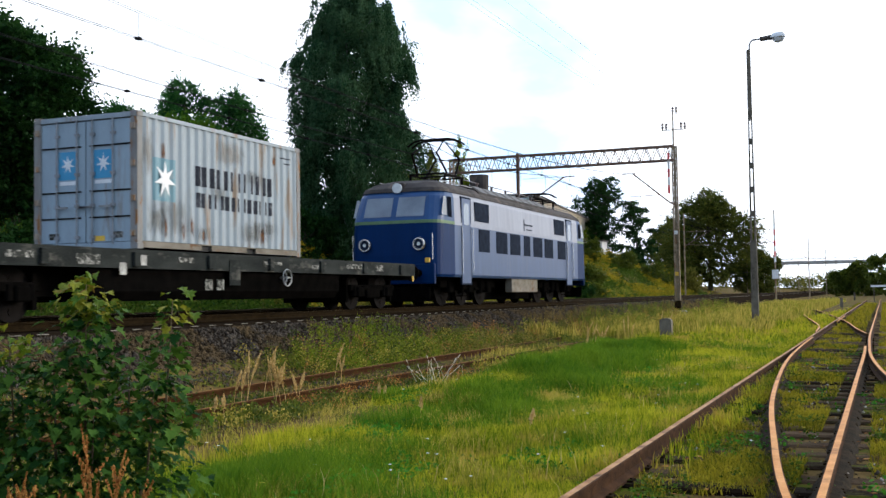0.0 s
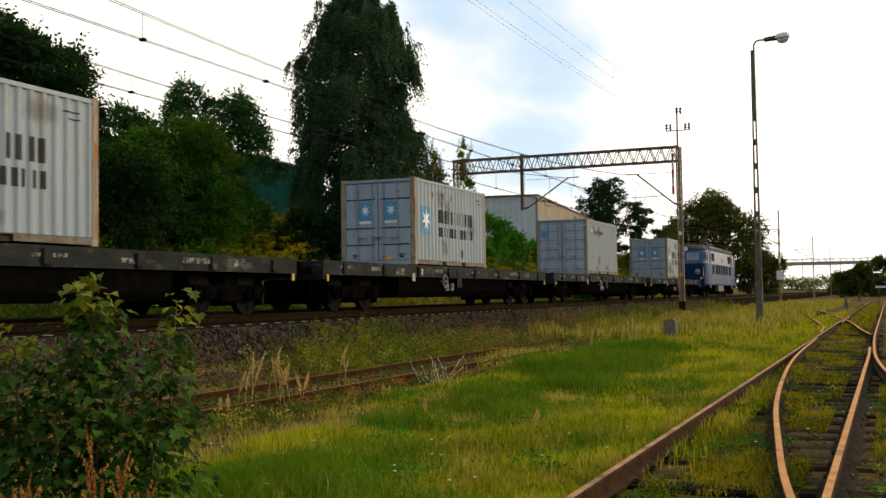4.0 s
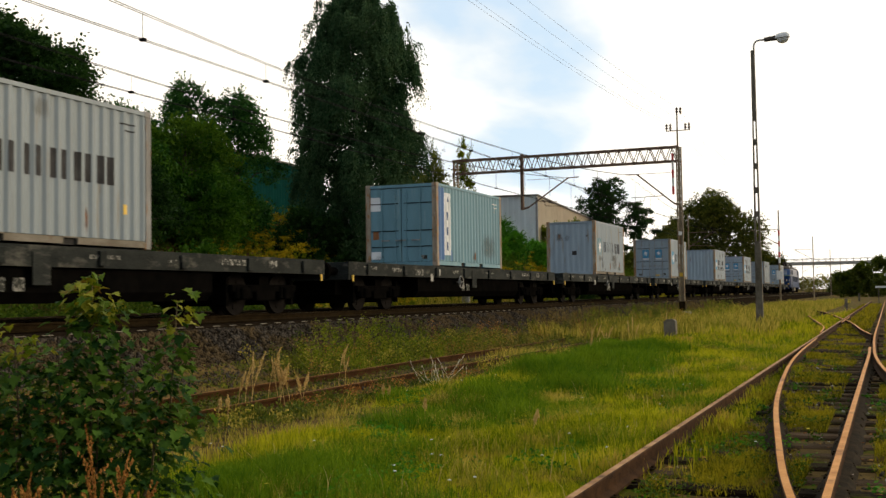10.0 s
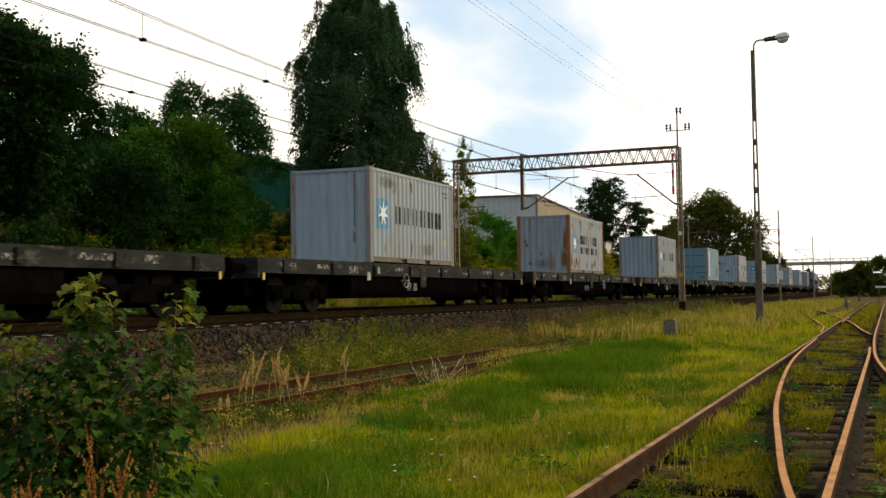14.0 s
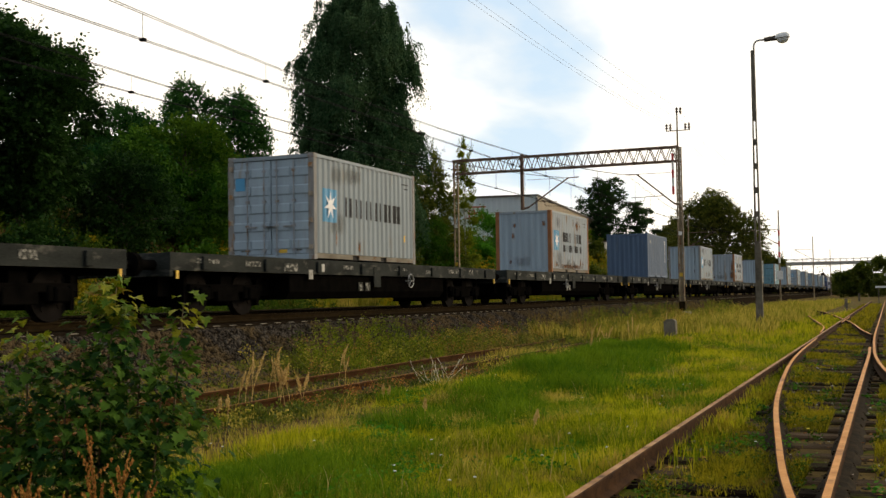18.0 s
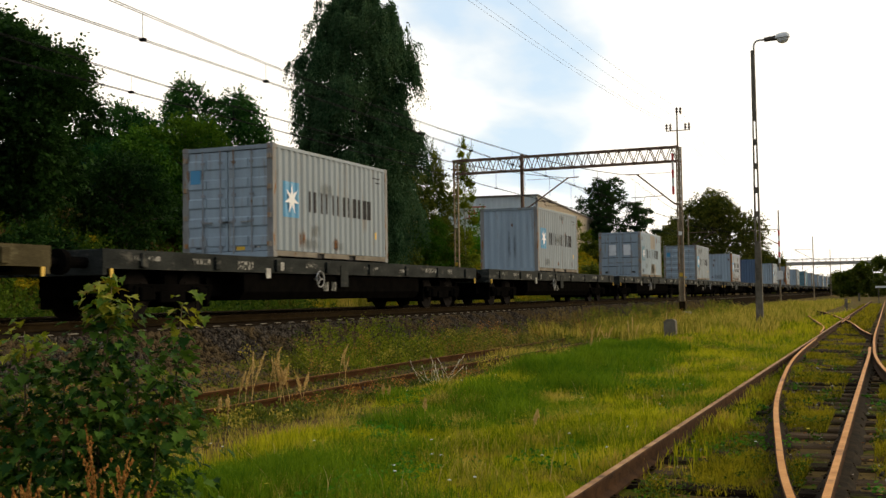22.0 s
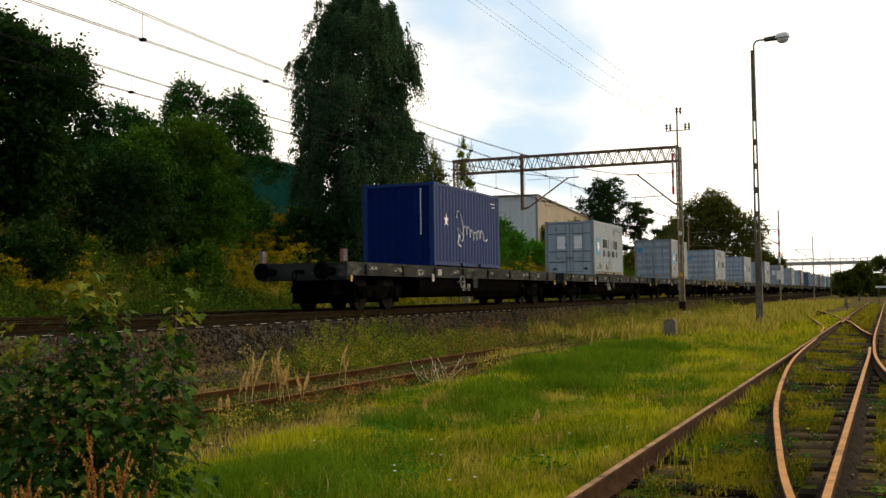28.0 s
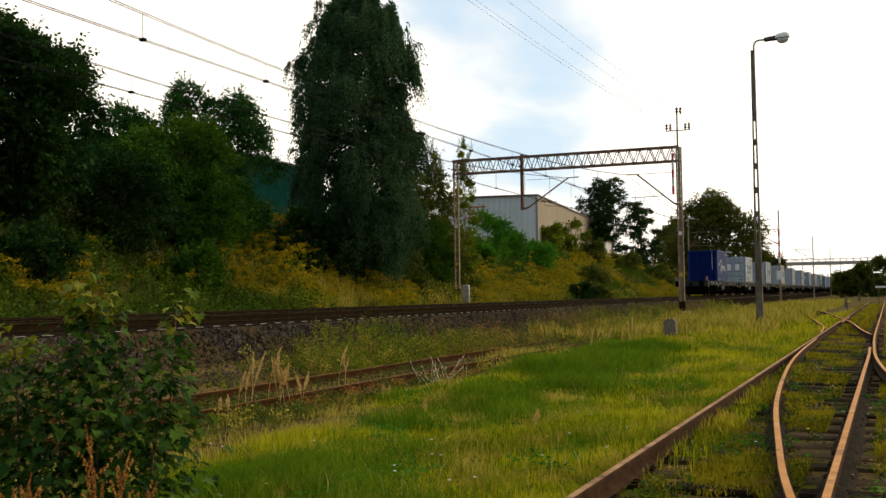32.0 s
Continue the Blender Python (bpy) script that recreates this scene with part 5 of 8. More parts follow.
def locomotive():
    """A six-axle electric locomotive; its origin lies on the rail top below its rear buffers."""
    e = thing("electric_locomotive", "blue six-axle electric locomotive with pale upper sides, rear pantograph raised", "locomotive")
    y0, y1 = 0.62, 18.62
    cuts = (2.1, 17.1)
    bm = loft(bmesh.new(), [(z, outline_cut(w, y0 + i, y1 - i, r, cuts)) for z, w, i, r in ((0.92, 1.46, 0.05, 0.35), (1.0, 1.5, 0.0, 0.38), (1.6, 1.5, 0.0, 0.42), (2.58, 1.5, 0.05, 0.45))])
    me = mesh_of(bm, "lower_body", M["loco_side"])
    two_tone(me, (None, M["loco_blue"]), 1.95, 17.2)
    part("lower_body", me, None, e, "pale blue sides, dark blue ends")
    bm = loft(bmesh.new(), [(z, outline_cut(w, y0 + i, y1 - i, r, cuts)) for z, w, i, r in ((2.58, 1.505, 0.045, 0.45), (2.68, 1.505, 0.05, 0.45))])
    me = mesh_of(bm, "waist_stripe", M["loco_pale"])
    two_tone(me, (None, M["loco_green"]), 1.95, 17.2)
    part("waist_stripe", me, None, e)
    bm = loft(bmesh.new(), [(z, outline_cut(w, y0 + i, y1 - i, r, cuts)) for z, w, i, r in ((2.68, 1.5, 0.05, 0.45), (3.45, 1.47, 0.38, 0.55), (3.62, 1.42, 0.50, 0.6))])
    me = mesh_of(bm, "upper_body", M["loco_pale"])
    two_tone(me, (None, M["loco_mid"]), 1.95, 17.2)
    up_ = part("upper_body", me, None, e)
    bm = loft(bmesh.new(), [(z, rounded(w, y0 + i, y1 - i, r)) for z, w, i, r in ((3.60, 1.46, 0.44, 0.6), (3.72, 1.40, 0.48, 0.6), (3.90, 1.18, 0.75, 0.6), (4.04, 0.80, 1.3, 0.5), (4.08, 0.4, 1.8, 0.3))])
    roof = part("roof", bm, M["loco_roof"], e, "sooty dark grey roof", smooth=False)
    bm = bmesh.new()
    prism(bm, [(-1.36, 3.60), (1.36, 3.60), (1.30, 3.86), (0.95, 4.12), (-0.95, 4.12), (-1.30, 3.86)], 4.9, 13.2)
    part("roof_hatch", bm, M["loco_roof"], roof)
    for k in range(8):
        for s in (-1, 1):
            bm = bmesh.new()
            a = 5.2 + k * 0.98
            v = [bm.verts.new((s * x, y, z)) for x, y, z in ((1.30, a, 3.875), (1.30, a + 0.72, 3.875), (0.98, a + 0.72, 4.112), (0.98, a, 4.112))]
            bm.faces.new(v)
            bmesh.ops.solidify(bm, geom=bm.faces[:], thickness=-0.014 * s)
            part("roof_pane", bm, M["roof_glass"], roof)
    for s in (-1, 1):
        for k, (a, b) in enumerate(((4.3, 5.38), (6.09, 7.29), (7.63, 8.81), (9.26, 10.05), (10.48, 11.66), (12.0, 13.2), (13.9, 15.1))):
            bm = bmesh.new()
            x0, x1 = sorted((s * 1.495, s * 1.512))
            box(bm, x0, x1, a, b, 1.79, 2.55)
            p = part("louvre", bm, M["louvre"], e)
            bm = bmesh.new()
            for j in range(9):
                z = 1.84 + j * 0.08
                x0, x1 = sorted((s * 1.513, s * 1.522))
                box(bm, x0, x1, a + 0.04, b - 0.04, z, z + 0.025)
            part("slats", bm, M["louvre"], p)
        for a, b in ((3.95, 5.35), (13.45, 14.95)):
            x0, x1 = sorted((s * 1.46, s * 1.506))
            w_ = part("side_window", box(bmesh.new(), x0, x1, a, b, 2.80, 3.44), M["louvre"], up_)
        for a, b in ((2.72, 3.52), (15.3, 16.1)):
            x0, x1 = sorted((s * 1.44, s * 1.508))
            d = part("cab_door", box(bmesh.new(), x0, x1, a, b, 0.72, 3.48, 0.01), M["loco_side"], e)
            xa, xb = sorted((s * 1.45, s * 1.504))
            part("door_recess", box(bmesh.new(), xa, xb, a - 0.05, b + 0.05, 0.68, 3.53), M["louvre"], d)
            x0, x1 = sorted((s * 1.509, s * 1.513))
            part("door_window", box(bmesh.new(), x0, x1, a + 0.16, b - 0.16, 2.62, 3.32), M["window"], d)
            for q in (a - 0.09, b + 0.09):
                bm = rod(bmesh.new(), (s * 1.56, q, 1.05), (s * 1.56, q, 2.5), 0.016, n=6)
                for z in (1.05, 2.5):
                    rod(bm, (s * 1.49, q, z), (s * 1.56, q, z), 0.014, n=5)
                part("grab_rail", bm, M["chrome"], d)
            bm = bmesh.new()
            for z in (0.30, 0.58):
                x0, x1 = sorted((s * 1.18, s * 1.46))
                box(bm, x0, x1, a + 0.15, b - 0.15, z, z + 0.03)
            for q in (a + 0.17, b - 0.2):
                x0, x1 = sorted((s * 1.40, s * 1.43))
                box(bm, x0, x1, q, q + 0.03, 0.30, 0.95)
            part("step", bm, M["wagon_dark"], d)
            part("step_hole", box(bmesh.new(), *sorted((s * 1.50, s * 1.507)), a + 0.2, b - 0.25, 0.76, 0.9), M["dark_gap"], d)
        for a, b in ((0.98, 1.42), (17.75, 18.2)):
            bm = bmesh.new()
            v = [bm.verts.new(p) for p in ((s * 1.512, a + (0.0 if a < 9 else 0), 2.84), (s * 1.512, b, 2.84), (s * 1.488, b - (0.22 if a > 9 else 0), 3.42), (s * 1.488, a + (0.22 if a < 9 else 0), 3.42))]
            bm.faces.new(v)
            bmesh.ops.solidify(bm, geom=bm.faces[:], thickness=0.02)
            part("cab_side_window", bm, M["window_bright"], up_)
            c, d_ = (1.50, 1.85) if a < 9 else (17.3, 17.66)
            bm = bmesh.new()
            v = [bm.verts.new((s * q, yy, zz)) for q, yy, zz in ((1.512, c, 2.80), (1.512, d_, 2.80), (1.488, d_, 3.44), (1.488, c, 3.44))]
            bm.faces.new(v)
            bmesh.ops.solidify(bm, geom=bm.faces[:], thickness=0.02)
            part("quarter_window", bm, M["louvre"], up_)
        bm = box(bmesh.new(), *sorted((s * 1.15, s * 1.42)), 8.0, 11.2, 0.42, 1.0, 0.02)
        part("battery_box", bm, M["sill_dirt"], e, "grey equipment box")
    for y, out in ((y0, -1), (y1, 1)):
        for s in (-1, 1):
            bm = bmesh.new()
            xa, xb = s * 0.09, s * 1.02
            v = [bm.verts.new(p) for p in ((xa, y - out * 0.095 + out * 0.012, 2.80), (xb, y - out * 0.095 + out * 0.012, 2.80), (xb * 0.98, y - out * 0.36 + out * 0.02, 3.42), (xa, y - out * 0.36 + out * 0.02, 3.42))]
            bm.faces.new(v)
            bmesh.ops.solidify(bm, geom=bm.faces[:], thickness=0.012)
            part("windscreen", bm, M["window"], up_)
            bm = rod(bmesh.new(), (s * 0.92, y - out * 0.02, 1.93), (s * 0.92, y + out * 0.09, 1.93), 0.20, 0.185, n=20)
            lamp = part("headlight", bm, M["louvre"], e)
            bm = ring(bmesh.new(), (s * 0.92, y + out * 0.09, 1.93), (0, 1, 0), 0.175, 0.030, 20, 6)
            part("lamp_rim", bm, M["chrome"], lamp)
            bm = rod(bmesh.new(), (s * 0.92, y + out * 0.085, 1.93), (s * 0.92, y + out * 0.10, 1.93), 0.055, n=14)
            part("bulb", bm, M["lamp_glass"], lamp)
            bm = bmesh.new()
            rod(bm, (s * 0.875, y - out * 0.05, 1.03), (s * 0.875, y + out * 0.45, 1.03), 0.12, n=12)
            rod(bm, (s * 0.875, y + out * 0.55, 1.03), (s * 0.875, y + out * 0.62, 1.03), 0.25, n=20)
            rod(bm, (s * 0.875, y + out * 0.4, 1.03), (s * 0.875, y + out * 0.56, 1.03), 0.085, n=12)
            part("buffer", bm, M["wagon_dark"], e)
            bm = rod(bmesh.new(), (s * 1.35, y + out * 0.02, 1.45), (s * 1.35, y + out * 0.02, 2.25), 0.016, n=6)
            part("grab_rail", bm, M["chrome"], e)
        bm = rod(bmesh.new(), (0, y - out * 0.50, 3.72), (0, y - out * 0.38, 3.72), 0.15, 0.16, n=16)
        t_ = part("top_lamp", bm, M["lamp_glass"], e)
        bm = box(bmesh.new(), -0.2, 0.2, *sorted((y - out * 0.9, y - out * 0.46)), 3.66, 3.9, 0.05)
        part("lamp_housing", bm, M["loco_roof"], t_)
        part("buffer_beam", box(bmesh.new(), -1.4, 1.4, *sorted((y + out * 0.02, y - out * 0.12)), 0.70, 1.32, 0.02), M["loco_blue"], e)
        part("plough", box(bmesh.new(), -1.25, 1.25, *sorted((y + out * 0.04, y - out * 0.02)), 0.18, 0.62), M["wagon_dark"], e)
        part("marker_lamp", box(bmesh.new(), 1.12, 1.26, *sorted((y + out * 0.0, y + out * 0.08)), 1.36, 1.50), M["sticker_yellow"], e)
    for cy in (4.35, 14.9):
        bm = bmesh.new()
        for s in (-1, 1):
            box(bm, s * 1.05 - 0.07, s * 1.05 + 0.07, cy - 2.6, cy + 2.6, 0.58, 0.86, 0.03)
            for o in (-1.8, 0, 1.8):
                box(bm, s * 1.1 - 0.1, s * 1.1 + 0.1, cy + o - 0.22, cy + o + 0.22, 0.42, 0.82, 0.03)
            for o in (-0.9, 0.9):
                rod(bm, (s * 1.12, cy + o - 0.5, 0.55), (s * 1.12, cy + o + 0.5, 0.55), 0.06, n=6)
                rod(bm, (s * 1.15, cy + o, 0.4), (s * 1.15, cy + o, 0.95), 0.11, n=8)
        part("bogie_frame", bm, M["wagon_dark"], e)
        for o in (-1.8, 0, 1.8):
            part("wheelset", shared("loco_wheelset", M["tyre"], lambda bm: wheelset_mesh(bm, 0.625)), None, e, at=(0, cy + o, 0.625))
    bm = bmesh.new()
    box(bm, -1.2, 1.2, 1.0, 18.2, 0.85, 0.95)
    # Dark block added between the wheels to keep the lit bank hidden.
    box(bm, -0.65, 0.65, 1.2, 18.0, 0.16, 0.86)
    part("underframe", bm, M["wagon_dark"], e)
    # roof fittings
    part("vent_pot", rod(bmesh.new(), (0.2, 8.0, 4.05), (0.2, 8.0, 4.80), 0.34, 0.36, n=16), M["loco_roof"], roof, smooth=False)
    for py, up in ((4.3, True), (15.6, False)):
        bm = bmesh.new()
        for s in (-1, 1):
            rod(bm, (s * 0.62, py - 0.9, 4.40), (s * 0.62, py + 0.9, 4.40), 0.035, n=6)
            for o in (-0.8, 0.8):
                rod(bm, (s * 0.62, py + o, 3.9), (s * 0.62, py + o, 4.4), 0.06, 0.045, n=8)
        for o in (-0.9, 0, 0.9):
            rod(bm, (-0.62, py + o, 4.40), (0.62, py + o, 4.40), 0.03, n=6)
        pan = part("pantograph", bm, M["tyre"], e)
        top = 5.66 if up else 4.72
        mid = (4.40 + top) / 2 + (0.05 if up else -0.1)
        reach = 1.05 if up else 1.7
        for d in (-1, 1):
            for s in (-1, 1):
                part("lower_arm", rod(bmesh.new(), (s * 0.55, py + d * 0.35, 4.42), (s * 0.45, py + d * reach, mid), 0.045, 0.035, n=6), M["tyre"], pan)
                part("upper_arm", rod(bmesh.new(), (s * 0.45, py + d * reach, mid), (s * 0.30, py + d * 0.12, top - 0.08), 0.032, 0.026, n=6), M["tyre"], pan)
            part("brace", rod(bmesh.new(), (0.45, py + d * reach, mid), (-0.30, py + d * 0.12, top - 0.08), 0.012, n=5), M["tyre"], pan)
            part("cross_tube", rod(bmesh.new(), (-0.45, py + d * reach, mid), (0.45, py + d * reach, mid), 0.02, n=6), M["tyre"], pan)
        bm = bmesh.new()
        for o in (-0.18, 0.18):
            line = [(-0.98, top - 0.2), (-0.75, top - 0.05), (-0.5, top), (0.5, top), (0.75, top - 0.05), (0.98, top - 0.2)]
            for (a, b), (c, d) in zip(line, line[1:]):
                rod(bm, (a, py + o, b), (c, py + o, d), 0.035, n=6)
        part("contact_bow", bm, M["tyre"], pan)
    for s in (-1, 1):
        bm = rod(bmesh.new(), (s * 1.05, 2.0, 4.02), (s * 1.05, 17.2, 4.02), 0.02, n=5)
        part("roof_rail", bm, M["galv"], roof)
    bm = bmesh.new()
    rod(bm, (0.3, 5.6, 4.45), (0.3, 14.4, 4.45), 0.02, n=5)
    for k in range(6):
        rod(bm, (0.3, 5.8 + 1.65 * k, 4.05), (0.3, 5.8 + 1.65 * k, 4.45), 0.05, n=7)
    part("roof_cable", bm, M["insulator"], roof)
    bm = box(bmesh.new(), 1.503, 1.508, 9.4, 10.4, 2.95, 3.0)
    box(bm, 1.50, 1.505, 9.6, 10.3, 2.78, 2.82)
    box(bm, 1.503, 1.508, 9.3, 9.36, 2.75, 3.2)
    part("emblem_bar", bm, M["louvre"], e)
    return e


LOCO = locomotive()


# ---------------------------------------------------------------- overhead line
def lattice(bm, a, b, w, steps, r):
    """A flat lattice girder between two chords that run from a to b, w apart in z."""
    a, b = Vector(a), Vector(b)
    up = Vector((0, 0, w))
    for k in range(steps):
        p, q = a.lerp(b, k / steps), a.lerp(b, (k + 1) / steps)
        m_ = p.lerp(q, 0.5)
        rod(bm, p, m_ + up, r, n=4, caps=False)
        rod(bm, m_ + up, q, r, n=4, caps=False)
    return bm


GANTRY_Y = 63.1


def mast(name, x, y, z0, z1, label):
    m = thing(name, label, "mast", (x, y, z0))
    h = z1 - z0
    for sx in (-1, 1):
        part("upright", box(bmesh.new(), sx * 0.135 - 0.03, sx * 0.135 + 0.03, -0.09, 0.09, 0, h), M["mast_grey"], m)
    steps = int(h / 0.42)
    bars = [mesh_of(rod(bmesh.new(), (-q * 0.12, 0, 0), (q * 0.12, 0, 0.42), 0.018, n=4), "lacing_bar", M["mast_grey"]) for q in (-1, 1)]
    for k in range(steps):
        part("lacing_bar", bars[k % 2], None, m, at=(0, -0.07, 0.42 * k))
        part("lacing_bar", bars[(k + 1) % 2], None, m, at=(0, 0.07, 0.42 * k))
    for z in (2.2, 4.6):
        part("mast_plate", box(bmesh.new(), -0.1, 0.1, -0.115, -0.1, z, z + 0.22), M["white_paint"] if z > 4 else M["sticker_yellow"], m)
    part("dark_foot", box(bmesh.new(), -0.172, 0.172, -0.10, 0.10, 0.18, 0.75), M["rail_dark"], m, "black painted mast foot")
    part("footing", box(bmesh.new(), -0.45, 0.45, -0.45, 0.45, -0.6, 0.18, 0.04), M["concrete"], m)
    return m


def build_gantry():
    y = GANTRY_Y
    right = mast("gantry_mast", -10.8, y, 0.30, 10.05, "tall grey lattice steel mast beside the main line")
    mast("gantry_mast", -24.8, y, 1.25, 10.15, "rust-marked lattice steel mast on the bank")
    bm = rod(bmesh.new(), (-0.05, 0, 9.6), (-0.05, 0, 11.82), 0.055, 0.04, n=8)
    pole = part("top_pole", bm, M["mast_grey"], right)
    bm = rod(bmesh.new(), (-0.70, 0, 10.74), (0.70, 0, 10.74), 0.03, n=6)
    part("cross_arm", bm, M["mast_grey"], pole)
    for x, z in ((-0.66, 10.74), (-0.44, 10.74), (0.42, 10.74), (0.64, 10.74), (-0.05, 11.68), (0.16, 11.68)):
        bm = rod(bmesh.new(), (x, 0, z), (x, 0, z + 0.42), 0.05, 0.035, n=8)
        rod(bm, (x, 0, z + 0.12), (x, 0, z + 0.2), 0.085, n=8)
        rod(bm, (x, 0, z + 0.28), (x, 0, z + 0.36), 0.08, n=8)
        part("pin_insulator", bm, M["insulator"], pole)
    part("web", box(bmesh.new(), -0.07, 0.07, -0.03, 0.03, 0.2, 9.7), M["mast_grey"], right)
    for k in range(5):
        part("warning_band", rod(bmesh.new(), (-0.34, -0.1, 7.0 + 0.48 * k), (-0.34, -0.1, 7.48 + 0.48 * k), 0.07, n=8), M["sign_red"] if k % 2 == 0 else M["white_paint"], right)
    beam = thing("gantry_beam", "rusty lattice steel portal beam over both tracks", "gantry beam", (0, y, 0))
    for dz, name in ((9.25, "lower_chord"), (10.08, "upper_chord")):
        bm = bmesh.new()
        for o in (-0.3, 0.3):
            box(bm, -24.9, -10.75, o - 0.045, o + 0.045, dz - 0.045, dz + 0.045)
        part(name, bm, M["steel_rust"], beam)
    bm = bmesh.new()
    for o in (-0.3, 0.3):
        lattice(bm, (-24.8, o, 9.25), (-10.9, o, 9.25), 0.83, 22, 0.025)
    for k in range(16):
        x = -24.6 + k * 0.9
        rod(bm, (x, -0.3, 9.25), (x + 0.45, 0.3, 9.25), 0.02, n=4, caps=False)
        rod(bm, (x, -0.3, 10.08), (x + 0.45, 0.3, 10.08), 0.02, n=4, caps=False)
    part("bracing", bm, M["steel_rust"], beam)
    hang = part("drop_post", box(bmesh.new(), -20.50, -20.32, -0.09, 0.09, 6.80, 10.25), M["steel_rust"], beam)
    arm(hang, -20.4, 0, 6.85, -17.5, 8.62, TRACK2_X)
    arm(right, 0.0, 0, 6.68 - 0.30, -2.46, 8.58 - 0.30, TRACK_X + 10.8, 0.30)


def arm(parent, x, y, z, tx, tz, wire_x, base=0.0):
    """A cantilever: strut, top insulator and the steady arm of the contact wire."""
    s = 1 if tx > x else -1
    knee = (x + (tx - x) * 0.14, y, z + (tz - z) * 0.06)
    bm = rod(bmesh.new(), (x, y, z), knee, 0.06, n=8)
    rod(bm, knee, (tx, y, tz), 0.045, n=8)
    rod(bm, (tx - 0.12 * s, y, tz), (tx + 0.68 * s, y, tz + 0.03), 0.035, n=6)
    part("cantilever", bm, M["steel_rust"], parent)
    bm = rod(bmesh.new(), (x + (tx - x) * 0.10, y, tz + 0.02), (tx - 0.05 * s, y, tz + 0.03), 0.014, n=6)
    part("stay_rod", bm, M["steel_rust"], parent)
    level = 7.22 - base
    bm = rod(bmesh.new(), (x + (tx - x) * 0.36, y, level + 0.04), (wire_x - 0.25 * s, y, level), 0.022, n=6)
    rod(bm, (wire_x - 1.05 * s, y, level), (wire_x - 1.0 * s, y, level - 0.22), 0.018, n=6)
    rod(bm, (wire_x - 1.0 * s, y, level - 0.22), (wire_x, y, 6.92 - base), 0.018, n=6)
    part("steady_arm", bm, M["steel_rust"], parent)


build_gantry()


def wire_line(bm, f, y0, y1, r, steps=40):
    pts = [f(y0 + (y1 - y0) * k / steps) for k in range(steps + 1)]
    for a, b in zip(pts, pts[1:]):
        rod(bm, a, b, r, n=4, caps=False)
    return bm


def build_catenary():
    spans = [(-3.5, GANTRY_Y), (GANTRY_Y, 128.0), (128.0, 193.0), (193.0, 258.0), (258, 323)]
    for name, x, low_z in (("catenary_1", TRACK_X, 6.90), ("catenary_2", TRACK2_X, 6.98)):
        run = thing(name, "overhead contact line with paired wires and droppers", "overhead wire", kind="structure")
        for a, b in spans:
            sag = lambda y: low_z + 0.38 + 1.33 * ((2 * (y - a) / (b - a) - 1) ** 2)
            big = b < 130
            for o in ((-0.045, 0.045) if big else (0.0,)):
                part("contact_wire", wire_line(bmesh.new(), lambda y: (x + o, y, low_z), a, b, 0.009, 4), M["wire"], run)
                part("messenger_wire", wire_line(bmesh.new(), lambda y: (x + o, y, sag(y)), a, b, 0.009, 30), M["wire"], run)
            bm = bmesh.new()
            for k in range(14 if big else 6):
                y = a + (b - a) * (k + 0.5) / (14 if big else 6)
                rod(bm, (x, y, low_z), (x, y, sag(y)), 0.008, n=4, caps=False)
                box(bm, x - 0.06, x + 0.06, y - 0.05, y + 0.05, low_z - 0.03, low_z + 0.03)
            part("droppers", bm, M["wire"], run)
    feed = thing("line_wires", "thin overhead wires on pin insulators", "overhead wire", kind="structure")
    for x, z in ((-11.46, 11.48), (-11.24, 11.48), (-10.38, 11.48), (-10.85, 12.42)):
        for a, b in ((-3.5, GANTRY_Y), (GANTRY_Y, 128.0)):
            part("line_wire", wire_line(bmesh.new(), lambda y: (x, y, z - 0.9 * (1 - (2 * (y - a) / (b - a) - 1) ** 2)), a, b, 0.005, 24), M["galv"], feed)


build_catenary()


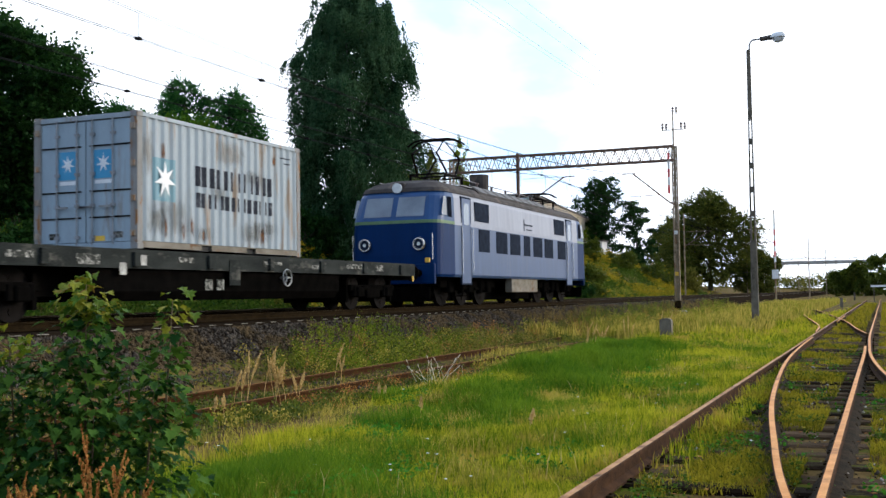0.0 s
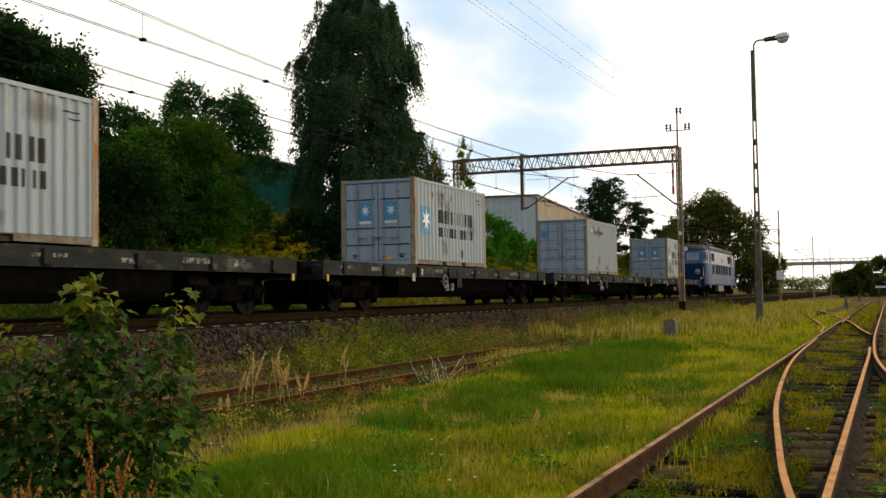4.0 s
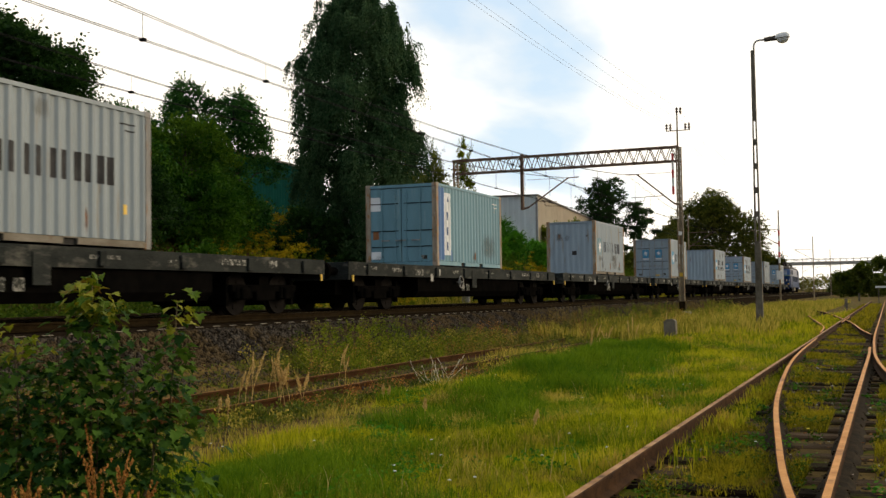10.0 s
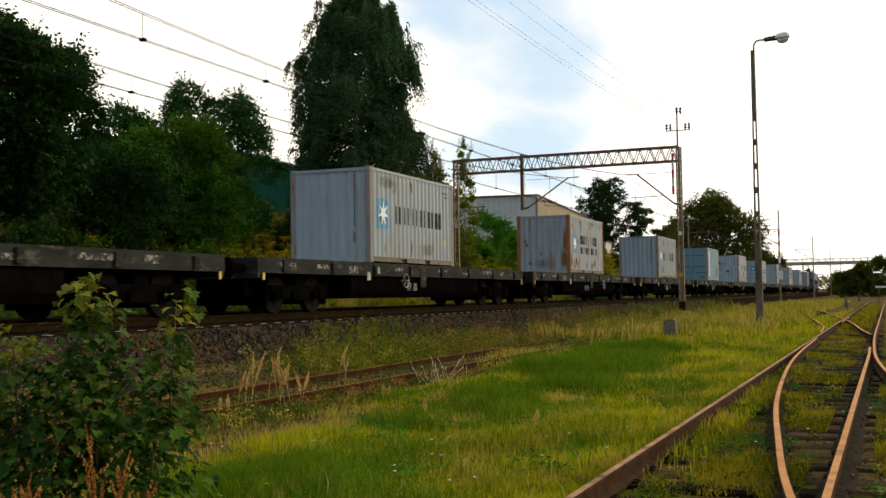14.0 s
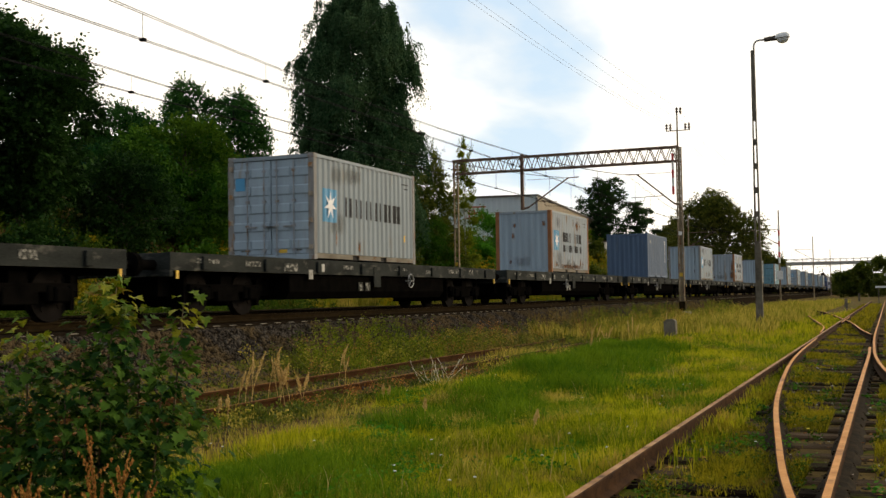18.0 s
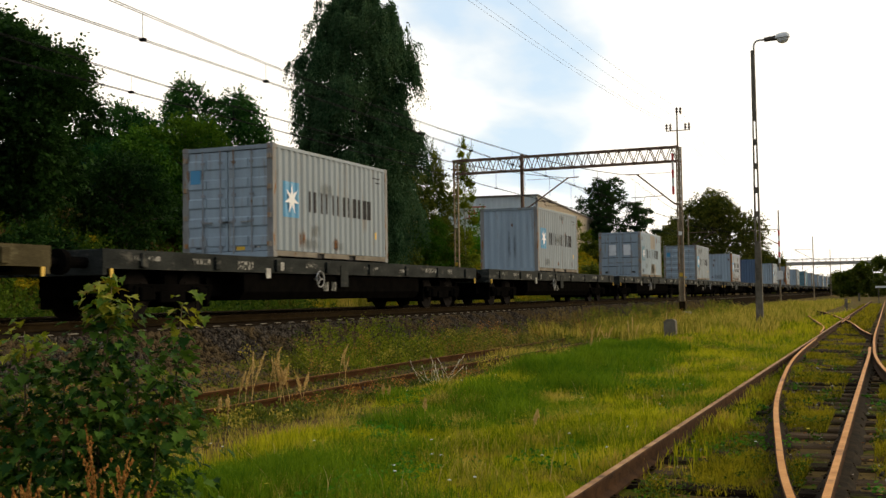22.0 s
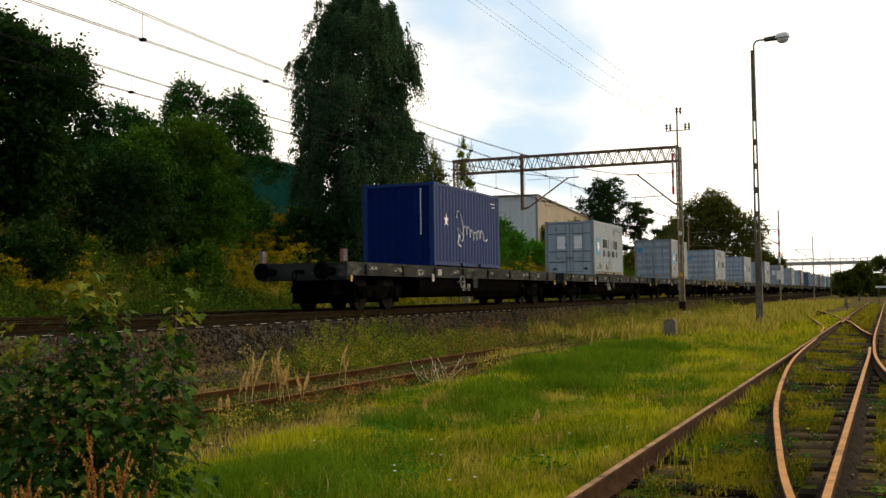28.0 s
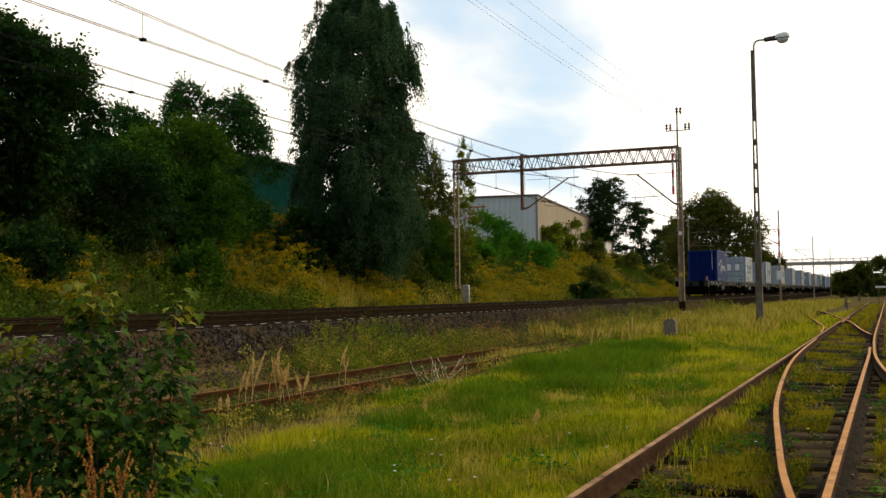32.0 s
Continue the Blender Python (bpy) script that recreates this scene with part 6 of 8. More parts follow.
def street_lamp():
    p = thing("yard_lamp", "tall slotted concrete yard lamp with a curved steel arm, unlit", "street lamp", (-4.34, 42.3, 0.08))
    bm = bmesh.new()
    for o in (-1, 1):
        v0 = [(o * 0.135, -0.11), (o * 0.06, -0.11), (o * 0.06, 0.11), (o * 0.135, 0.11)]
        a = [bm.verts.new((x, y, 0)) for x, y in v0]
        b = [bm.verts.new((x * 0.55, y * 0.6, 8.4)) for x, y in v0]
        for k in range(4):
            bm.faces.new((a[k], a[(k + 1) % 4], b[(k + 1) % 4], b[k]))
        bm.faces.new(b)
    post = part("post", bm, M["lamp_concrete"], p)
    bm = bmesh.new()
    z = 3.4
    box(bm, -0.09, 0.09, -0.1, 0.1, -0.3, 3.4)
    for z in np.arange(4.3, 8.4, 0.92):
        box(bm, -0.07, 0.07, -0.07, 0.07, z, z + 0.22)
    part("web", bm, M["lamp_concrete"], post)
    part("mast_tube", rod(bmesh.new(), (0, 0, 8.2), (0, 0, 10.70), 0.088, 0.076, n=10), M["lamp_concrete"], p)
    pts = [(0.045, 0, 10.6), (0.045, 0, 10.86), (0.075, 0, 10.97), (0.14, 0, 11.05), (0.25, 0, 11.07), (0.48, 0, 11.08)]
    bm = bmesh.new()
    for a, b in zip(pts, pts[1:]):
        rod(bm, a, b, 0.036, n=8)
    part("arm", bm, M["galv"], p)
    part("collar", rod(bmesh.new(), (0.44, 0, 11.07), (0.88, 0, 11.10), 0.085, 0.10, n=10), M["loco_roof"], p, "dark grey lamp collar")
    bm = bmesh.new()
    last = None
    for x, r in ((0.84, 0.10), (0.90, 0.16), (1.08, 0.19), (1.26, 0.18), (1.36, 0.10)):
        z = 11.06 + 0.05 * (x - 0.84)
        line = [bm.verts.new((x, r * math.cos(3.1416 * k / 8), z + 1.15 * r * math.sin(3.1416 * k / 8))) for k in range(9)]
        if last:
            for k in range(8):
                bm.faces.new((last[k], last[k + 1], line[k + 1], line[k]))
            bm.faces.new((last[8], last[0], line[0], line[8]))
        else:
            bm.faces.new(line[::-1])
        last = line
    bm.faces.new(last)
    head = part("lamp_head", bm, M["lamp_glass"], p, "grey metal lamp hood")
    bm = bmesh.new()
    last = None
    for x, r in ((0.90, 0.06), (0.98, 0.14), (1.12, 0.16), (1.26, 0.13), (1.33, 0.05)):
        line = [bm.verts.new((x, r * math.cos(3.1416 * k / 8), 11.065 - 1.25 * r * math.sin(3.1416 * k / 8))) for k in range(9)]
        if last:
            for k in range(8):
                bm.faces.new((last[k], last[k + 1], line[k + 1], line[k]))
        last = line
    part("bowl", bm, M["lamp_glass"], head, "milky glass lamp bowl", smooth=True)
    return p


street_lamp()


# ---------------------------------------------------------------- buildings and distance
def warehouse(name, label, x, y, wide, long_, z0, z1, turn, wall_a, wall_b, rib):
    """A clad hall; its near right corner stands at (x, y), the long side runs away from the camera."""
    h = thing(name, label, "warehouse", (x, y, z0))
    h.rotation_euler = (0, 0, radians(turn))
    top = z1 - z0

    def sheet(a, b, mat):
        bm = bmesh.new()
        a, b = Vector(a), Vector(b)
        d = (b - a).normalized()
        n = Vector((d.y, -d.x, 0))
        steps = int((b - a).length / rib)
        last = None
        for k in range(steps + 1):
            for o in (0.0, 0.7):
                p = a.lerp(b, min(1, (k + o) / steps)) + n * (0.05 if o else 0.0)
                pair = (bm.verts.new((p.x, p.y, -1.5)), bm.verts.new((p.x, p.y, top)))
                if last:
                    bm.faces.new((last[0], pair[0], pair[1], last[1]))
                last = pair
        bmesh.ops.solidify(bm, geom=bm.faces[:], thickness=0.06)
        return part("wall", bm, mat, h)
    front = sheet((-wide, 0, 0), (0, 0, 0), wall_a)
    side = sheet((0, 0, 0), (0, long_, 0), wall_b)
    sheet((0, long_, 0), (-wide, long_, 0), wall_a)
    sheet((-wide, long_, 0), (-wide, 0, 0), wall_b)
    bm = prism(bmesh.new(), [(0.18, top - 0.03), (-wide / 2, top + 0.02), (-wide - 0.18, top - 0.03), (-wide - 0.18, top - 0.2), (0.18, top - 0.2)], -0.18, long_ + 0.18)
    part("roof", bm, M["roof_dark"], h)
    part("corner_trim", box(bmesh.new(), -0.1, 0.13, -0.13, 0.1, -1.5, top - 0.36), M["galv"] if wall_a is M["pale_clad"] else M["green_clad"], h)
    return h, front


_, front = warehouse("warehouse", "pale blue-grey clad hall with cream side and red sign", -34.0, 110.0, 11.0, 60.0, 6.4, 12.35, 6.0, M["pale_clad"], M["cream_clad"], 0.6)
bm = bmesh.new()
for x0, x1, z0, z1 in ((-8.0, -5.6, 4.72, 4.86), (-8.0, -5.6, 3.55, 3.66), (-7.5, -7.4, 3.66, 4.72), (-6.9, -6.8, 3.66, 4.5), (-6.1, -6.0, 3.0, 4.5), (-7.5, -6.0, 4.1, 4.22)):
    box(bm, x0, x1, -0.14, -0.1, z0, z1)
part("sign", bm, M["sign_red"], front, "red sign of plain bars")
warehouse("warehouse", "dark teal green clad hall half hidden by trees", -46.0, 62.0, 40.0, 26.0, 6.0, 13.3, 4.0, M["green_clad"], M["green_clad"], 0.5)

shed = thing("shed", "small white-walled shed among bushes on the bank", "shed", (-36.0, 143.0, 6.85))
part("wall", box(bmesh.new(), -1.6, 1.5, 0, 3, -1.5, 1.7), M["white_paint"], shed)
part("roof", box(bmesh.new(), -1.8, 1.7, -0.25, 3.2, 1.7, 1.88), M["roof_dark"], shed)


def bridge():
    b = thing("road_bridge", "distant concrete road bridge over the tracks", "bridge", (0, 352, 0))
    part("deck", box(bmesh.new(), -90, 60, -4, 4, 9.6, 10.5), M["concrete"], b)
    for s in (-4, 4):
        bm = bmesh.new()
        box(bm, -90, 60, s - 0.06, s + 0.06, 11.3, 11.4)
        for k in range(76):
            box(bm, -90 + 2 * k, -89.9 + 2 * k, s - 0.05, s + 0.05, 10.5, 11.3)
        part("railing", bm, M["galv"], b)
    for x in (-34, 6):
        part("pier", box(bmesh.new(), x - 1, x + 1, -3.5, 3.5, -1, 9.6), M["concrete"], b)
    for x, w in ((-90, 40), (30, 40)):
        bm = prism(bmesh.new(), [(x, -1), (x + w, -1), (x + w - 14, 9.5), (x, 9.5)] if x < 0 else [(x, -1), (x + w, -1), (x + w, 9.5), (x + 14, 9.5)], -6, 6)
        part("abutment", bm, M["soil"], b)


bridge()


def side_mast(x, y, s, board=False):
    m = thing("catenary_mast", "distant grey steel mast with a cantilever", "mast", (x, y, 0.6), group="distant masts")
    part("post", rod(bmesh.new(), (0, 0, -0.6), (0, 0, 10.2), 0.10, 0.07, n=6), M["mast_grey"], m)
    bm = rod(bmesh.new(), (0, 0, 6.3), (s * 2.9, 0, 8.0), 0.045, n=5)
    rod(bm, (s * 0.2, 0, 6.5), (s * 3.1, 0, 6.35), 0.03, n=5)
    rod(bm, (0, 0, 8.0), (s * 3.2, 0, 8.05), 0.03, n=5)
    part("cantilever", bm, M["steel_rust"], m)
    if board:
        for j in range(7):
            part("warning_band", rod(bmesh.new(), (0, 0, 4.2 + 0.62 * j), (0, 0, 4.82 + 0.62 * j), 0.115, n=8), M["sign_red"] if j % 2 else M["white_paint"], m)
        part("board", box(bmesh.new(), -0.35, 0.35, -0.2, -0.17, 2.3, 3.3), M["white_paint"], m)


for k, y in enumerate((128.0, 193.0, 258.0, 323.0)):
    side_mast(-10.8, y, -1, k == 0)
    side_mast(-21.0, y, 1)


def marker(name, label, x, y, z, w, d, h, mat=M["lamp_concrete"]):
    bm = bmesh.new()
    box(bm, -w / 2, w / 2, -d / 2, d / 2, -0.2, h - w * 0.2)
    prism(bm, [(-w / 2, h - w * 0.2), (w / 2, h - w * 0.2), (w * 0.4, h - 0.03), (w * 0.2, h), (-w * 0.2, h), (-w * 0.4, h - 0.03)], -d / 2, d / 2)
    t = thing(name, label, "marker stone", (x, y, z))
    return part("stone", bm, mat, t)


marker("marker_stone", "weathered grey concrete marker stone in the grass", -5.55, 30.4, 0.16, 0.33, 0.25, 0.66)
marker("kilometre_stone", "pale concrete kilometre stone beside the mast", -23.75, 61.8, 1.30, 0.45, 0.25, 0.95, M["concrete"])
marker("marker_stone", "small grey marker post in the yard grass", -2.75, 92.0, 0.10, 0.24, 0.2, 0.8)
marker("marker_stone", "thin grey marker post in the yard grass", -2.87, 150.0, 0.10, 0.22, 0.2, 1.1)
bar = thing("barrier", "white painted barrier across the far yard track", "barrier", (0.6, 120.0, 0.1))
part("plank", box(bmesh.new(), -1.3, 2.0, -0.06, 0.06, 1.66, 1.86), M["white_paint"], bar)
for x in (-1.0, 1.6):
    part("post", box(bmesh.new(), x - 0.05, x + 0.05, -0.05, 0.05, -0.3, 1.66), M["lamp_concrete"], bar)


# ---------------------------------------------------------------- plants
def sprays(base, way, length, per, size, rng, droop=0.25, hang=0.0, ragged=0.30):
    """Leafy twigs: leaves alternate along each twig and lie roughly in one plane; returns corners and triangles."""
    n = len(base)
    way = way / np.linalg.norm(way, axis=1, keepdims=True)
    up = np.array([0, 0, 1.0]) + rng.normal(0, 0.45, (n, 3))
    side = np.cross(way, up)
    side /= np.linalg.norm(side, axis=1, keepdims=True)
    normal = np.cross(side, way)
    u = np.broadcast_to(np.linspace(0.08, 1.0, per), (n, per)) + rng.normal(0, 0.03, (n, per))
    flip = np.where(np.arange(per) % 2 == 0, 1.0, -1.0)[None, :, None]
    length = np.asarray(length)[:, None, None]
    down = np.array([0, 0, -1.0])
    c = base[:, None, :] + way[:, None, :] * (length * u[:, :, None] * (1 - hang)) + down * (length * (u[:, :, None] ** 2) * (droop + hang))
    c = c + side[:, None, :] * flip * size * 0.45 + rng.normal(0, size * 0.22, (n, per, 3))
    axis = way[:, None, :] * (0.55 * (1 - hang)) + side[:, None, :] * flip * 0.8 * (1 - 0.6 * hang) + down * (0.25 + 1.3 * hang) + rng.normal(0, ragged, (n, per, 3))
    axis /= np.linalg.norm(axis, axis=2, keepdims=True)
    wide = np.cross(axis, normal[:, None, :] + rng.normal(0, ragged, (n, per, 3)))
    wide /= np.linalg.norm(wide, axis=2, keepdims=True) + 1e-9
    s = size * rng.uniform(0.6, 1.25, (n, per, 1)) * (1.1 - 0.35 * u[:, :, None])
    v = np.stack([c - axis * s * 0.5, c + wide * s * 0.30, c + axis * s * 0.5, c - wide * s * 0.30], axis=2).reshape(-1, 3)
    k = np.arange(n * per)[:, None] * 4
    return v, np.concatenate([k + [0, 1, 2], k + [0, 2, 3]], axis=1).reshape(-1, 3)


def tree(name, label, x, y, height, crown, mat, bark, seed, clumps=220, per=150, size=0.17, base=0.25, shape="round", droop=0.0, trunk=0.22):
    """Trunk, limbs and a crown of leafy twigs round the limbs' ends. crown: half width; base: where the crown begins, as a share of the height."""
    rng = np.random.default_rng(seed)
    z0 = float(ground_z(x, y)) - 0.1
    t = thing(name, label, "tree", (x, y, z0))
    zc0, h = height * base, height * (1 - base)
    flat = 0.34 if shape == "pine" else 0.78
    count = max(6, clumps // {"pine": 6, "weeping": 10}.get(shape, 20))
    lobes = []
    for i in range(count):
        k = (i + 0.5) / count
        a = 2.39996 * i + rng.normal(0, 0.35)
        w = {"round": math.sqrt(max(0.0, 1 - (1.9 * k - 0.9) ** 2)) * 0.9 + 0.1, "cone": 1.1 - 0.9 * k, "pine": 0.55 + 0.45 * math.sin(k * 2.7 + 0.3), "dome": math.sqrt(max(0.0, 1 - k ** 3)) * 0.92 + 0.08, "plume": (1 - k) ** 0.55 + 0.04,
             "weeping": float(np.interp(k, (0, 0.2, 0.62, 0.72, 0.83, 0.91, 1.0), (0.86, 1.0, 1.0, 0.93, 0.70, 0.44, 0.08)))}[shape]
        r = crown * rng.uniform(0.24, 0.42) * {"pine": 0.85, "weeping": 0.74, "dome": 1.15, "plume": 0.35 + 0.75 * (1 - k)}.get(shape, 1.0)
        out = max(0.06 * crown, crown * w - r * 0.75) * rng.uniform(0.55, 1.12) ** (0.5 if i % 3 else 1.5)
        lobes.append((np.array([math.cos(a) * out, math.sin(a) * out, zc0 + r * flat * 0.6 + k * (h - r * flat * 1.5)]), r))
    bm = bmesh.new()
    lean = rng.uniform(-0.03, 0.03, 2) * height
    line = [Vector((lean[0] * k * k, lean[1] * k * k, height * 0.9 * k)) for k in np.linspace(0, 1, 7)]
    for k, (a, b) in enumerate(zip(line, line[1:])):
        rod(bm, a, b, trunk * (1 - k / 6.5), trunk * (1 - (k + 1) / 6.5), n=9, caps=False)
    part("trunk", bm, bark, t)
    for p, r in lobes[:: max(1, len(lobes) // 22)]:
        k = min(0.88, max(0.08, (p[2] - 0.14 * height) / (height * 0.95)))
        a = Vector((lean[0] * k * k, lean[1] * k * k, height * 0.9 * k))
        m = a.lerp(Vector(p), 0.55) + Vector((0, 0, 0.05 * height))
        bm = rod(bmesh.new(), a, m, trunk * 0.35 * (1 - k * 0.6), trunk * 0.17, n=6, caps=False)
        rod(bm, m, Vector(p), trunk * 0.17, 0.012, n=5, caps=False)
        part("limb", bm, bark, t)
    total = clumps * per
    sets = []
    heart = np.array([0, 0, zc0 + h * 0.45])
    for p, r in lobes:
        if shape == "weeping":
            n = int(total * 1.5 / count / 13)
            q = rng.normal(0, 1, (n, 3))
            q /= np.linalg.norm(q, axis=1, keepdims=True)
            # tassels: several strands start close together
            knots = p + q[: max(3, n // 9)] * r * rng.uniform(0.5, 1.15, (max(3, n // 9), 1))
            start = knots[rng.integers(0, len(knots), n)] + rng.normal(0, 0.10, (n, 3))
            away = (start - [0, 0, 1]) * [1, 1, 0]
            away = away / (np.linalg.norm(away, axis=1, keepdims=True) + 1e-6) + rng.normal(0, 0.35, (n, 3)) + [0, 0, 0.25]
            sets.append(sprays(start, away, rng.uniform(0.6, 2.3, n) * droop, 13, size, rng, 0.1, 0.72, 0.25))
            continue
        n = max(8, int(total * 0.80 / count / 14 * (r / crown / 0.34) ** 2))
        q = rng.normal(0, 1, (n, 3))
        q[:, 2] += 0.25
        q /= np.linalg.norm(q, axis=1, keepdims=True)
        start = p + q * [r, r, r * flat] * rng.uniform(0.45, 0.95, (n, 1))
        way = q * [1, 1, 0.6] + 0.5 * (start - heart) / crown + [0, 0, {"pine": 0.05, "plume": 0.9}.get(shape, 0.25)] + rng.normal(0, 0.3, (n, 3))
        reach = rng.uniform(0.25, 0.6, n) * (0.35 + 0.5 * r) * np.where(rng.uniform(0, 1, n) < 0.2, 2.1, 1.0)
        sets.append(sprays(start, way, reach, 14, size, rng))
    # leaders that stand out of the outline
    if shape in ("round", "cone", "dome", "plume"):
        lead = [(p, r) for i, (p, r) in enumerate(lobes) if i >= count * 0.4]
        p = np.repeat(np.array([q for q, _ in lead]), 5, axis=0)
        r = np.repeat(np.array([q for _, q in lead]), 5)
        away = (p - heart) / crown * [1, 1, 0.5] + rng.normal(0, 0.35, p.shape) + [0, 0, 0.9]
        away /= np.linalg.norm(away, axis=1, keepdims=True)
        sets.append(sprays(p + away * (r * 0.65)[:, None], away, rng.uniform(0.5, 1.25, len(r)) * (0.07 * height + 0.4), 20, size * 1.05, rng, 0.05, ragged=0.4))
    # a leafy heart, so that the sky shows only near the outline
    n = {"weeping": clumps, "plume": clumps // 3}.get(shape, clumps // 2)
    k = rng.uniform(0.02, 0.93, n)
    a = rng.uniform(0, 6.2832, n)
    full = np.interp(k, (0, 0.2, 0.62, 0.72, 0.83, 0.91, 1.0), (0.86, 1.0, 1.0, 0.93, 0.70, 0.44, 0.08)) if shape == "weeping" else np.sqrt(np.clip(1 - (1.9 * k - 0.9) ** 2, 0, 1))
    out = crown * full * np.sqrt(rng.uniform(0, 1, n)) * {"weeping": 0.76, "pine": 0.45, "plume": 0.42}.get(shape, 0.74)
    core = np.stack([np.cos(a) * out, np.sin(a) * out, zc0 + k * h * 0.94], 1)
    sets.append(leaves(core, (0.25, 0.25, 0.25), max(10, int(per / (2.2 if shape == "weeping" else 4))), size * 1.25, rng, droop=1.0 if shape == "weeping" else 0.0))
    tagged(part("crown", soup("crown", *gather(*sets), mat), None, t), kind="stuff")
    return t


LD, LM, LO, LB_, LFAR, BARK = M["leaf_dark"], M["leaf_mid"], M["leaf_olive"], M["leaf_birch"], M["leaf_far"], M["bark"]
LGR, LBR = M["leaf_green"], M["leaf_bright"]
tree("oak_tree", "dark green broad-leaved tree on the bank", -29.3, 30.6, 7.9, 2.9, LD, BARK, 1, 430, 170, 0.19, 0.10)
tree("oak_tree", "dark green broad-leaved tree at the bank's edge", -32.0, 25.0, 5.8, 4.2, LD, BARK, 2, 380, 190, 0.20, 0.16)
tree("maple_tree", "green broad-leaved tree with upright twigs", -34.4, 48.4, 6.7, 2.5, LGR, BARK, 3, 220, 95, 0.17, 0.12)
tree("maple_tree", "green broad-leaved tree with a pointed top", -33.6, 51.8, 6.8, 2.6, LGR, BARK, 4, 210, 95, 0.17, 0.22, "cone")
tree("maple_tree", "green broad-leaved tree behind the others", -36.6, 46.0, 5.2, 2.6, LGR, BARK, 17, 170, 130, 0.17, 0.10)
tree("maple_tree", "yellowish green young tree between darker ones", -31.4, 43.6, 5.2, 2.6, M["leaf_lime"], BARK, 12, 200, 120, 0.16, 0.10)
tree("maple_tree", "bright green young broad-leaved tree", -31.0, 40.0, 4.3, 2.2, LM, BARK, 5, 160, 120, 0.16, 0.15)
tree("hazel_bush", "dark green tall bush below the trees", -28.6, 35.4, 4.4, 2.6, LD, BARK, 6, 200, 120, 0.16, 0.1)
tree("hazel_bush", "dense green bush on the bank", -28.8, 41.2, 3.8, 2.4, LM, BARK, 7, 180, 120, 0.15, 0.05)
tree("hazel_bush", "dark leafy bush in front of the green hall", -30.0, 46.6, 2.3, 2.0, LGR, BARK, 8, 170, 120, 0.15, 0.0)
tree("hazel_bush", "green bush with light tips on the bank", -29.4, 44.2, 3.4, 1.9, LM, BARK, 18, 150, 120, 0.15, 0.05)
tree("weeping_birch", "tall weeping birch with hanging dark foliage", -26.25, 52.3, 17.3, 3.55, LB_, M["birch_bark"], 9, 720, 190, 0.14, 0.075, "weeping", 1.0, 0.24)
# Dark bushes added to stand in for the deep shade under the birch.
tree("hazel_bush", "dark bush under the weeping birch", -26.6, 50.4, 3.0, 1.8, LD, BARK, 13, 150, 120, 0.15, 0.0)
tree("hazel_bush", "dark dense bush at the foot of the birch", -27.3, 48.6, 3.2, 1.8, LD, BARK, 15, 160, 120, 0.15, 0.1)
tree("hazel_bush", "dark bush with upright shoots below the birch", -26.6, 53.4, 4.2, 2.1, LD, BARK, 16, 190, 120, 0.15, 0.05)
tree("hazel_bush", "dark tall bush beside the weeping birch", -27.2, 55.4, 4.4, 2.0, LD, BARK, 14, 180, 120, 0.15, 0.05)
tree("young_birch", "slender young birch behind the mast", -26.35, 68.5, 10.2, 1.25, M["leaf_stem"], M["birch_bark"], 10, 380, 85, 0.13, 0.03, "plume", 0.0, 0.07)
tree("young_birch", "thin-leaved young birch on the bank", -27.3, 65.6, 8.6, 2.4, LO, M["birch_bark"], 11, 520, 110, 0.14, 0.02, "plume", 0.0, 0.08)
tree("young_birch", "feathery young birch beside the weeping birch", -28.0, 63.0, 9.6, 2.2, LO, M["birch_bark"], 19, 520, 110, 0.14, 0.02, "plume", 0.0, 0.08)
tree("hazel_bush", "dark olive bush below the young birches", -26.9, 63.4, 4.0, 2.3, LM, BARK, 45, 190, 120, 0.15, 0.0)
for k, (x, y, h, r, m_) in enumerate(((-28.6, 78.0, 1.6, 1.7, LBR), (-29.9, 83.0, 4.0, 2.6, LBR), (-29.5, 87.0, 3.5, 2.5, LBR), (-29.0, 94.0, 2.8, 2.2, LBR), (-32.5, 118.0, 4.4, 2.0, M["leaf_stem"]), (-33.2, 113.0, 3.2, 1.6, M["leaf_stem"]), (-31.4, 124.0, 2.6, 2.0, LO),
                                       (-26.5, 104.0, 2.0, 2.2, LO), (-22.9, 87.0, 1.9, 1.15, LD), (-23.2, 92.5, 1.6, 1.3, LO), (-29.5, 133.0, 2.4, 2.4, LO), (-27.0, 142.0, 3.0, 2.6, LO), (-24.5, 150.0, 3.6, 2.6, LFAR),
                                       (-26.2, 58.6, 2.2, 1.5, LO), (-29.8, 43.2, 2.2, 1.5, LM), (-26.0, 37.0, 2.0, 1.5, LM), (-26.0, 28.0, 2.0, 1.6, LD), (-26.5, 22.5, 2.2, 1.7, LD))):
    tree("bush", "leafy green bush on the railway bank", x, y, h, r, m_, BARK, 20 + k, 170 if m_ is LBR else 90, 110, 0.15 + (0.06 if y > 100 else 0), 0.0, trunk=0.06)
tree("pine_tree", "dark spreading pine beyond the hall", -36.6, 150.0, 11.4, 4.5, LD, BARK, 40, 210, 170, 0.32, 0.10, "pine")
tree("pine_tree", "smaller dark pine with layered limbs", -31.2, 150.0, 9.8, 2.8, LD, BARK, 41, 100, 150, 0.30, 0.10, "pine")
tree("oak_tree", "broad sunlit oak beside the far line", -26.9, 190.0, 17.2, 9.4, M["leaf_oak"], BARK, 42, 420, 120, 0.40, 0.06, "dome", trunk=0.5)
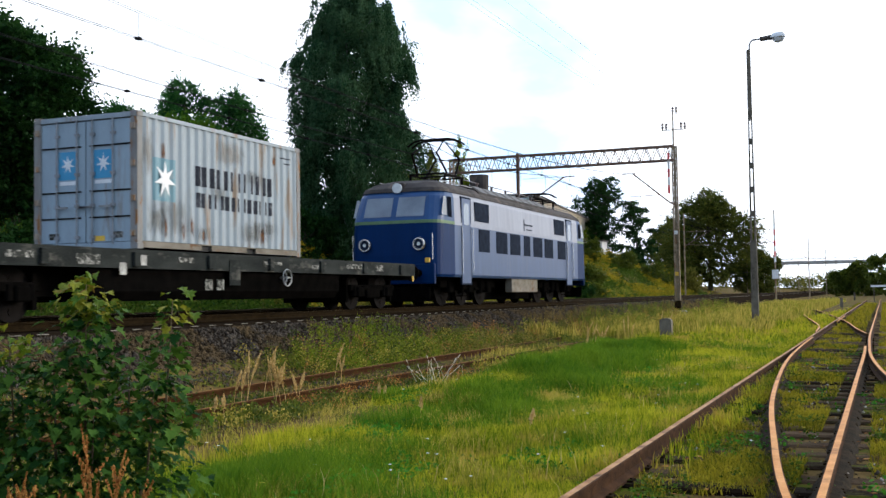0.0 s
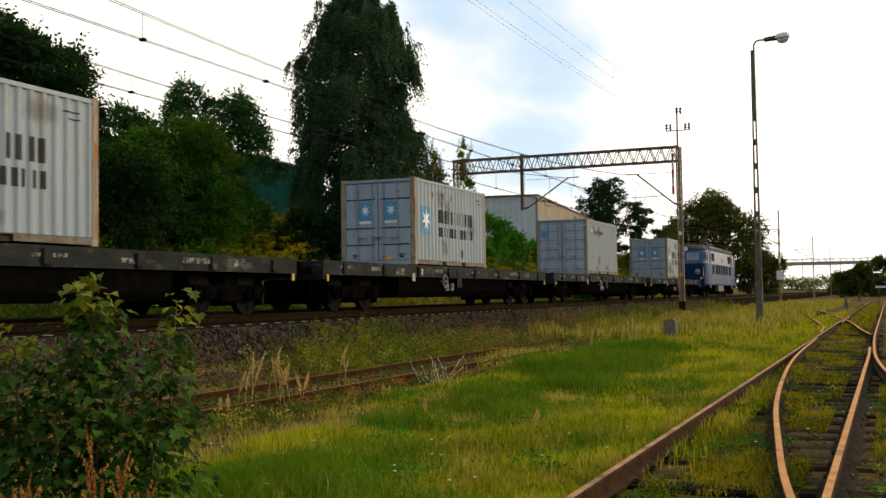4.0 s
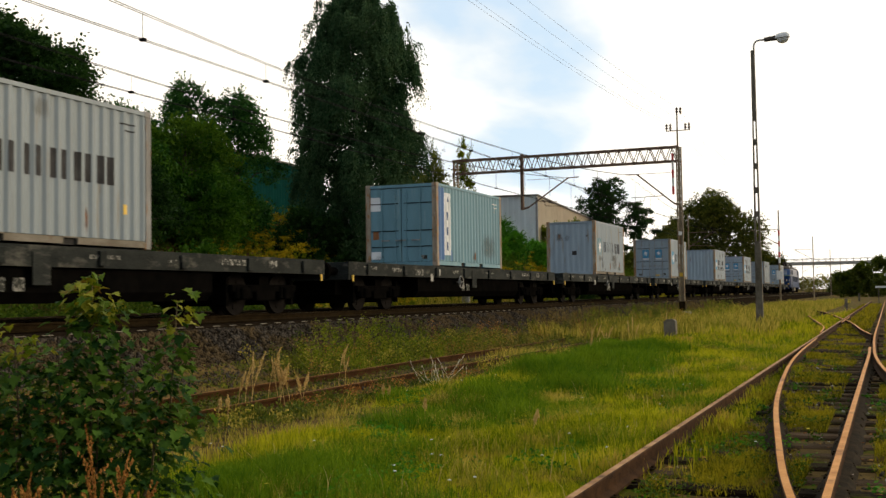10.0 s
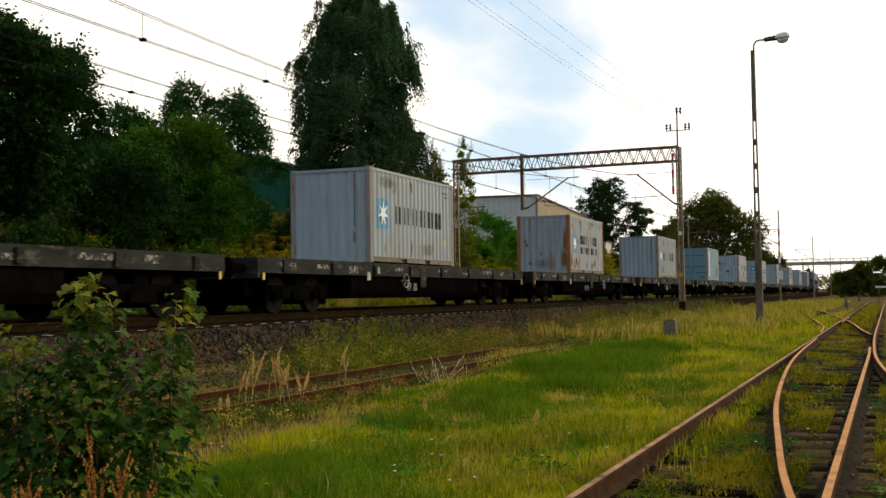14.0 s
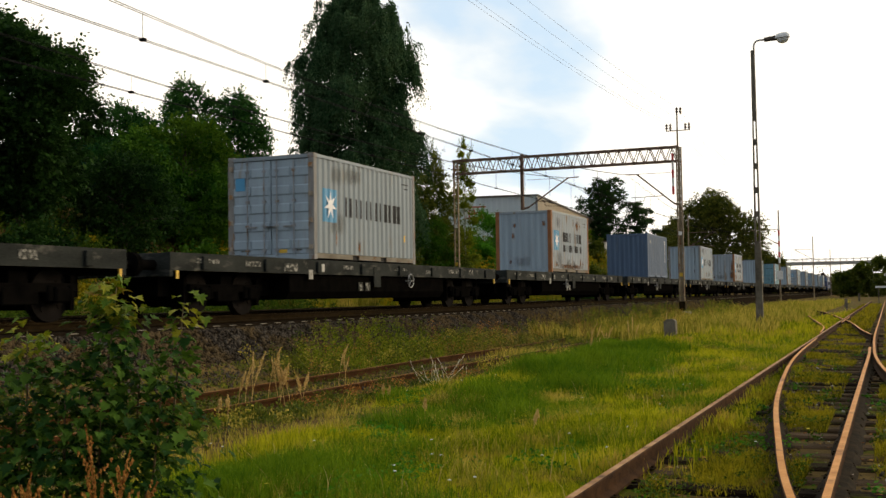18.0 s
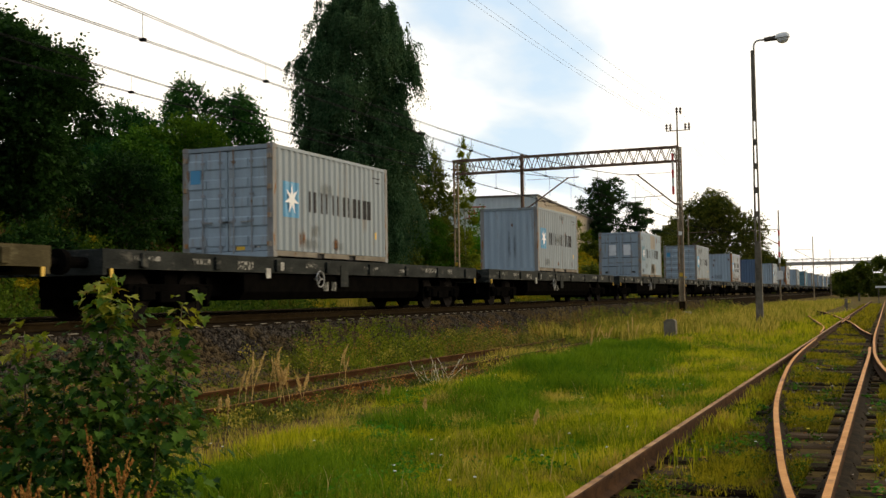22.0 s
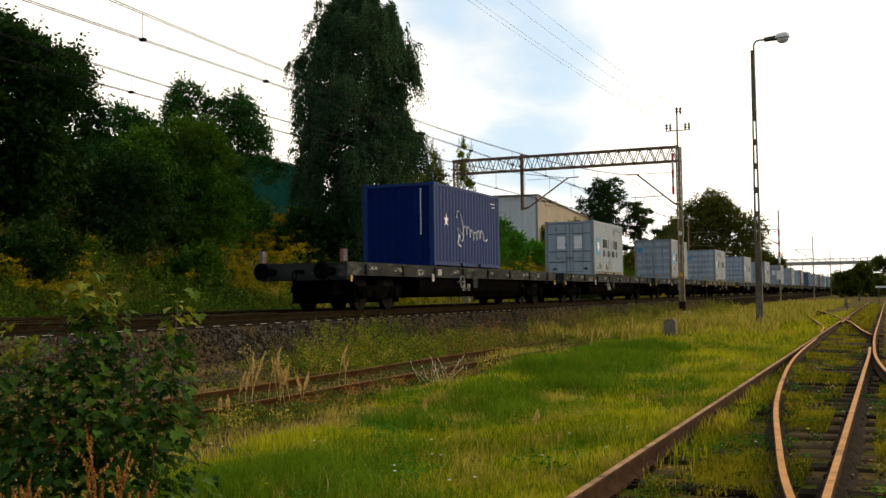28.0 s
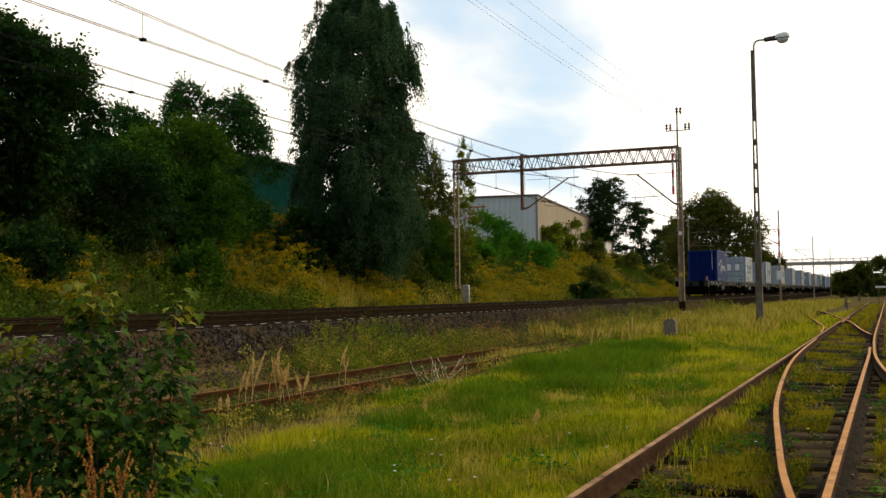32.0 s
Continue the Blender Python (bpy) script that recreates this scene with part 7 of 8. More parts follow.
tree("oak_tree", "olive green tree beside the far line", -35.5, 205.0, 12.5, 6.0, M["leaf_oak"], BARK, 43, 200, 130, 0.42, 0.02, "dome", trunk=0.4)
tree("oak_tree", "low olive green tree beside the line", -19.6, 195.0, 8.6, 4.6, M["leaf_oak"], BARK, 44, 160, 120, 0.40, 0.0, trunk=0.3)
for k, (x, y, h, r) in enumerate(((-6.5, 255, 6.5, 4), (-2.5, 250, 8.5, 4.5), (2.5, 240, 10, 5), (8, 235, 12, 6), (15, 230, 12, 6), (-8.5, 300, 7, 5), (-11, 420, 9, 7), (22, 225, 13, 7))):
    tree("roadside_tree", "dark green tree beside the far yard", x, y, h, r, LO, BARK, 60 + k, 110, 120, 0.5, 0.0, trunk=0.3)


def far_woods():
    """Woods at the horizon: many small clumps."""
    rng = np.random.default_rng(5)
    pts = []
    for x0, x1, y, h in ((-150, -20, 470, 9), (-420, -120, 420, 14), (-18, 160, 480, 10), (30, 300, 300, 13), (-300, -70, 260, 12), (60, 400, 150, 12), (-200, 250, -120, 12)):
        n = 600
        x = rng.uniform(x0, x1, n)
        top = h * (0.7 + 0.3 * np.sin(x / 7.0) * np.sin(x / 17.0 + 1))
        pts.append(np.stack([x, y + rng.normal(0, 6, n), ground_z(x, np.full(n, y)) + rng.uniform(0, 1, n) ** 0.7 * top], 1))
    v, f = leaves(np.concatenate(pts), (1.3, 1.3, 1.0), 28, 0.95, rng)
    tagged(new("far_woods", soup("far_woods", v, f, M["leaf_far"])), "low dark woods along the horizon", "woods", kind="stuff")


far_woods()


def bank_plants():
    """Goldenrod heaps, nettles, tall weeds and grass on the bank beyond the tracks."""
    rng = np.random.default_rng(12)

    def heap(x, y):
        """How high the growth stands: rounded heaps with hollows between them."""
        return np.clip(0.62 + 0.36 * np.sin(x * 1.15 + 1.7 * np.sin(y * 0.16)) * np.sin(y * 0.55 + 0.8 * np.sin(x * 0.7)) + 0.16 * np.sin(x * 2.9 + y * 1.7), 0.12, 1.2)

    n = 15000
    y = 12 + 150 * rng.uniform(0, 1, n) ** 1.5
    x = -20.7 - 12.5 * rng.uniform(0, 1, n) ** 1.1
    trodden = ((x > -23.9) & (y > 42) & (y < 70) & (np.sin(x * 1.3 + y * 0.5) < 0.6)) | ((x > -23.0) & (y > 60) & (rng.uniform(0, 1, n) < 0.85))
    x, y = x[~trodden], y[~trodden]
    n = len(x)
    tall = heap(x, y) * rng.uniform(0.75, 1.2, n) * smoothstep(-20.3, -22.2, x)
    tall *= 1 + 1.1 * np.exp(-((y - 70) / 5) ** 2 - ((x + 27.2) / 1.6) ** 2) + 0.45 * np.exp(-((y - 46.5) / 3.0) ** 2 - ((x + 27.4) / 1.5) ** 2) + 0.8 * np.exp(-((y - 82) / 6) ** 2 - ((x + 27.0) / 1.5) ** 2)
    gold = np.sin(x * 0.8 + y * 0.11) + np.sin(y * 0.27 + 1.0) + 1.1 * (y > 40) - 0.9 * (y < 35) - 1.2 * (y < 26) - 0.55 * (y > 58) + rng.normal(0, 0.35, n) + 2.2 * np.exp(-((y - 46.5) / 3.5) ** 2 - ((x + 27.2) / 2.0) ** 2) > 0.35
    foot = np.stack([x, y, ground_z(x, y)], 1)
    lean = np.concatenate([rng.normal(0, 0.22, (n, 2)), np.ones((n, 1))], 1)
    for name, sel, mat, label in (("goldenrod_stems", gold, M["leaf_stem"], "olive green leafy goldenrod stems on the bank"), ("nettles", ~gold, M["leaf_weed"], "dark green nettles and weeds on the bank")):
        v, f = sprays(foot[sel], lean[sel], tall[sel] * 1.25, 15, 0.17, rng, 0.05)
        tagged(new(name, soup(name, v, f, mat)), label, "weeds", kind="stuff")
    # each flowering stem carries arching plumes at its top
    tops = (foot + lean * (tall * 1.2)[:, None])[gold]
    k = np.repeat(np.arange(len(tops)), 5)
    way = rng.normal(0, 1, (len(k), 3)) * [1, 1, 0.2] + [0, 0, 0.75]
    v, f = sprays(tops[k] - [0, 0, 0.08], way, rng.uniform(0.16, 0.40, len(k)), 11, 0.10, rng, 0.35, ragged=0.6)
    tagged(new("goldenrod", soup("goldenrod", v, f, M["goldenrod"])), "yellow flowering goldenrod drifts on the bank", "weeds", kind="stuff")
    n = 60000
    y = 12 + 120 * rng.uniform(0, 1, n) ** 1.6
    x = -19.7 - 8.0 * rng.uniform(0, 1, n) ** 1.3
    v, f = blades(x, y, 0.40, 0.022, rng)
    tagged(new("bank_grass", soup("bank_grass", v, f, M["leaf_olive"])), "long olive grass on the bank", "grass", kind="stuff")
    n = 46000
    y = 41 + 110 * rng.uniform(0, 1, n) ** 1.6
    x = -19.9 - (5.2 + 1.8 * np.exp(-((y - 55) / 9) ** 2)) * rng.uniform(0, 1, n)
    v, f = blades(x, y, 0.36 + 0.3 * (x < -23.6), 0.026, rng)
    tagged(new("dry_bank_grass", soup("dry_bank_grass", v, f, M["dry_grass"])), "dry golden grass at the foot of the bank", "grass", kind="stuff")


bank_plants()


def yard_grass():
    rng = np.random.default_rng(21)

    def field(n, x0, x1, y0, y1):
        y = y0 * (y1 / y0) ** rng.uniform(0, 1, n)
        x = rng.uniform(x0, x1, n)
        keep = (x > -1.06 * y - 1) & (x < 0.05 * y + 0.8)
        return x[keep], y[keep]

    def free(x, y):
        """Clear of the yard rails and of the stretch where the switch blades lie."""
        l = left_x(y)
        return (np.abs(x - l) > 0.10) & (np.abs(x - l - 1.505) > 0.16)

    def drift(x, y, s=1.0):
        return np.sin(x * 1.7 * s + y * 0.6 * s) + np.sin(y * 0.9 * s - x * 0.8 * s + 2) + 0.6 * np.sin(x * 4.1 * s + 1.0) * np.cos(y * 2.3 * s)

    def verge(y):
        """Where the grass gives way to the bare strip along the siding."""
        return -6.5 + 0.45 * np.sin(y * 0.9) * np.sin(y * 0.31 + 1) + np.clip((13.5 - y) * 0.27, 0, 1.3) + np.where(y > 26, (y - 26) * 0.09, 0)

    # uncut green between the siding and the yard track, with a taller dark tuft in its middle
    sets = []
    for n, y0, y1, w, h in ((170000, 5.0, 14.0, 0.0065, 0.075), (120000, 13.0, 30.0, 0.012, 0.08), (40000, 29.0, 120.0, 0.03, 0.13)):
        x, y = field(n, -7.2, -1.9, y0, y1)
        edge = verge(y)
        d = drift(x, y) + rng.normal(0, 0.5, len(x))
        k = free(x, y) & (x > edge + rng.normal(0, 0.3, len(x))) & (d > -2.4)
        tall = 1 + 0.45 * np.clip(d[k], -0.8, 2)
        sets.append(blades(x[k], y[k], h * tall, w, rng))
    tagged(new("lawn_grass", soup("lawn_grass", *gather(*sets), M["grass"])), "green uncut grass beside the yard track", "grass", kind="stuff")
    for name, mat, label, n, low, h, s in (("dark_tufts", M["tall_green"], "darker green grass tufts in the lawn", 60000, 0.9, 0.13, 1.6), ("dry_tufts", M["dry_grass"], "dry yellow-brown tufts in the lawn", 34000, 1.0, 0.12, 2.3)):
        sets = []
        for y0, y1, w in ((5.0, 14.0, 0.006), (13.0, 34.0, 0.012)):
            x, y = field(n, -7.3, -1.9, y0, y1)
            d = drift(x + 3.7 * s, y * 1.3 - s, s) + 0.5 * np.sin(x * 9 + 2 * np.sin(y * 3)) + rng.normal(0, 0.35, len(x))
            k = free(x, y) & (d > low) & ((x > verge(y) - 0.2) | (name == "dry_tufts"))
            sets.append(blades(x[k], y[k], h * (0.6 + 0.35 * np.clip(d[k], 0, 2)), w, rng, lean=0.8))
        tagged(new(name, soup(name, *gather(*sets), mat)), label, "grass", kind="stuff")
    # rank dark grass round the shrub
    n = 16000
    cx, cy = rng.normal(-4.45, 0.38, n), 7.3 + rng.normal(0, 0.5, n)
    v, f = blades(cx, cy, 0.15 * np.exp(-((cx + 4.45) / 0.8) ** 2) + 0.04, 0.006, rng, lean=0.8)
    tagged(new("rank_grass", soup("rank_grass", v, f, M["tall_green"])), "rank dark grass beside the maple shrub", "grass", kind="stuff")
    # broad-leaved weeds low in the lawn and between the rails
    x, y = field(5200, -6.6, 2.2, 5.2, 26.0)
    k = (drift(x - 2.0, y + 5.0, 1.9) + rng.normal(0, 0.4, len(x)) > 0.9) & (np.abs(x - left_x(y)) > 0.12) & (x > verge(y)) & ((x < left_x(y)) | (rng.uniform(0, 1, len(x)) < 0.3))
    c = np.stack([x[k], y[k], ground_z(x[k], y[k]) + rng.uniform(0.03, 0.09, k.sum())], 1)
    v, f = leaves(c, (0.05, 0.05, 0.018), 16, 0.040, rng, flat=0.7)
    tagged(new("leafy_weeds", soup("leafy_weeds", v, f, M["leaf_bright"])), "low broad-leaved weeds in the grass", "weeds", kind="stuff")
    # thin flowering stalks that stand over the lawn
    x, y = field(1100, -7.4, -2.0, 5.0, 34.0)
    k = free(x, y) & (drift(x, y, 0.6) + rng.normal(0, 0.8, len(x)) > 0.3)
    v, f = blades(x[k], y[k], 0.21, 0.004, rng, lean=0.7)
    tagged(new("grass_stalks", soup("grass_stalks", v, f, M["straw"])), "thin pale grass stalks in the lawn", "grass", kind="stuff")
    n = 52000
    cy = 10.5 + 15.0 * rng.uniform(0, 1, n) ** 0.8
    cx = -4.35 - 0.075 * (cy - 11) + rng.normal(0, 0.42, n) + 0.25 * np.sin(cy * 1.3)
    k = (cx > -7) & (cx < -3.2)
    cx, cy = cx[k], cy[k]
    high = 0.14 + 0.11 * smoothstep(13, 18, cy) + 0.05 * np.sin(cy * 2.1 + cx * 3) + 0.03 * np.sin(cx * 7 + cy)
    v, f = blades(cx, cy, high, 0.007 + 0.0004 * cy, rng, lean=0.7)
    tagged(new("tall_grass", soup("tall_grass", v, f, M["tall_green"])), "tall dark green grass tuft beside the siding", "grass", kind="stuff")
    # thinner grass round and behind the standpoint
    x, y = rng.uniform(-9, 9, 70000), rng.uniform(-12, 6, 70000)
    k = (drift(x, y) + rng.normal(0, 0.5, len(x)) > -0.6) & (x * x + y * y > 0.4) & ((np.abs(x - left_x(y) - 0.75) > 1.4) | (rng.uniform(0, 1, len(x)) < 0.25)) & ~((x < -1.95) & (y > 4.8))
    v, f = blades(x[k], y[k], 0.07, 0.012, rng)
    tagged(new("yard_turf", soup("yard_turf", v, f, M["grass"])), "short patchy grass about the yard track", "grass", kind="stuff")
    # low weeds and moss between and beside the yard rails
    sets = []
    for n, y0, y1, w, h in ((150000, 5.0, 14.0, 0.008, 0.052), (110000, 13.0, 40.0, 0.013, 0.050), (20000, 40.0, 120.0, 0.03, 0.10)):
        x, y = field(n, -1.95, 2.5, y0, y1)
        d = drift(x, y, 2.1) + 0.7 * np.sin(x * 13 + 3 * np.sin(y * 2.1)) * np.sin(y * 7 + x * 3) + rng.normal(0, 0.45, len(x))
        l = left_x(y)
        inner = (np.abs(x - l) > 0.14) & (np.abs(x - l - 1.505) > 0.24)
        k = inner & ((d > 0.28) | (y > 40))
        sets.append(blades(x[k], y[k], h * (0.7 + 0.5 * np.clip(d[k], 0, 2)), w, rng, lean=1.0, z=np.full(k.sum(), 0.107)))
    tagged(new("track_weeds", soup("track_weeds", *gather(*sets), M["moss_weeds"])), "low weeds between the yard rails", "grass", kind="stuff")
    # small broad-leaved weeds in the joints between the sleepers
    x, y = field(4500, -1.95, 2.5, 5.0, 30.0)
    l = left_x(y)
    k = (np.abs(x - l) > 0.16) & (np.abs(x - l - 1.505) > 0.24) & (drift(x + 1.3, y * 1.4, 2.4) + rng.normal(0, 0.5, len(x)) > 0.7)
    c = np.stack([x[k], y[k], 0.13 + rng.uniform(0.0, 0.05, k.sum())], 1)
    v, f = leaves(c, (0.045, 0.045, 0.015), 14, 0.034, rng, flat=0.6)
    tagged(new("joint_weeds", soup("joint_weeds", v, f, M["leaf_weed"])), "dark leafy weeds between the old sleepers", "weeds", kind="stuff")
    # longer blades that hide the web of the outer yard rail
    x, y = field(26000, -2.6, -1.2, 8.5, 60.0)
    off = x - left_x(y)
    k = ((off > 0.05) & (off < 0.42) & (rng.uniform(0, 1, len(x)) < np.clip((y - 8.5) / 4, 0, 1)) & (y < 21)) | ((off < -0.05) & (off > -0.5))
    v, f = blades(x[k], y[k], np.where(off[k] > 0, 0.13, 0.15), 0.010, rng)
    tagged(new("rail_side_grass", soup("rail_side_grass", v, f, M["grass"])), "grass grown up against the yard rail", "grass", kind="stuff")
    # dry growth round the siding, taller where the siding is lost in it
    sets = []
    for n, x0, x1, y0, y1, w, h in ((9000, -11.0, -6.6, 8.0, 22.0, 0.007, 0.05), (15000, -11.0, -6.2, 21.0, 40.0, 0.012, 0.12), (46000, -10.9, -3.6, 34.0, 140.0, 0.035, 0.30)):
        x, y = field(n, x0, x1, y0, y1)
        d = drift(x, y, 0.8) + rng.normal(0, 0.6, len(x))
        k = ((d > 0.2) | (y > 36)) & ((y > 34) | (np.abs(np.abs(x - SIDING_X) - 0.753) > 0.15)) & ((y < 36) | (d > -0.6))
        sets.append(blades(x[k], y[k], h * (1 + 0.4 * np.clip(d[k], -1, 1.5)), w, rng))
    tagged(new("siding_grass", soup("siding_grass", *gather(*sets), M["dry_grass"])), "dry yellowed grass along the siding", "grass", kind="stuff")
    # leafy weeds and gravel between siding and main line
    x, y = field(2600, -11.2, -6.6, 9.0, 60.0)
    k = (drift(x, y, 0.7) + rng.normal(0, 0.5, len(x)) > 0.2) & ((x < -8.2) | (y > 20) | (rng.uniform(0, 1, len(x)) < 0.2))
    tall = rng.uniform(0.02, 0.24, k.sum()) * np.where((x[k] > -10.1) & (y[k] < 26), 0.12, 1.0)
    c = np.stack([x[k], y[k], ground_z(x[k], y[k]) + tall], 1)
    v, f = leaves(c, (0.09, 0.09, 0.05), 26, 0.05, rng)
    tagged(new("siding_weeds", soup("siding_weeds", v, f, M["leaf_olive"])), "olive weeds along the siding", "weeds", kind="stuff")
    for name, mat, label, n, size in (("brown_weeds", M["red_dock"], "withered brown weeds along the siding", 60, 0.032), ("tall_weeds", M["leaf_olive"], "olive green tall weeds along the siding", 110, 0.05), ("pale_weeds", M["dry_grass"], "pale dry weeds along the siding", 70, 0.045)):
        x, y = field(n * 8, -11.0, -6.9, 11.0, 62.0)
        k = (drift(x + n, y, 0.45) > 0.5) & ((np.abs(x - SIDING_X) > 1.05) | (y > 34))
        x, y = x[k], y[k]
        h = rng.uniform(0.15, 0.55, len(x)) * np.where(x > -8, 0.6, 1.0) * np.clip(y / 26, 0.5, 1.3)
        more = rng.uniform(0, 1, n)
        my = 17 + 45 * more
        mx = np.where(rng.uniform(0, 1, n) < 0.6, rng.uniform(-11.5, -10.3, n), rng.uniform(-10.3, -9.9, n))
        x, y, h = np.concatenate([x, mx]), np.concatenate([y, my]), np.concatenate([h, rng.uniform(0.2, 0.6, n)])
        c = np.concatenate([np.stack([x + rng.normal(0, 0.07, len(x)), y + rng.normal(0, 0.07, len(x)), ground_z(x, y) + h * u], 1) for u in np.linspace(0.05, 1.0, 12)])
        v, f = leaves(c, (0.06, 0.06, 0.04), 9, size, rng, droop=-0.8)
        tagged(new(name, soup(name, v, f, mat)), label, "weeds", kind="stuff")
    # leafy growth that climbs the stone shoulder and thickens with distance
    for name, mat, label, n, size, seed_ in (("shoulder_weeds", M["leaf_stem"], "olive weeds on the stone shoulder", 7500, 0.055, 0.0), ("shoulder_dry_weeds", M["dry_weed"], "withered brown weeds on the stone shoulder", 8000, 0.045, 4.0)):
        x, y = field(n, -12.0, -9.7, 15.0, 95.0)
        k = drift(x * 0.5 + seed_, y * 0.35 + seed_, 1.0) + rng.normal(0, 0.5, len(x)) > 1.15 - np.clip((y - 19) / 18, 0, 2.3) + 0.8 * (x < -11.4)
        x, y = x[k], y[k]
        z = np.where(x < -12.3, 0.92, np.where(x < -11.25, 0.92 - (x + 12.3) / 1.05 * 0.68, np.maximum(0.24 - (x + 11.25) * 0.3, ground_z(x, y))))
        foot = np.stack([x, y, z], 1)
        lean = np.concatenate([rng.normal(0, 0.25, (len(x), 2)), np.ones((len(x), 1))], 1)
        v, f = sprays(foot, lean, rng.uniform(0.18, 0.55, len(x)), 12, size * np.float64(1.0), rng, 0.05, ragged=0.5)
        tagged(new(name, soup(name, v, f, mat)), label, "weeds", kind="stuff")
    base = np.array([(1, 0, 0), (-1, 0, 0), (0, 1, 0), (0, -1, 0), (0, 0, 1), (0, 0, -1)], float)
    tri = np.array([(0, 2, 4), (2, 1, 4), (1, 3, 4), (3, 0, 4), (2, 0, 5), (1, 2, 5), (3, 1, 5), (0, 3, 5)])
    x, y = field(8000, -11.0, -6.7, 8.5, 40.0)
    k = np.abs(np.abs(x - SIDING_X) - 0.753) > 0.06
    x, y = x[k], y[k]
    q = (rng.normal(0, 1, (len(x), 3, 3)) * 0.4 + np.eye(3)) * rng.uniform(0.010, 0.034, len(x))[:, None, None]
    v = np.einsum("nij,kj->nki", q, base) + np.stack([x, y, ground_z(x, y) + 0.004], 1)[:, None, :]
    t = (np.arange(len(x))[:, None, None] * 6 + tri).reshape(-1, 3)
    tagged(new("siding_gravel", soup("siding_gravel", v.reshape(-1, 3), t, M["stone"])), "scattered gravel along the siding", "gravel", kind="stuff")


yard_grass()


def track_litter():
    """Small stones, chips and fallen leaves between the yard rails."""
    rng = np.random.default_rng(77)
    base = np.array([(1, 0, 0), (-1, 0, 0), (0, 1, 0), (0, -1, 0), (0, 0, 1), (0, 0, -1)], float)
    tri = np.array([(0, 2, 4), (2, 1, 4), (1, 3, 4), (3, 0, 4), (2, 0, 5), (1, 2, 5), (3, 1, 5), (0, 3, 5)])
    for name, mat, label, n, lo, hi, flat in (("track_gravel", M["stone"], "loose dark gravel between the yard rails", 2600, 0.006, 0.022, 0.8), ("pale_chips", M["concrete"], "pale stone chips between the yard rails", 420, 0.008, 0.02, 0.7),
                                              ("fallen_leaves", M["red_dock"], "fallen brown leaves between the yard rails", 900, 0.012, 0.03, 0.15)):
        y = 5 * (34 / 5) ** rng.uniform(0, 1, n)
        x = left_x(y) + rng.uniform(0.12, 3.2, n)
        q = (rng.normal(0, 1, (n, 3, 3)) * 0.4 + np.eye(3)) * rng.uniform(lo, hi, n)[:, None, None]
        q[:, 2, :] *= flat
        z = np.where((rng.uniform(0, 1, n) < 0.5) | (n > 2000), ground_z(x, y) + 0.004, 0.122)
        v = np.einsum("nij,kj->nki", q, base) + np.stack([x, y, z], 1)[:, None, :]
        t = (np.arange(n)[:, None, None] * 6 + tri).reshape(-1, 3)
        tagged(new(name, soup(name, v.reshape(-1, 3), t, mat)), label, "litter", kind="stuff")


track_litter()


def plume(x, y, h, seed, mat, n=5, name="reed_grass", label="dry straw-coloured reed grass clump by the siding", lean=0.15, head=0.46, spread=0.08, fat=1.3):
    """A clump of stalks, each with a narrow seed head."""
    rng = np.random.default_rng(seed)
    z0 = float(ground_z(x, y))
    t = thing(name, label, "grass clump", (x, y, z0))
    for k in range(n):
        bx, by = rng.normal(0, spread, 2)
        hh = h * rng.uniform(0.7, 1.1)
        d = Vector((rng.normal(0.02, lean), rng.normal(0, lean), 1.0))
        bow = Vector((rng.normal(0.04, lean * 0.8), rng.normal(0, lean * 0.8), 0))
        line = [Vector((bx, by, -0.02)) + d * (hh * u) + bow * (hh * u * u) for u in np.linspace(0, 1, 6)]
        bm = bmesh.new()
        for q, (a, b) in enumerate(zip(line, line[1:])):
            rod(bm, a, b, 0.0042 - 0.0005 * q, 0.0037 - 0.0005 * q, n=4, caps=False)
        s = part("stalk", bm, mat, t)
        us = np.linspace(1 - head, 1.02, 18)
        c = np.array([Vector((bx, by, -0.02)) + d * (hh * u) + bow * (hh * u * u) for u in us])
        if name == "dock_plant":
            side = rng.normal(0, 1, (5, 3)) * [0.045, 0.045, 0.02]
            c = np.concatenate([c] + [np.array([p + e * w + [0, 0, 0.09 * w] for w in np.linspace(0, 1, 6)]) for e, p in zip(side, c[:10:2])])
        full = np.sin(np.clip((us - 1 + head) / head, 0, 1) * 2.6 + 0.4)[:, None]
        wide = np.concatenate([full] + [np.full((len(c) - len(full), 1), 0.5)]) * np.array([[0.009 * fat, 0.009 * fat, 0.010]])
        v, f = leaves(c, wide, 10, {"dock_plant": 0.016, "bleached_straw": 0.007}.get(name, 0.030), rng, droop=-2.2)
        tagged(part("seed_head", soup("seed_head", v, f, mat), None, s), kind="stuff")


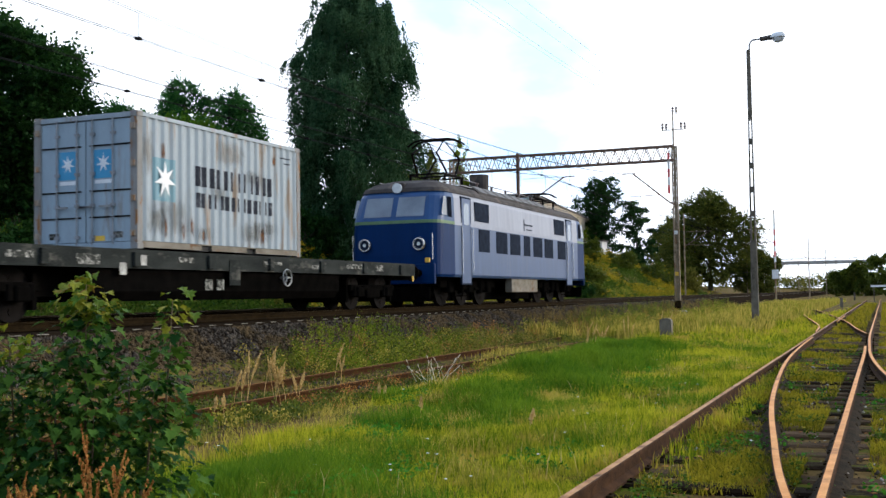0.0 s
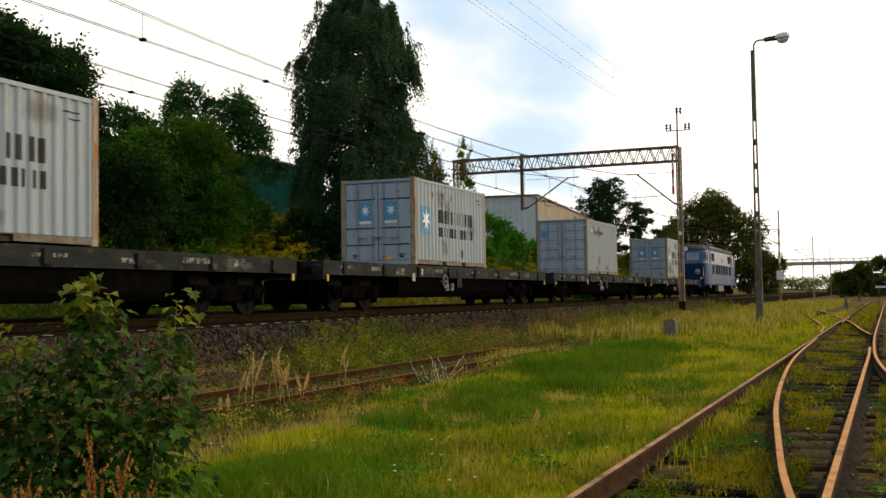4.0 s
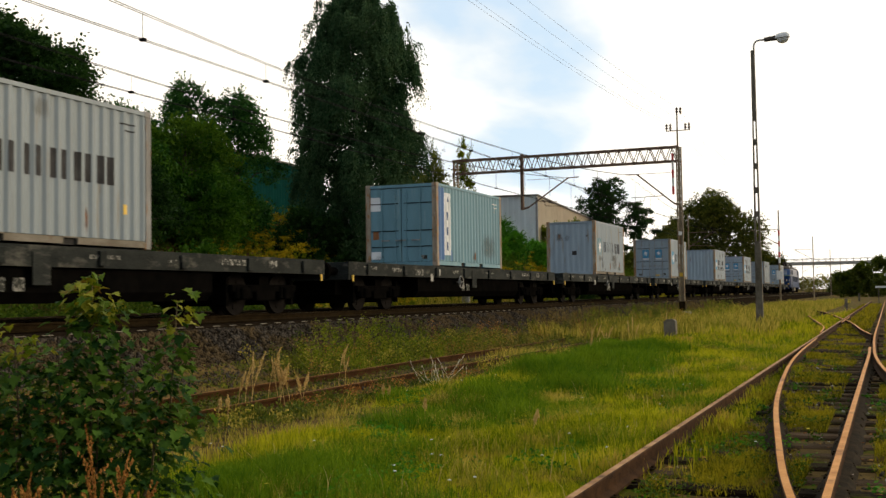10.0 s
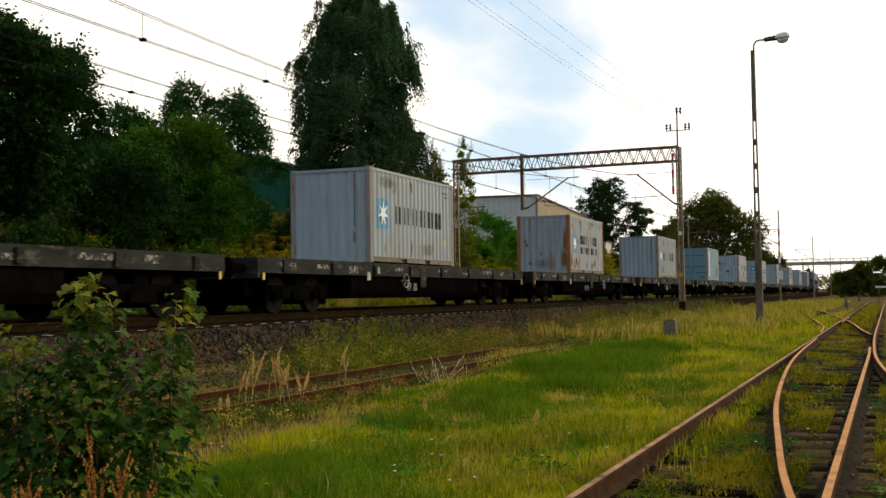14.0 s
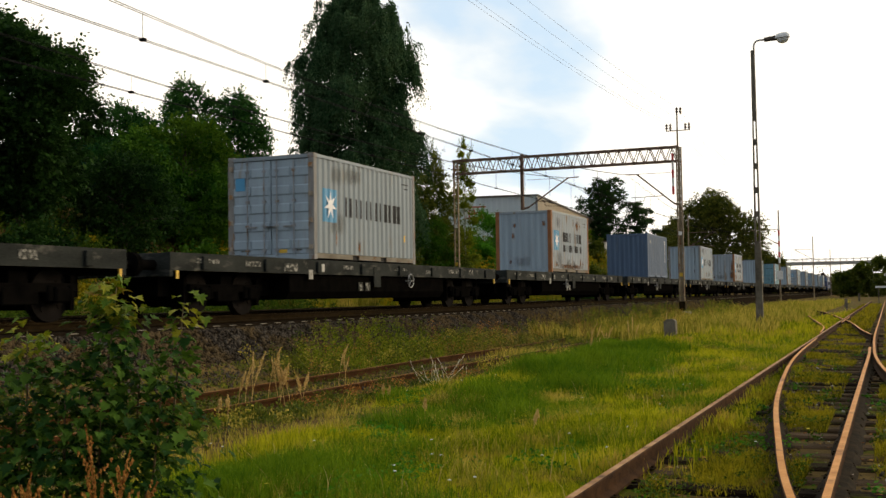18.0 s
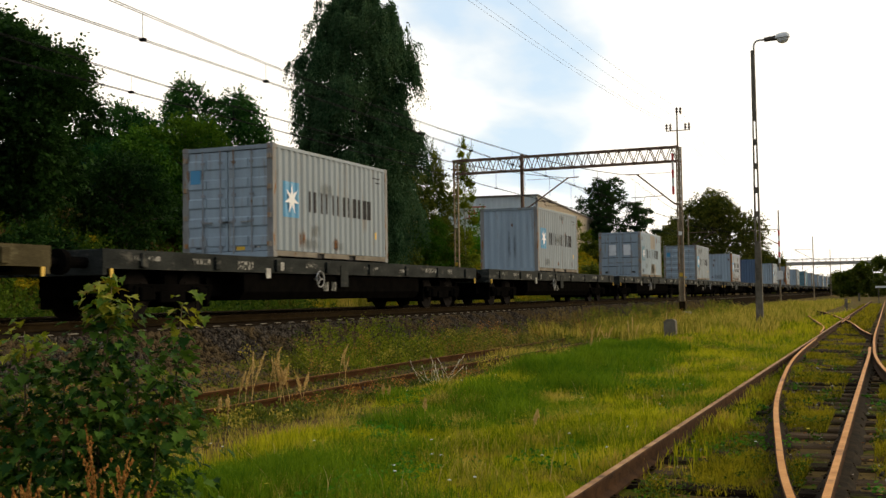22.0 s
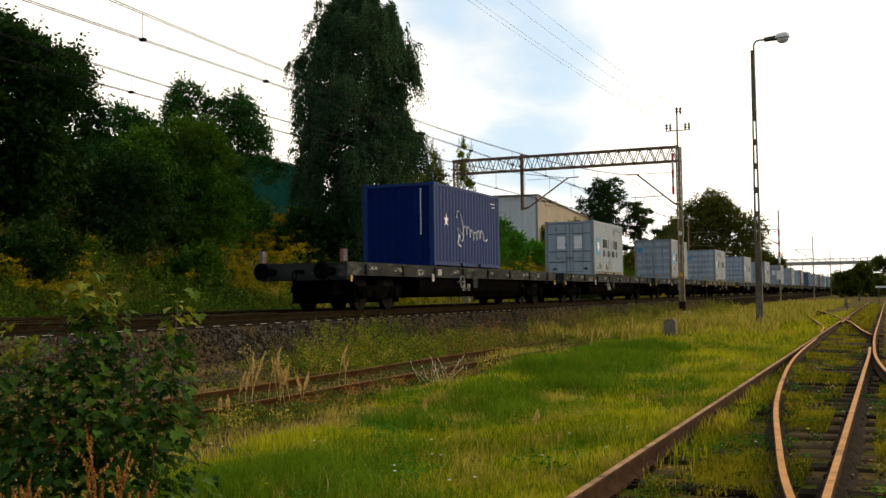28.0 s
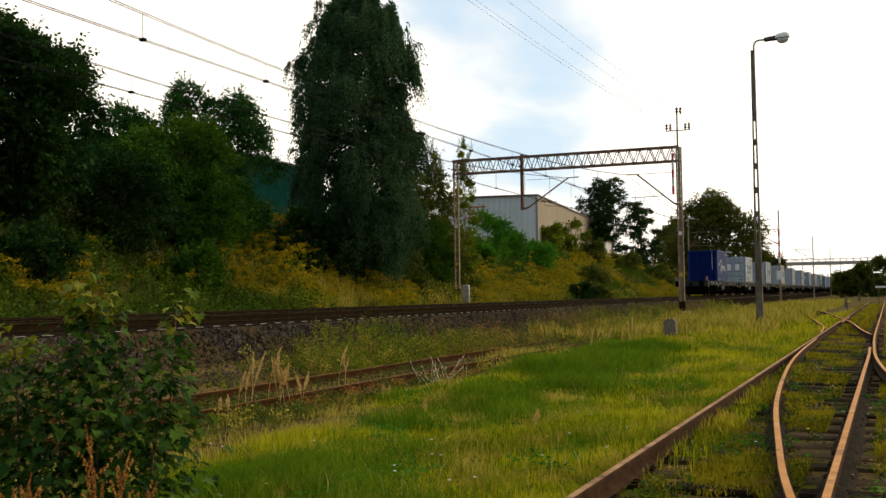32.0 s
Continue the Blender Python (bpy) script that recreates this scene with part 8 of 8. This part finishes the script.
for k, (x, y, h, n) in enumerate(((-8.45, 13.1, 0.66, 2), (-8.35, 13.4, 0.80, 3), (-8.2, 13.5, 0.74, 3), (-8.05, 13.7, 0.72, 3), (-7.95, 13.8, 0.62, 2), (-8.9, 17.0, 0.70, 3), (-6.85, 16.2, 0.52, 5), (-6.7, 16.0, 0.45, 5), (-6.75, 16.9, 0.45, 4),
                                  (-7.75, 11.5, 0.34, 2), (-6.5, 13.6, 0.30, 2), (-7.6, 29.5, 0.85, 3), (-6.6, 27.5, 0.6, 3), (-7.2, 33.0, 0.8, 3), (-6.2, 24.0, 0.5, 2), (-5.2, 12.0, 0.30, 1), (-6.6, 36.0, 0.8, 3), (-3.4, 10.6, 0.3, 1))):
    if 15.9 < y < 17 and x > -7:
        plume(x, y, h * 1.05, 100 + k, M["bleached"], n + 1, "bleached_straw", "bleached dead grass stalks by the siding", 0.34, 0.06, 0.10, 0.3)
    else:
        plume(x, y, h, 100 + k, M["straw"], n)
for k, (x, y, h) in enumerate(((-3.64, 3.98, 0.76), (-3.52, 4.05, 0.66), (-3.42, 4.12, 0.74), (-3.36, 4.16, 0.84), (-3.80, 3.95, 0.64))):
    plume(x, y, h, 200 + k, M["red_dock"], 2, "dock_plant", "rust-red seeding dock plant beside the maple shrub", 0.10, 0.34, 0.05, 0.55)


def flowers():
    """Single white and yellow flower heads in the grass."""
    def head(size, mat):
        bm = bmesh.new()
        c = bm.verts.new((0, 0, size * 0.25))
        ring_ = [bm.verts.new((size * (1 if k % 2 else 0.6) * math.cos(k * 0.3927), size * (1 if k % 2 else 0.6) * math.sin(k * 0.3927), 0.0)) for k in range(16)]
        for k in range(16):
            bm.faces.new((c, ring_[k], ring_[(k + 1) % 16]))
        return mesh_of(bm, "flower_head", mat)
    white, yellow = head(0.017, M["petal"]), head(0.022, M["petal_yellow"])
    stem = mesh_of(rod(bmesh.new(), (0, 0, -0.14), (0, 0, 0), 0.002, n=4), "stem", M["leaf_olive"])
    places = [(-2.84, 10.1), (-4.96, 8.89), (-3.48, 8.41), (-2.89, 7.14), (-3.45, 7.43), (-3.66, 13.68), (-4.22, 7.65), (-2.67, 8.66), (-3.58, 8.45), (-2.75, 7.28), (-2.71, 15.77), (-2.3, 9.4), (-2.2, 12.5), (-3.0, 11.6)]
    dice = random.Random(3)
    for _ in range(34):
        y = 5.5 * (24 / 5.5) ** dice.random()
        places.append((dice.uniform(max(-6.5, -0.7 * y), -2.1), y))
    for _ in range(16):
        y = 5.5 * (20 / 5.5) ** dice.random()
        places.append((left_x(y) + dice.choice((dice.uniform(0.3, 1.2), dice.uniform(1.8, 2.4))), y))
    for k, (x, y) in enumerate(places):
        t = thing("wild_flower", "small flower standing in the short grass", "flower", (x, y, float(ground_z(x, y)) + 0.13), group="flowers in the grass")
        part("flower_head", white if k < 14 or k % 3 else yellow, None, t)
        part("stem", stem, None, t)
    for x, y in ((-7.0, 14.6), (-7.05, 14.9), (-4.9, 11.4), (-5.7, 15.6), (-5.9, 15.9), (-9.6, 41.0), (-9.5, 40.6), (-9.7, 40.8), (-9.9, 17.2)):
        t = thing("yellow_flower", "small yellow flower by the siding", "flower", (x, y, float(ground_z(x, y)) + (0.34 if y > 14 else 0.15)), group="flowers in the grass")
        part("flower_head", yellow, None, t)
        part("stem", stem, None, t)


flowers()


def maple_leaf(size, seed):
    """A five-lobed leaf, folded a little along its midrib."""
    rng = random.Random(seed)
    outline = [(0.0, -0.05), (0.18, -0.10), (0.42, -0.05), (0.30, 0.12), (0.55, 0.30), (0.30, 0.38), (0.34, 0.62), (0.15, 0.58), (0.0, 0.95)]
    full = outline + [(-x, y) for x, y in reversed(outline[1:-1])]
    bm = bmesh.new()
    c = bm.verts.new((0, 0.25 * size, 0))
    vs = [bm.verts.new((x * size, y * size, (abs(x) * 0.30 + rng.uniform(-0.05, 0.05) - 0.25 * y * y) * size)) for x, y in full]
    for k in range(len(vs)):
        bm.faces.new((c, vs[k], vs[(k + 1) % len(vs)]))
    return bm


def shrub():
    """A young maple in the foreground: shoots that carry lobed leaves."""
    rng = np.random.default_rng(31)
    base = Vector((-4.12, 4.80, 0.10))
    s = thing("maple_shrub", "young maple shrub with lobed green leaves in grass", "shrub", base)
    right = Vector((0.926, 0.378, 0))
    back = Vector((-0.378, 0.926, 0))
    kinds = [mesh_of(maple_leaf(0.068, k), "leaf", M["maple"]) for k in range(3)]
    tops = [mesh_of(maple_leaf(0.066, 7 + k), "leaf", M["maple_top"]) for k in range(2)]
    count = 0
    shoots = []
    # right offset, depth offset, height, leaf count, spread
    plan = [(0.03, 0.0, 1.54, 150, 0.16), (0.50, 0.05, 1.45, 60, 0.10), (-0.40, 0.0, 1.27, 120, 0.24), (0.25, 0.10, 1.18, 150, 0.24), (-0.12, -0.08, 1.15, 170, 0.26), (-0.62, 0.05, 1.05, 110, 0.25), (0.42, -0.05, 0.95, 120, 0.22), (0.12, -0.15, 0.85, 120, 0.26), (-0.35, -0.12, 0.8, 110, 0.26)]
    single = 0
    for i, (r, b, h, n, w) in enumerate(plan):
        foot = right * (r * 0.4) + back * (b * 0.4)
        top = right * r + back * b + Vector((0, 0, h))
        bend_ = right * (r * 0.9) + back * b + Vector((0, 0, h * 0.5))
        bm = rod(bmesh.new(), foot, bend_, 0.012, 0.008, n=6, caps=False)
        rod(bm, bend_, top, 0.008, 0.003, n=5, caps=False)
        shoot = part("shoot", bm, M["twig"], s)
        shoots.append(shoot)
        rest_v, rest_t, m_count = [], [], 0
        for k in range(int(n * 2.6)):
            u = rng.uniform(0.18, 1.0) if i > 1 else rng.uniform(0.3, 1.0) ** 0.8
            axis = foot.lerp(bend_, u * 2) if u < 0.5 else bend_.lerp(top, u * 2 - 1)
            wide = w * (1.15 - 0.75 * u)
            off = right * rng.normal(0, wide) + back * rng.normal(0, wide * 0.7) + Vector((0, 0, rng.normal(0, 0.05)))
            away = off.copy()
            away.z = 0
            if away.length < 0.01:
                away = right.copy()
            yaw = math.atan2(away.y, away.x) - math.pi / 2 + rng.normal(0, 0.7)
            turn = Matrix.Translation(axis + off) @ Euler((rng.uniform(-0.9, 0.25), rng.uniform(-0.4, 0.4), yaw)).to_matrix().to_4x4() @ Matrix.Scale(rng.uniform(0.65, 1.25), 4)
            young = u > 0.9 and i in (0, 1, 2)
            mesh = tops[k % 2] if young else kinds[k % 3]
            if (young or k % 10 == 0) and single < 290:
                leaf = part("leaf", mesh, None, shoot)
                leaf.matrix_basis = turn
                single += 1
            else:
                co = np.array([turn @ v.co for v in mesh.vertices])
                tr = np.array([p.vertices[:] for p in mesh.polygons])
                rest_v.append(co)
                rest_t.append(tr + m_count)
                m_count += len(co)
        if rest_v:
            tagged(part("foliage", soup("foliage", np.concatenate(rest_v), np.concatenate(rest_t), M["maple"]), None, shoot), kind="stuff")
    return s, shoots


_, SHOOTS = shrub()


# ---------------------------------------------------------------- what moves
def run_of(t):
    """How far ahead the first container's rear end is, in metres along the track."""
    return 16.173 + 13.036 * t + 0.03351 * t * t + 0.0000822 * t ** 3


# how far each container stands ahead of the usual place on its wagon
SHIFT = (0.12, -0.10, -0.08, 0.0, -0.03, 0.14, 0.24, 0.11, -0.14, -0.13, 0.0, 0.12, -0.07, -0.04, 0.14, -0.05, 0.0, 0.14, -0.24, -0.08)


def motions():
    seconds = [k for k in range(33)]
    for k, (w, c) in enumerate(zip(WAGONS, CONTAINERS)):
        walk(w, [(t, pose(TRACK_X, run_of(t) - PITCH * k, RAIL_Z)) for t in seconds])
        walk(c, [(t, pose(TRACK_X, run_of(t) - PITCH * k + SHIFT[k], RAIL_Z + 1.29)) for t in seconds])
    walk(LOCO, [(t, pose(TRACK_X, run_of(t) + 13.43, RAIL_Z)) for t in seconds])
    # wheels roll: one run of keys for each axle place, taken over by the same axle of every wagon
    ticks = [k / 30 for k in range(961)]
    for radius, vehicles in ((0.46, WAGONS), (0.625, [LOCO])):
        first = [o for o in vehicles[0].children if o.name.startswith("wheelset")]
        for o in first:
            x, y, z = o.location
            walk(o, [(t, pose(x, y, z, -math.degrees((run_of(t) - 16.173) / radius))) for t in ticks])
        for v in vehicles[1:]:
            for o in [q for q in v.children if q.name.startswith("wheelset")]:
                mate = min(first, key=lambda q: abs(q.location.y - o.location.y))
                o.rotation_mode = "QUATERNION"
                keys = o.animation_data_create()
                keys.action = mate.animation_data.action
                keys.action_slot = mate.animation_data.action_slot
    # the wind of the train bends the shrub's shoots
    sway = [(0, 0), (6, 0), (9, 0.3), (12, 0.0), (13, -0.3), (16.5, 2.5), (17.5, 5.0), (18.5, 3.0), (19.0, 1.8), (20.5, 3.8), (22.0, 3.6), (23.0, 4.5), (24.5, 4.2), (25.5, 3.0), (28.0, 0.6), (29.5, 0.2), (32.0, 0)]
    for k, shoot in enumerate(SHOOTS):
        s = (1.5, 0.4, 1.0, 0.5, 0.6, 0.6, 0.3, 0.3, 0.3)[k]
        walk(shoot, [(t, pose(0, 0, 0, 0, a * s, 0)) for t, a in sway])


motions()
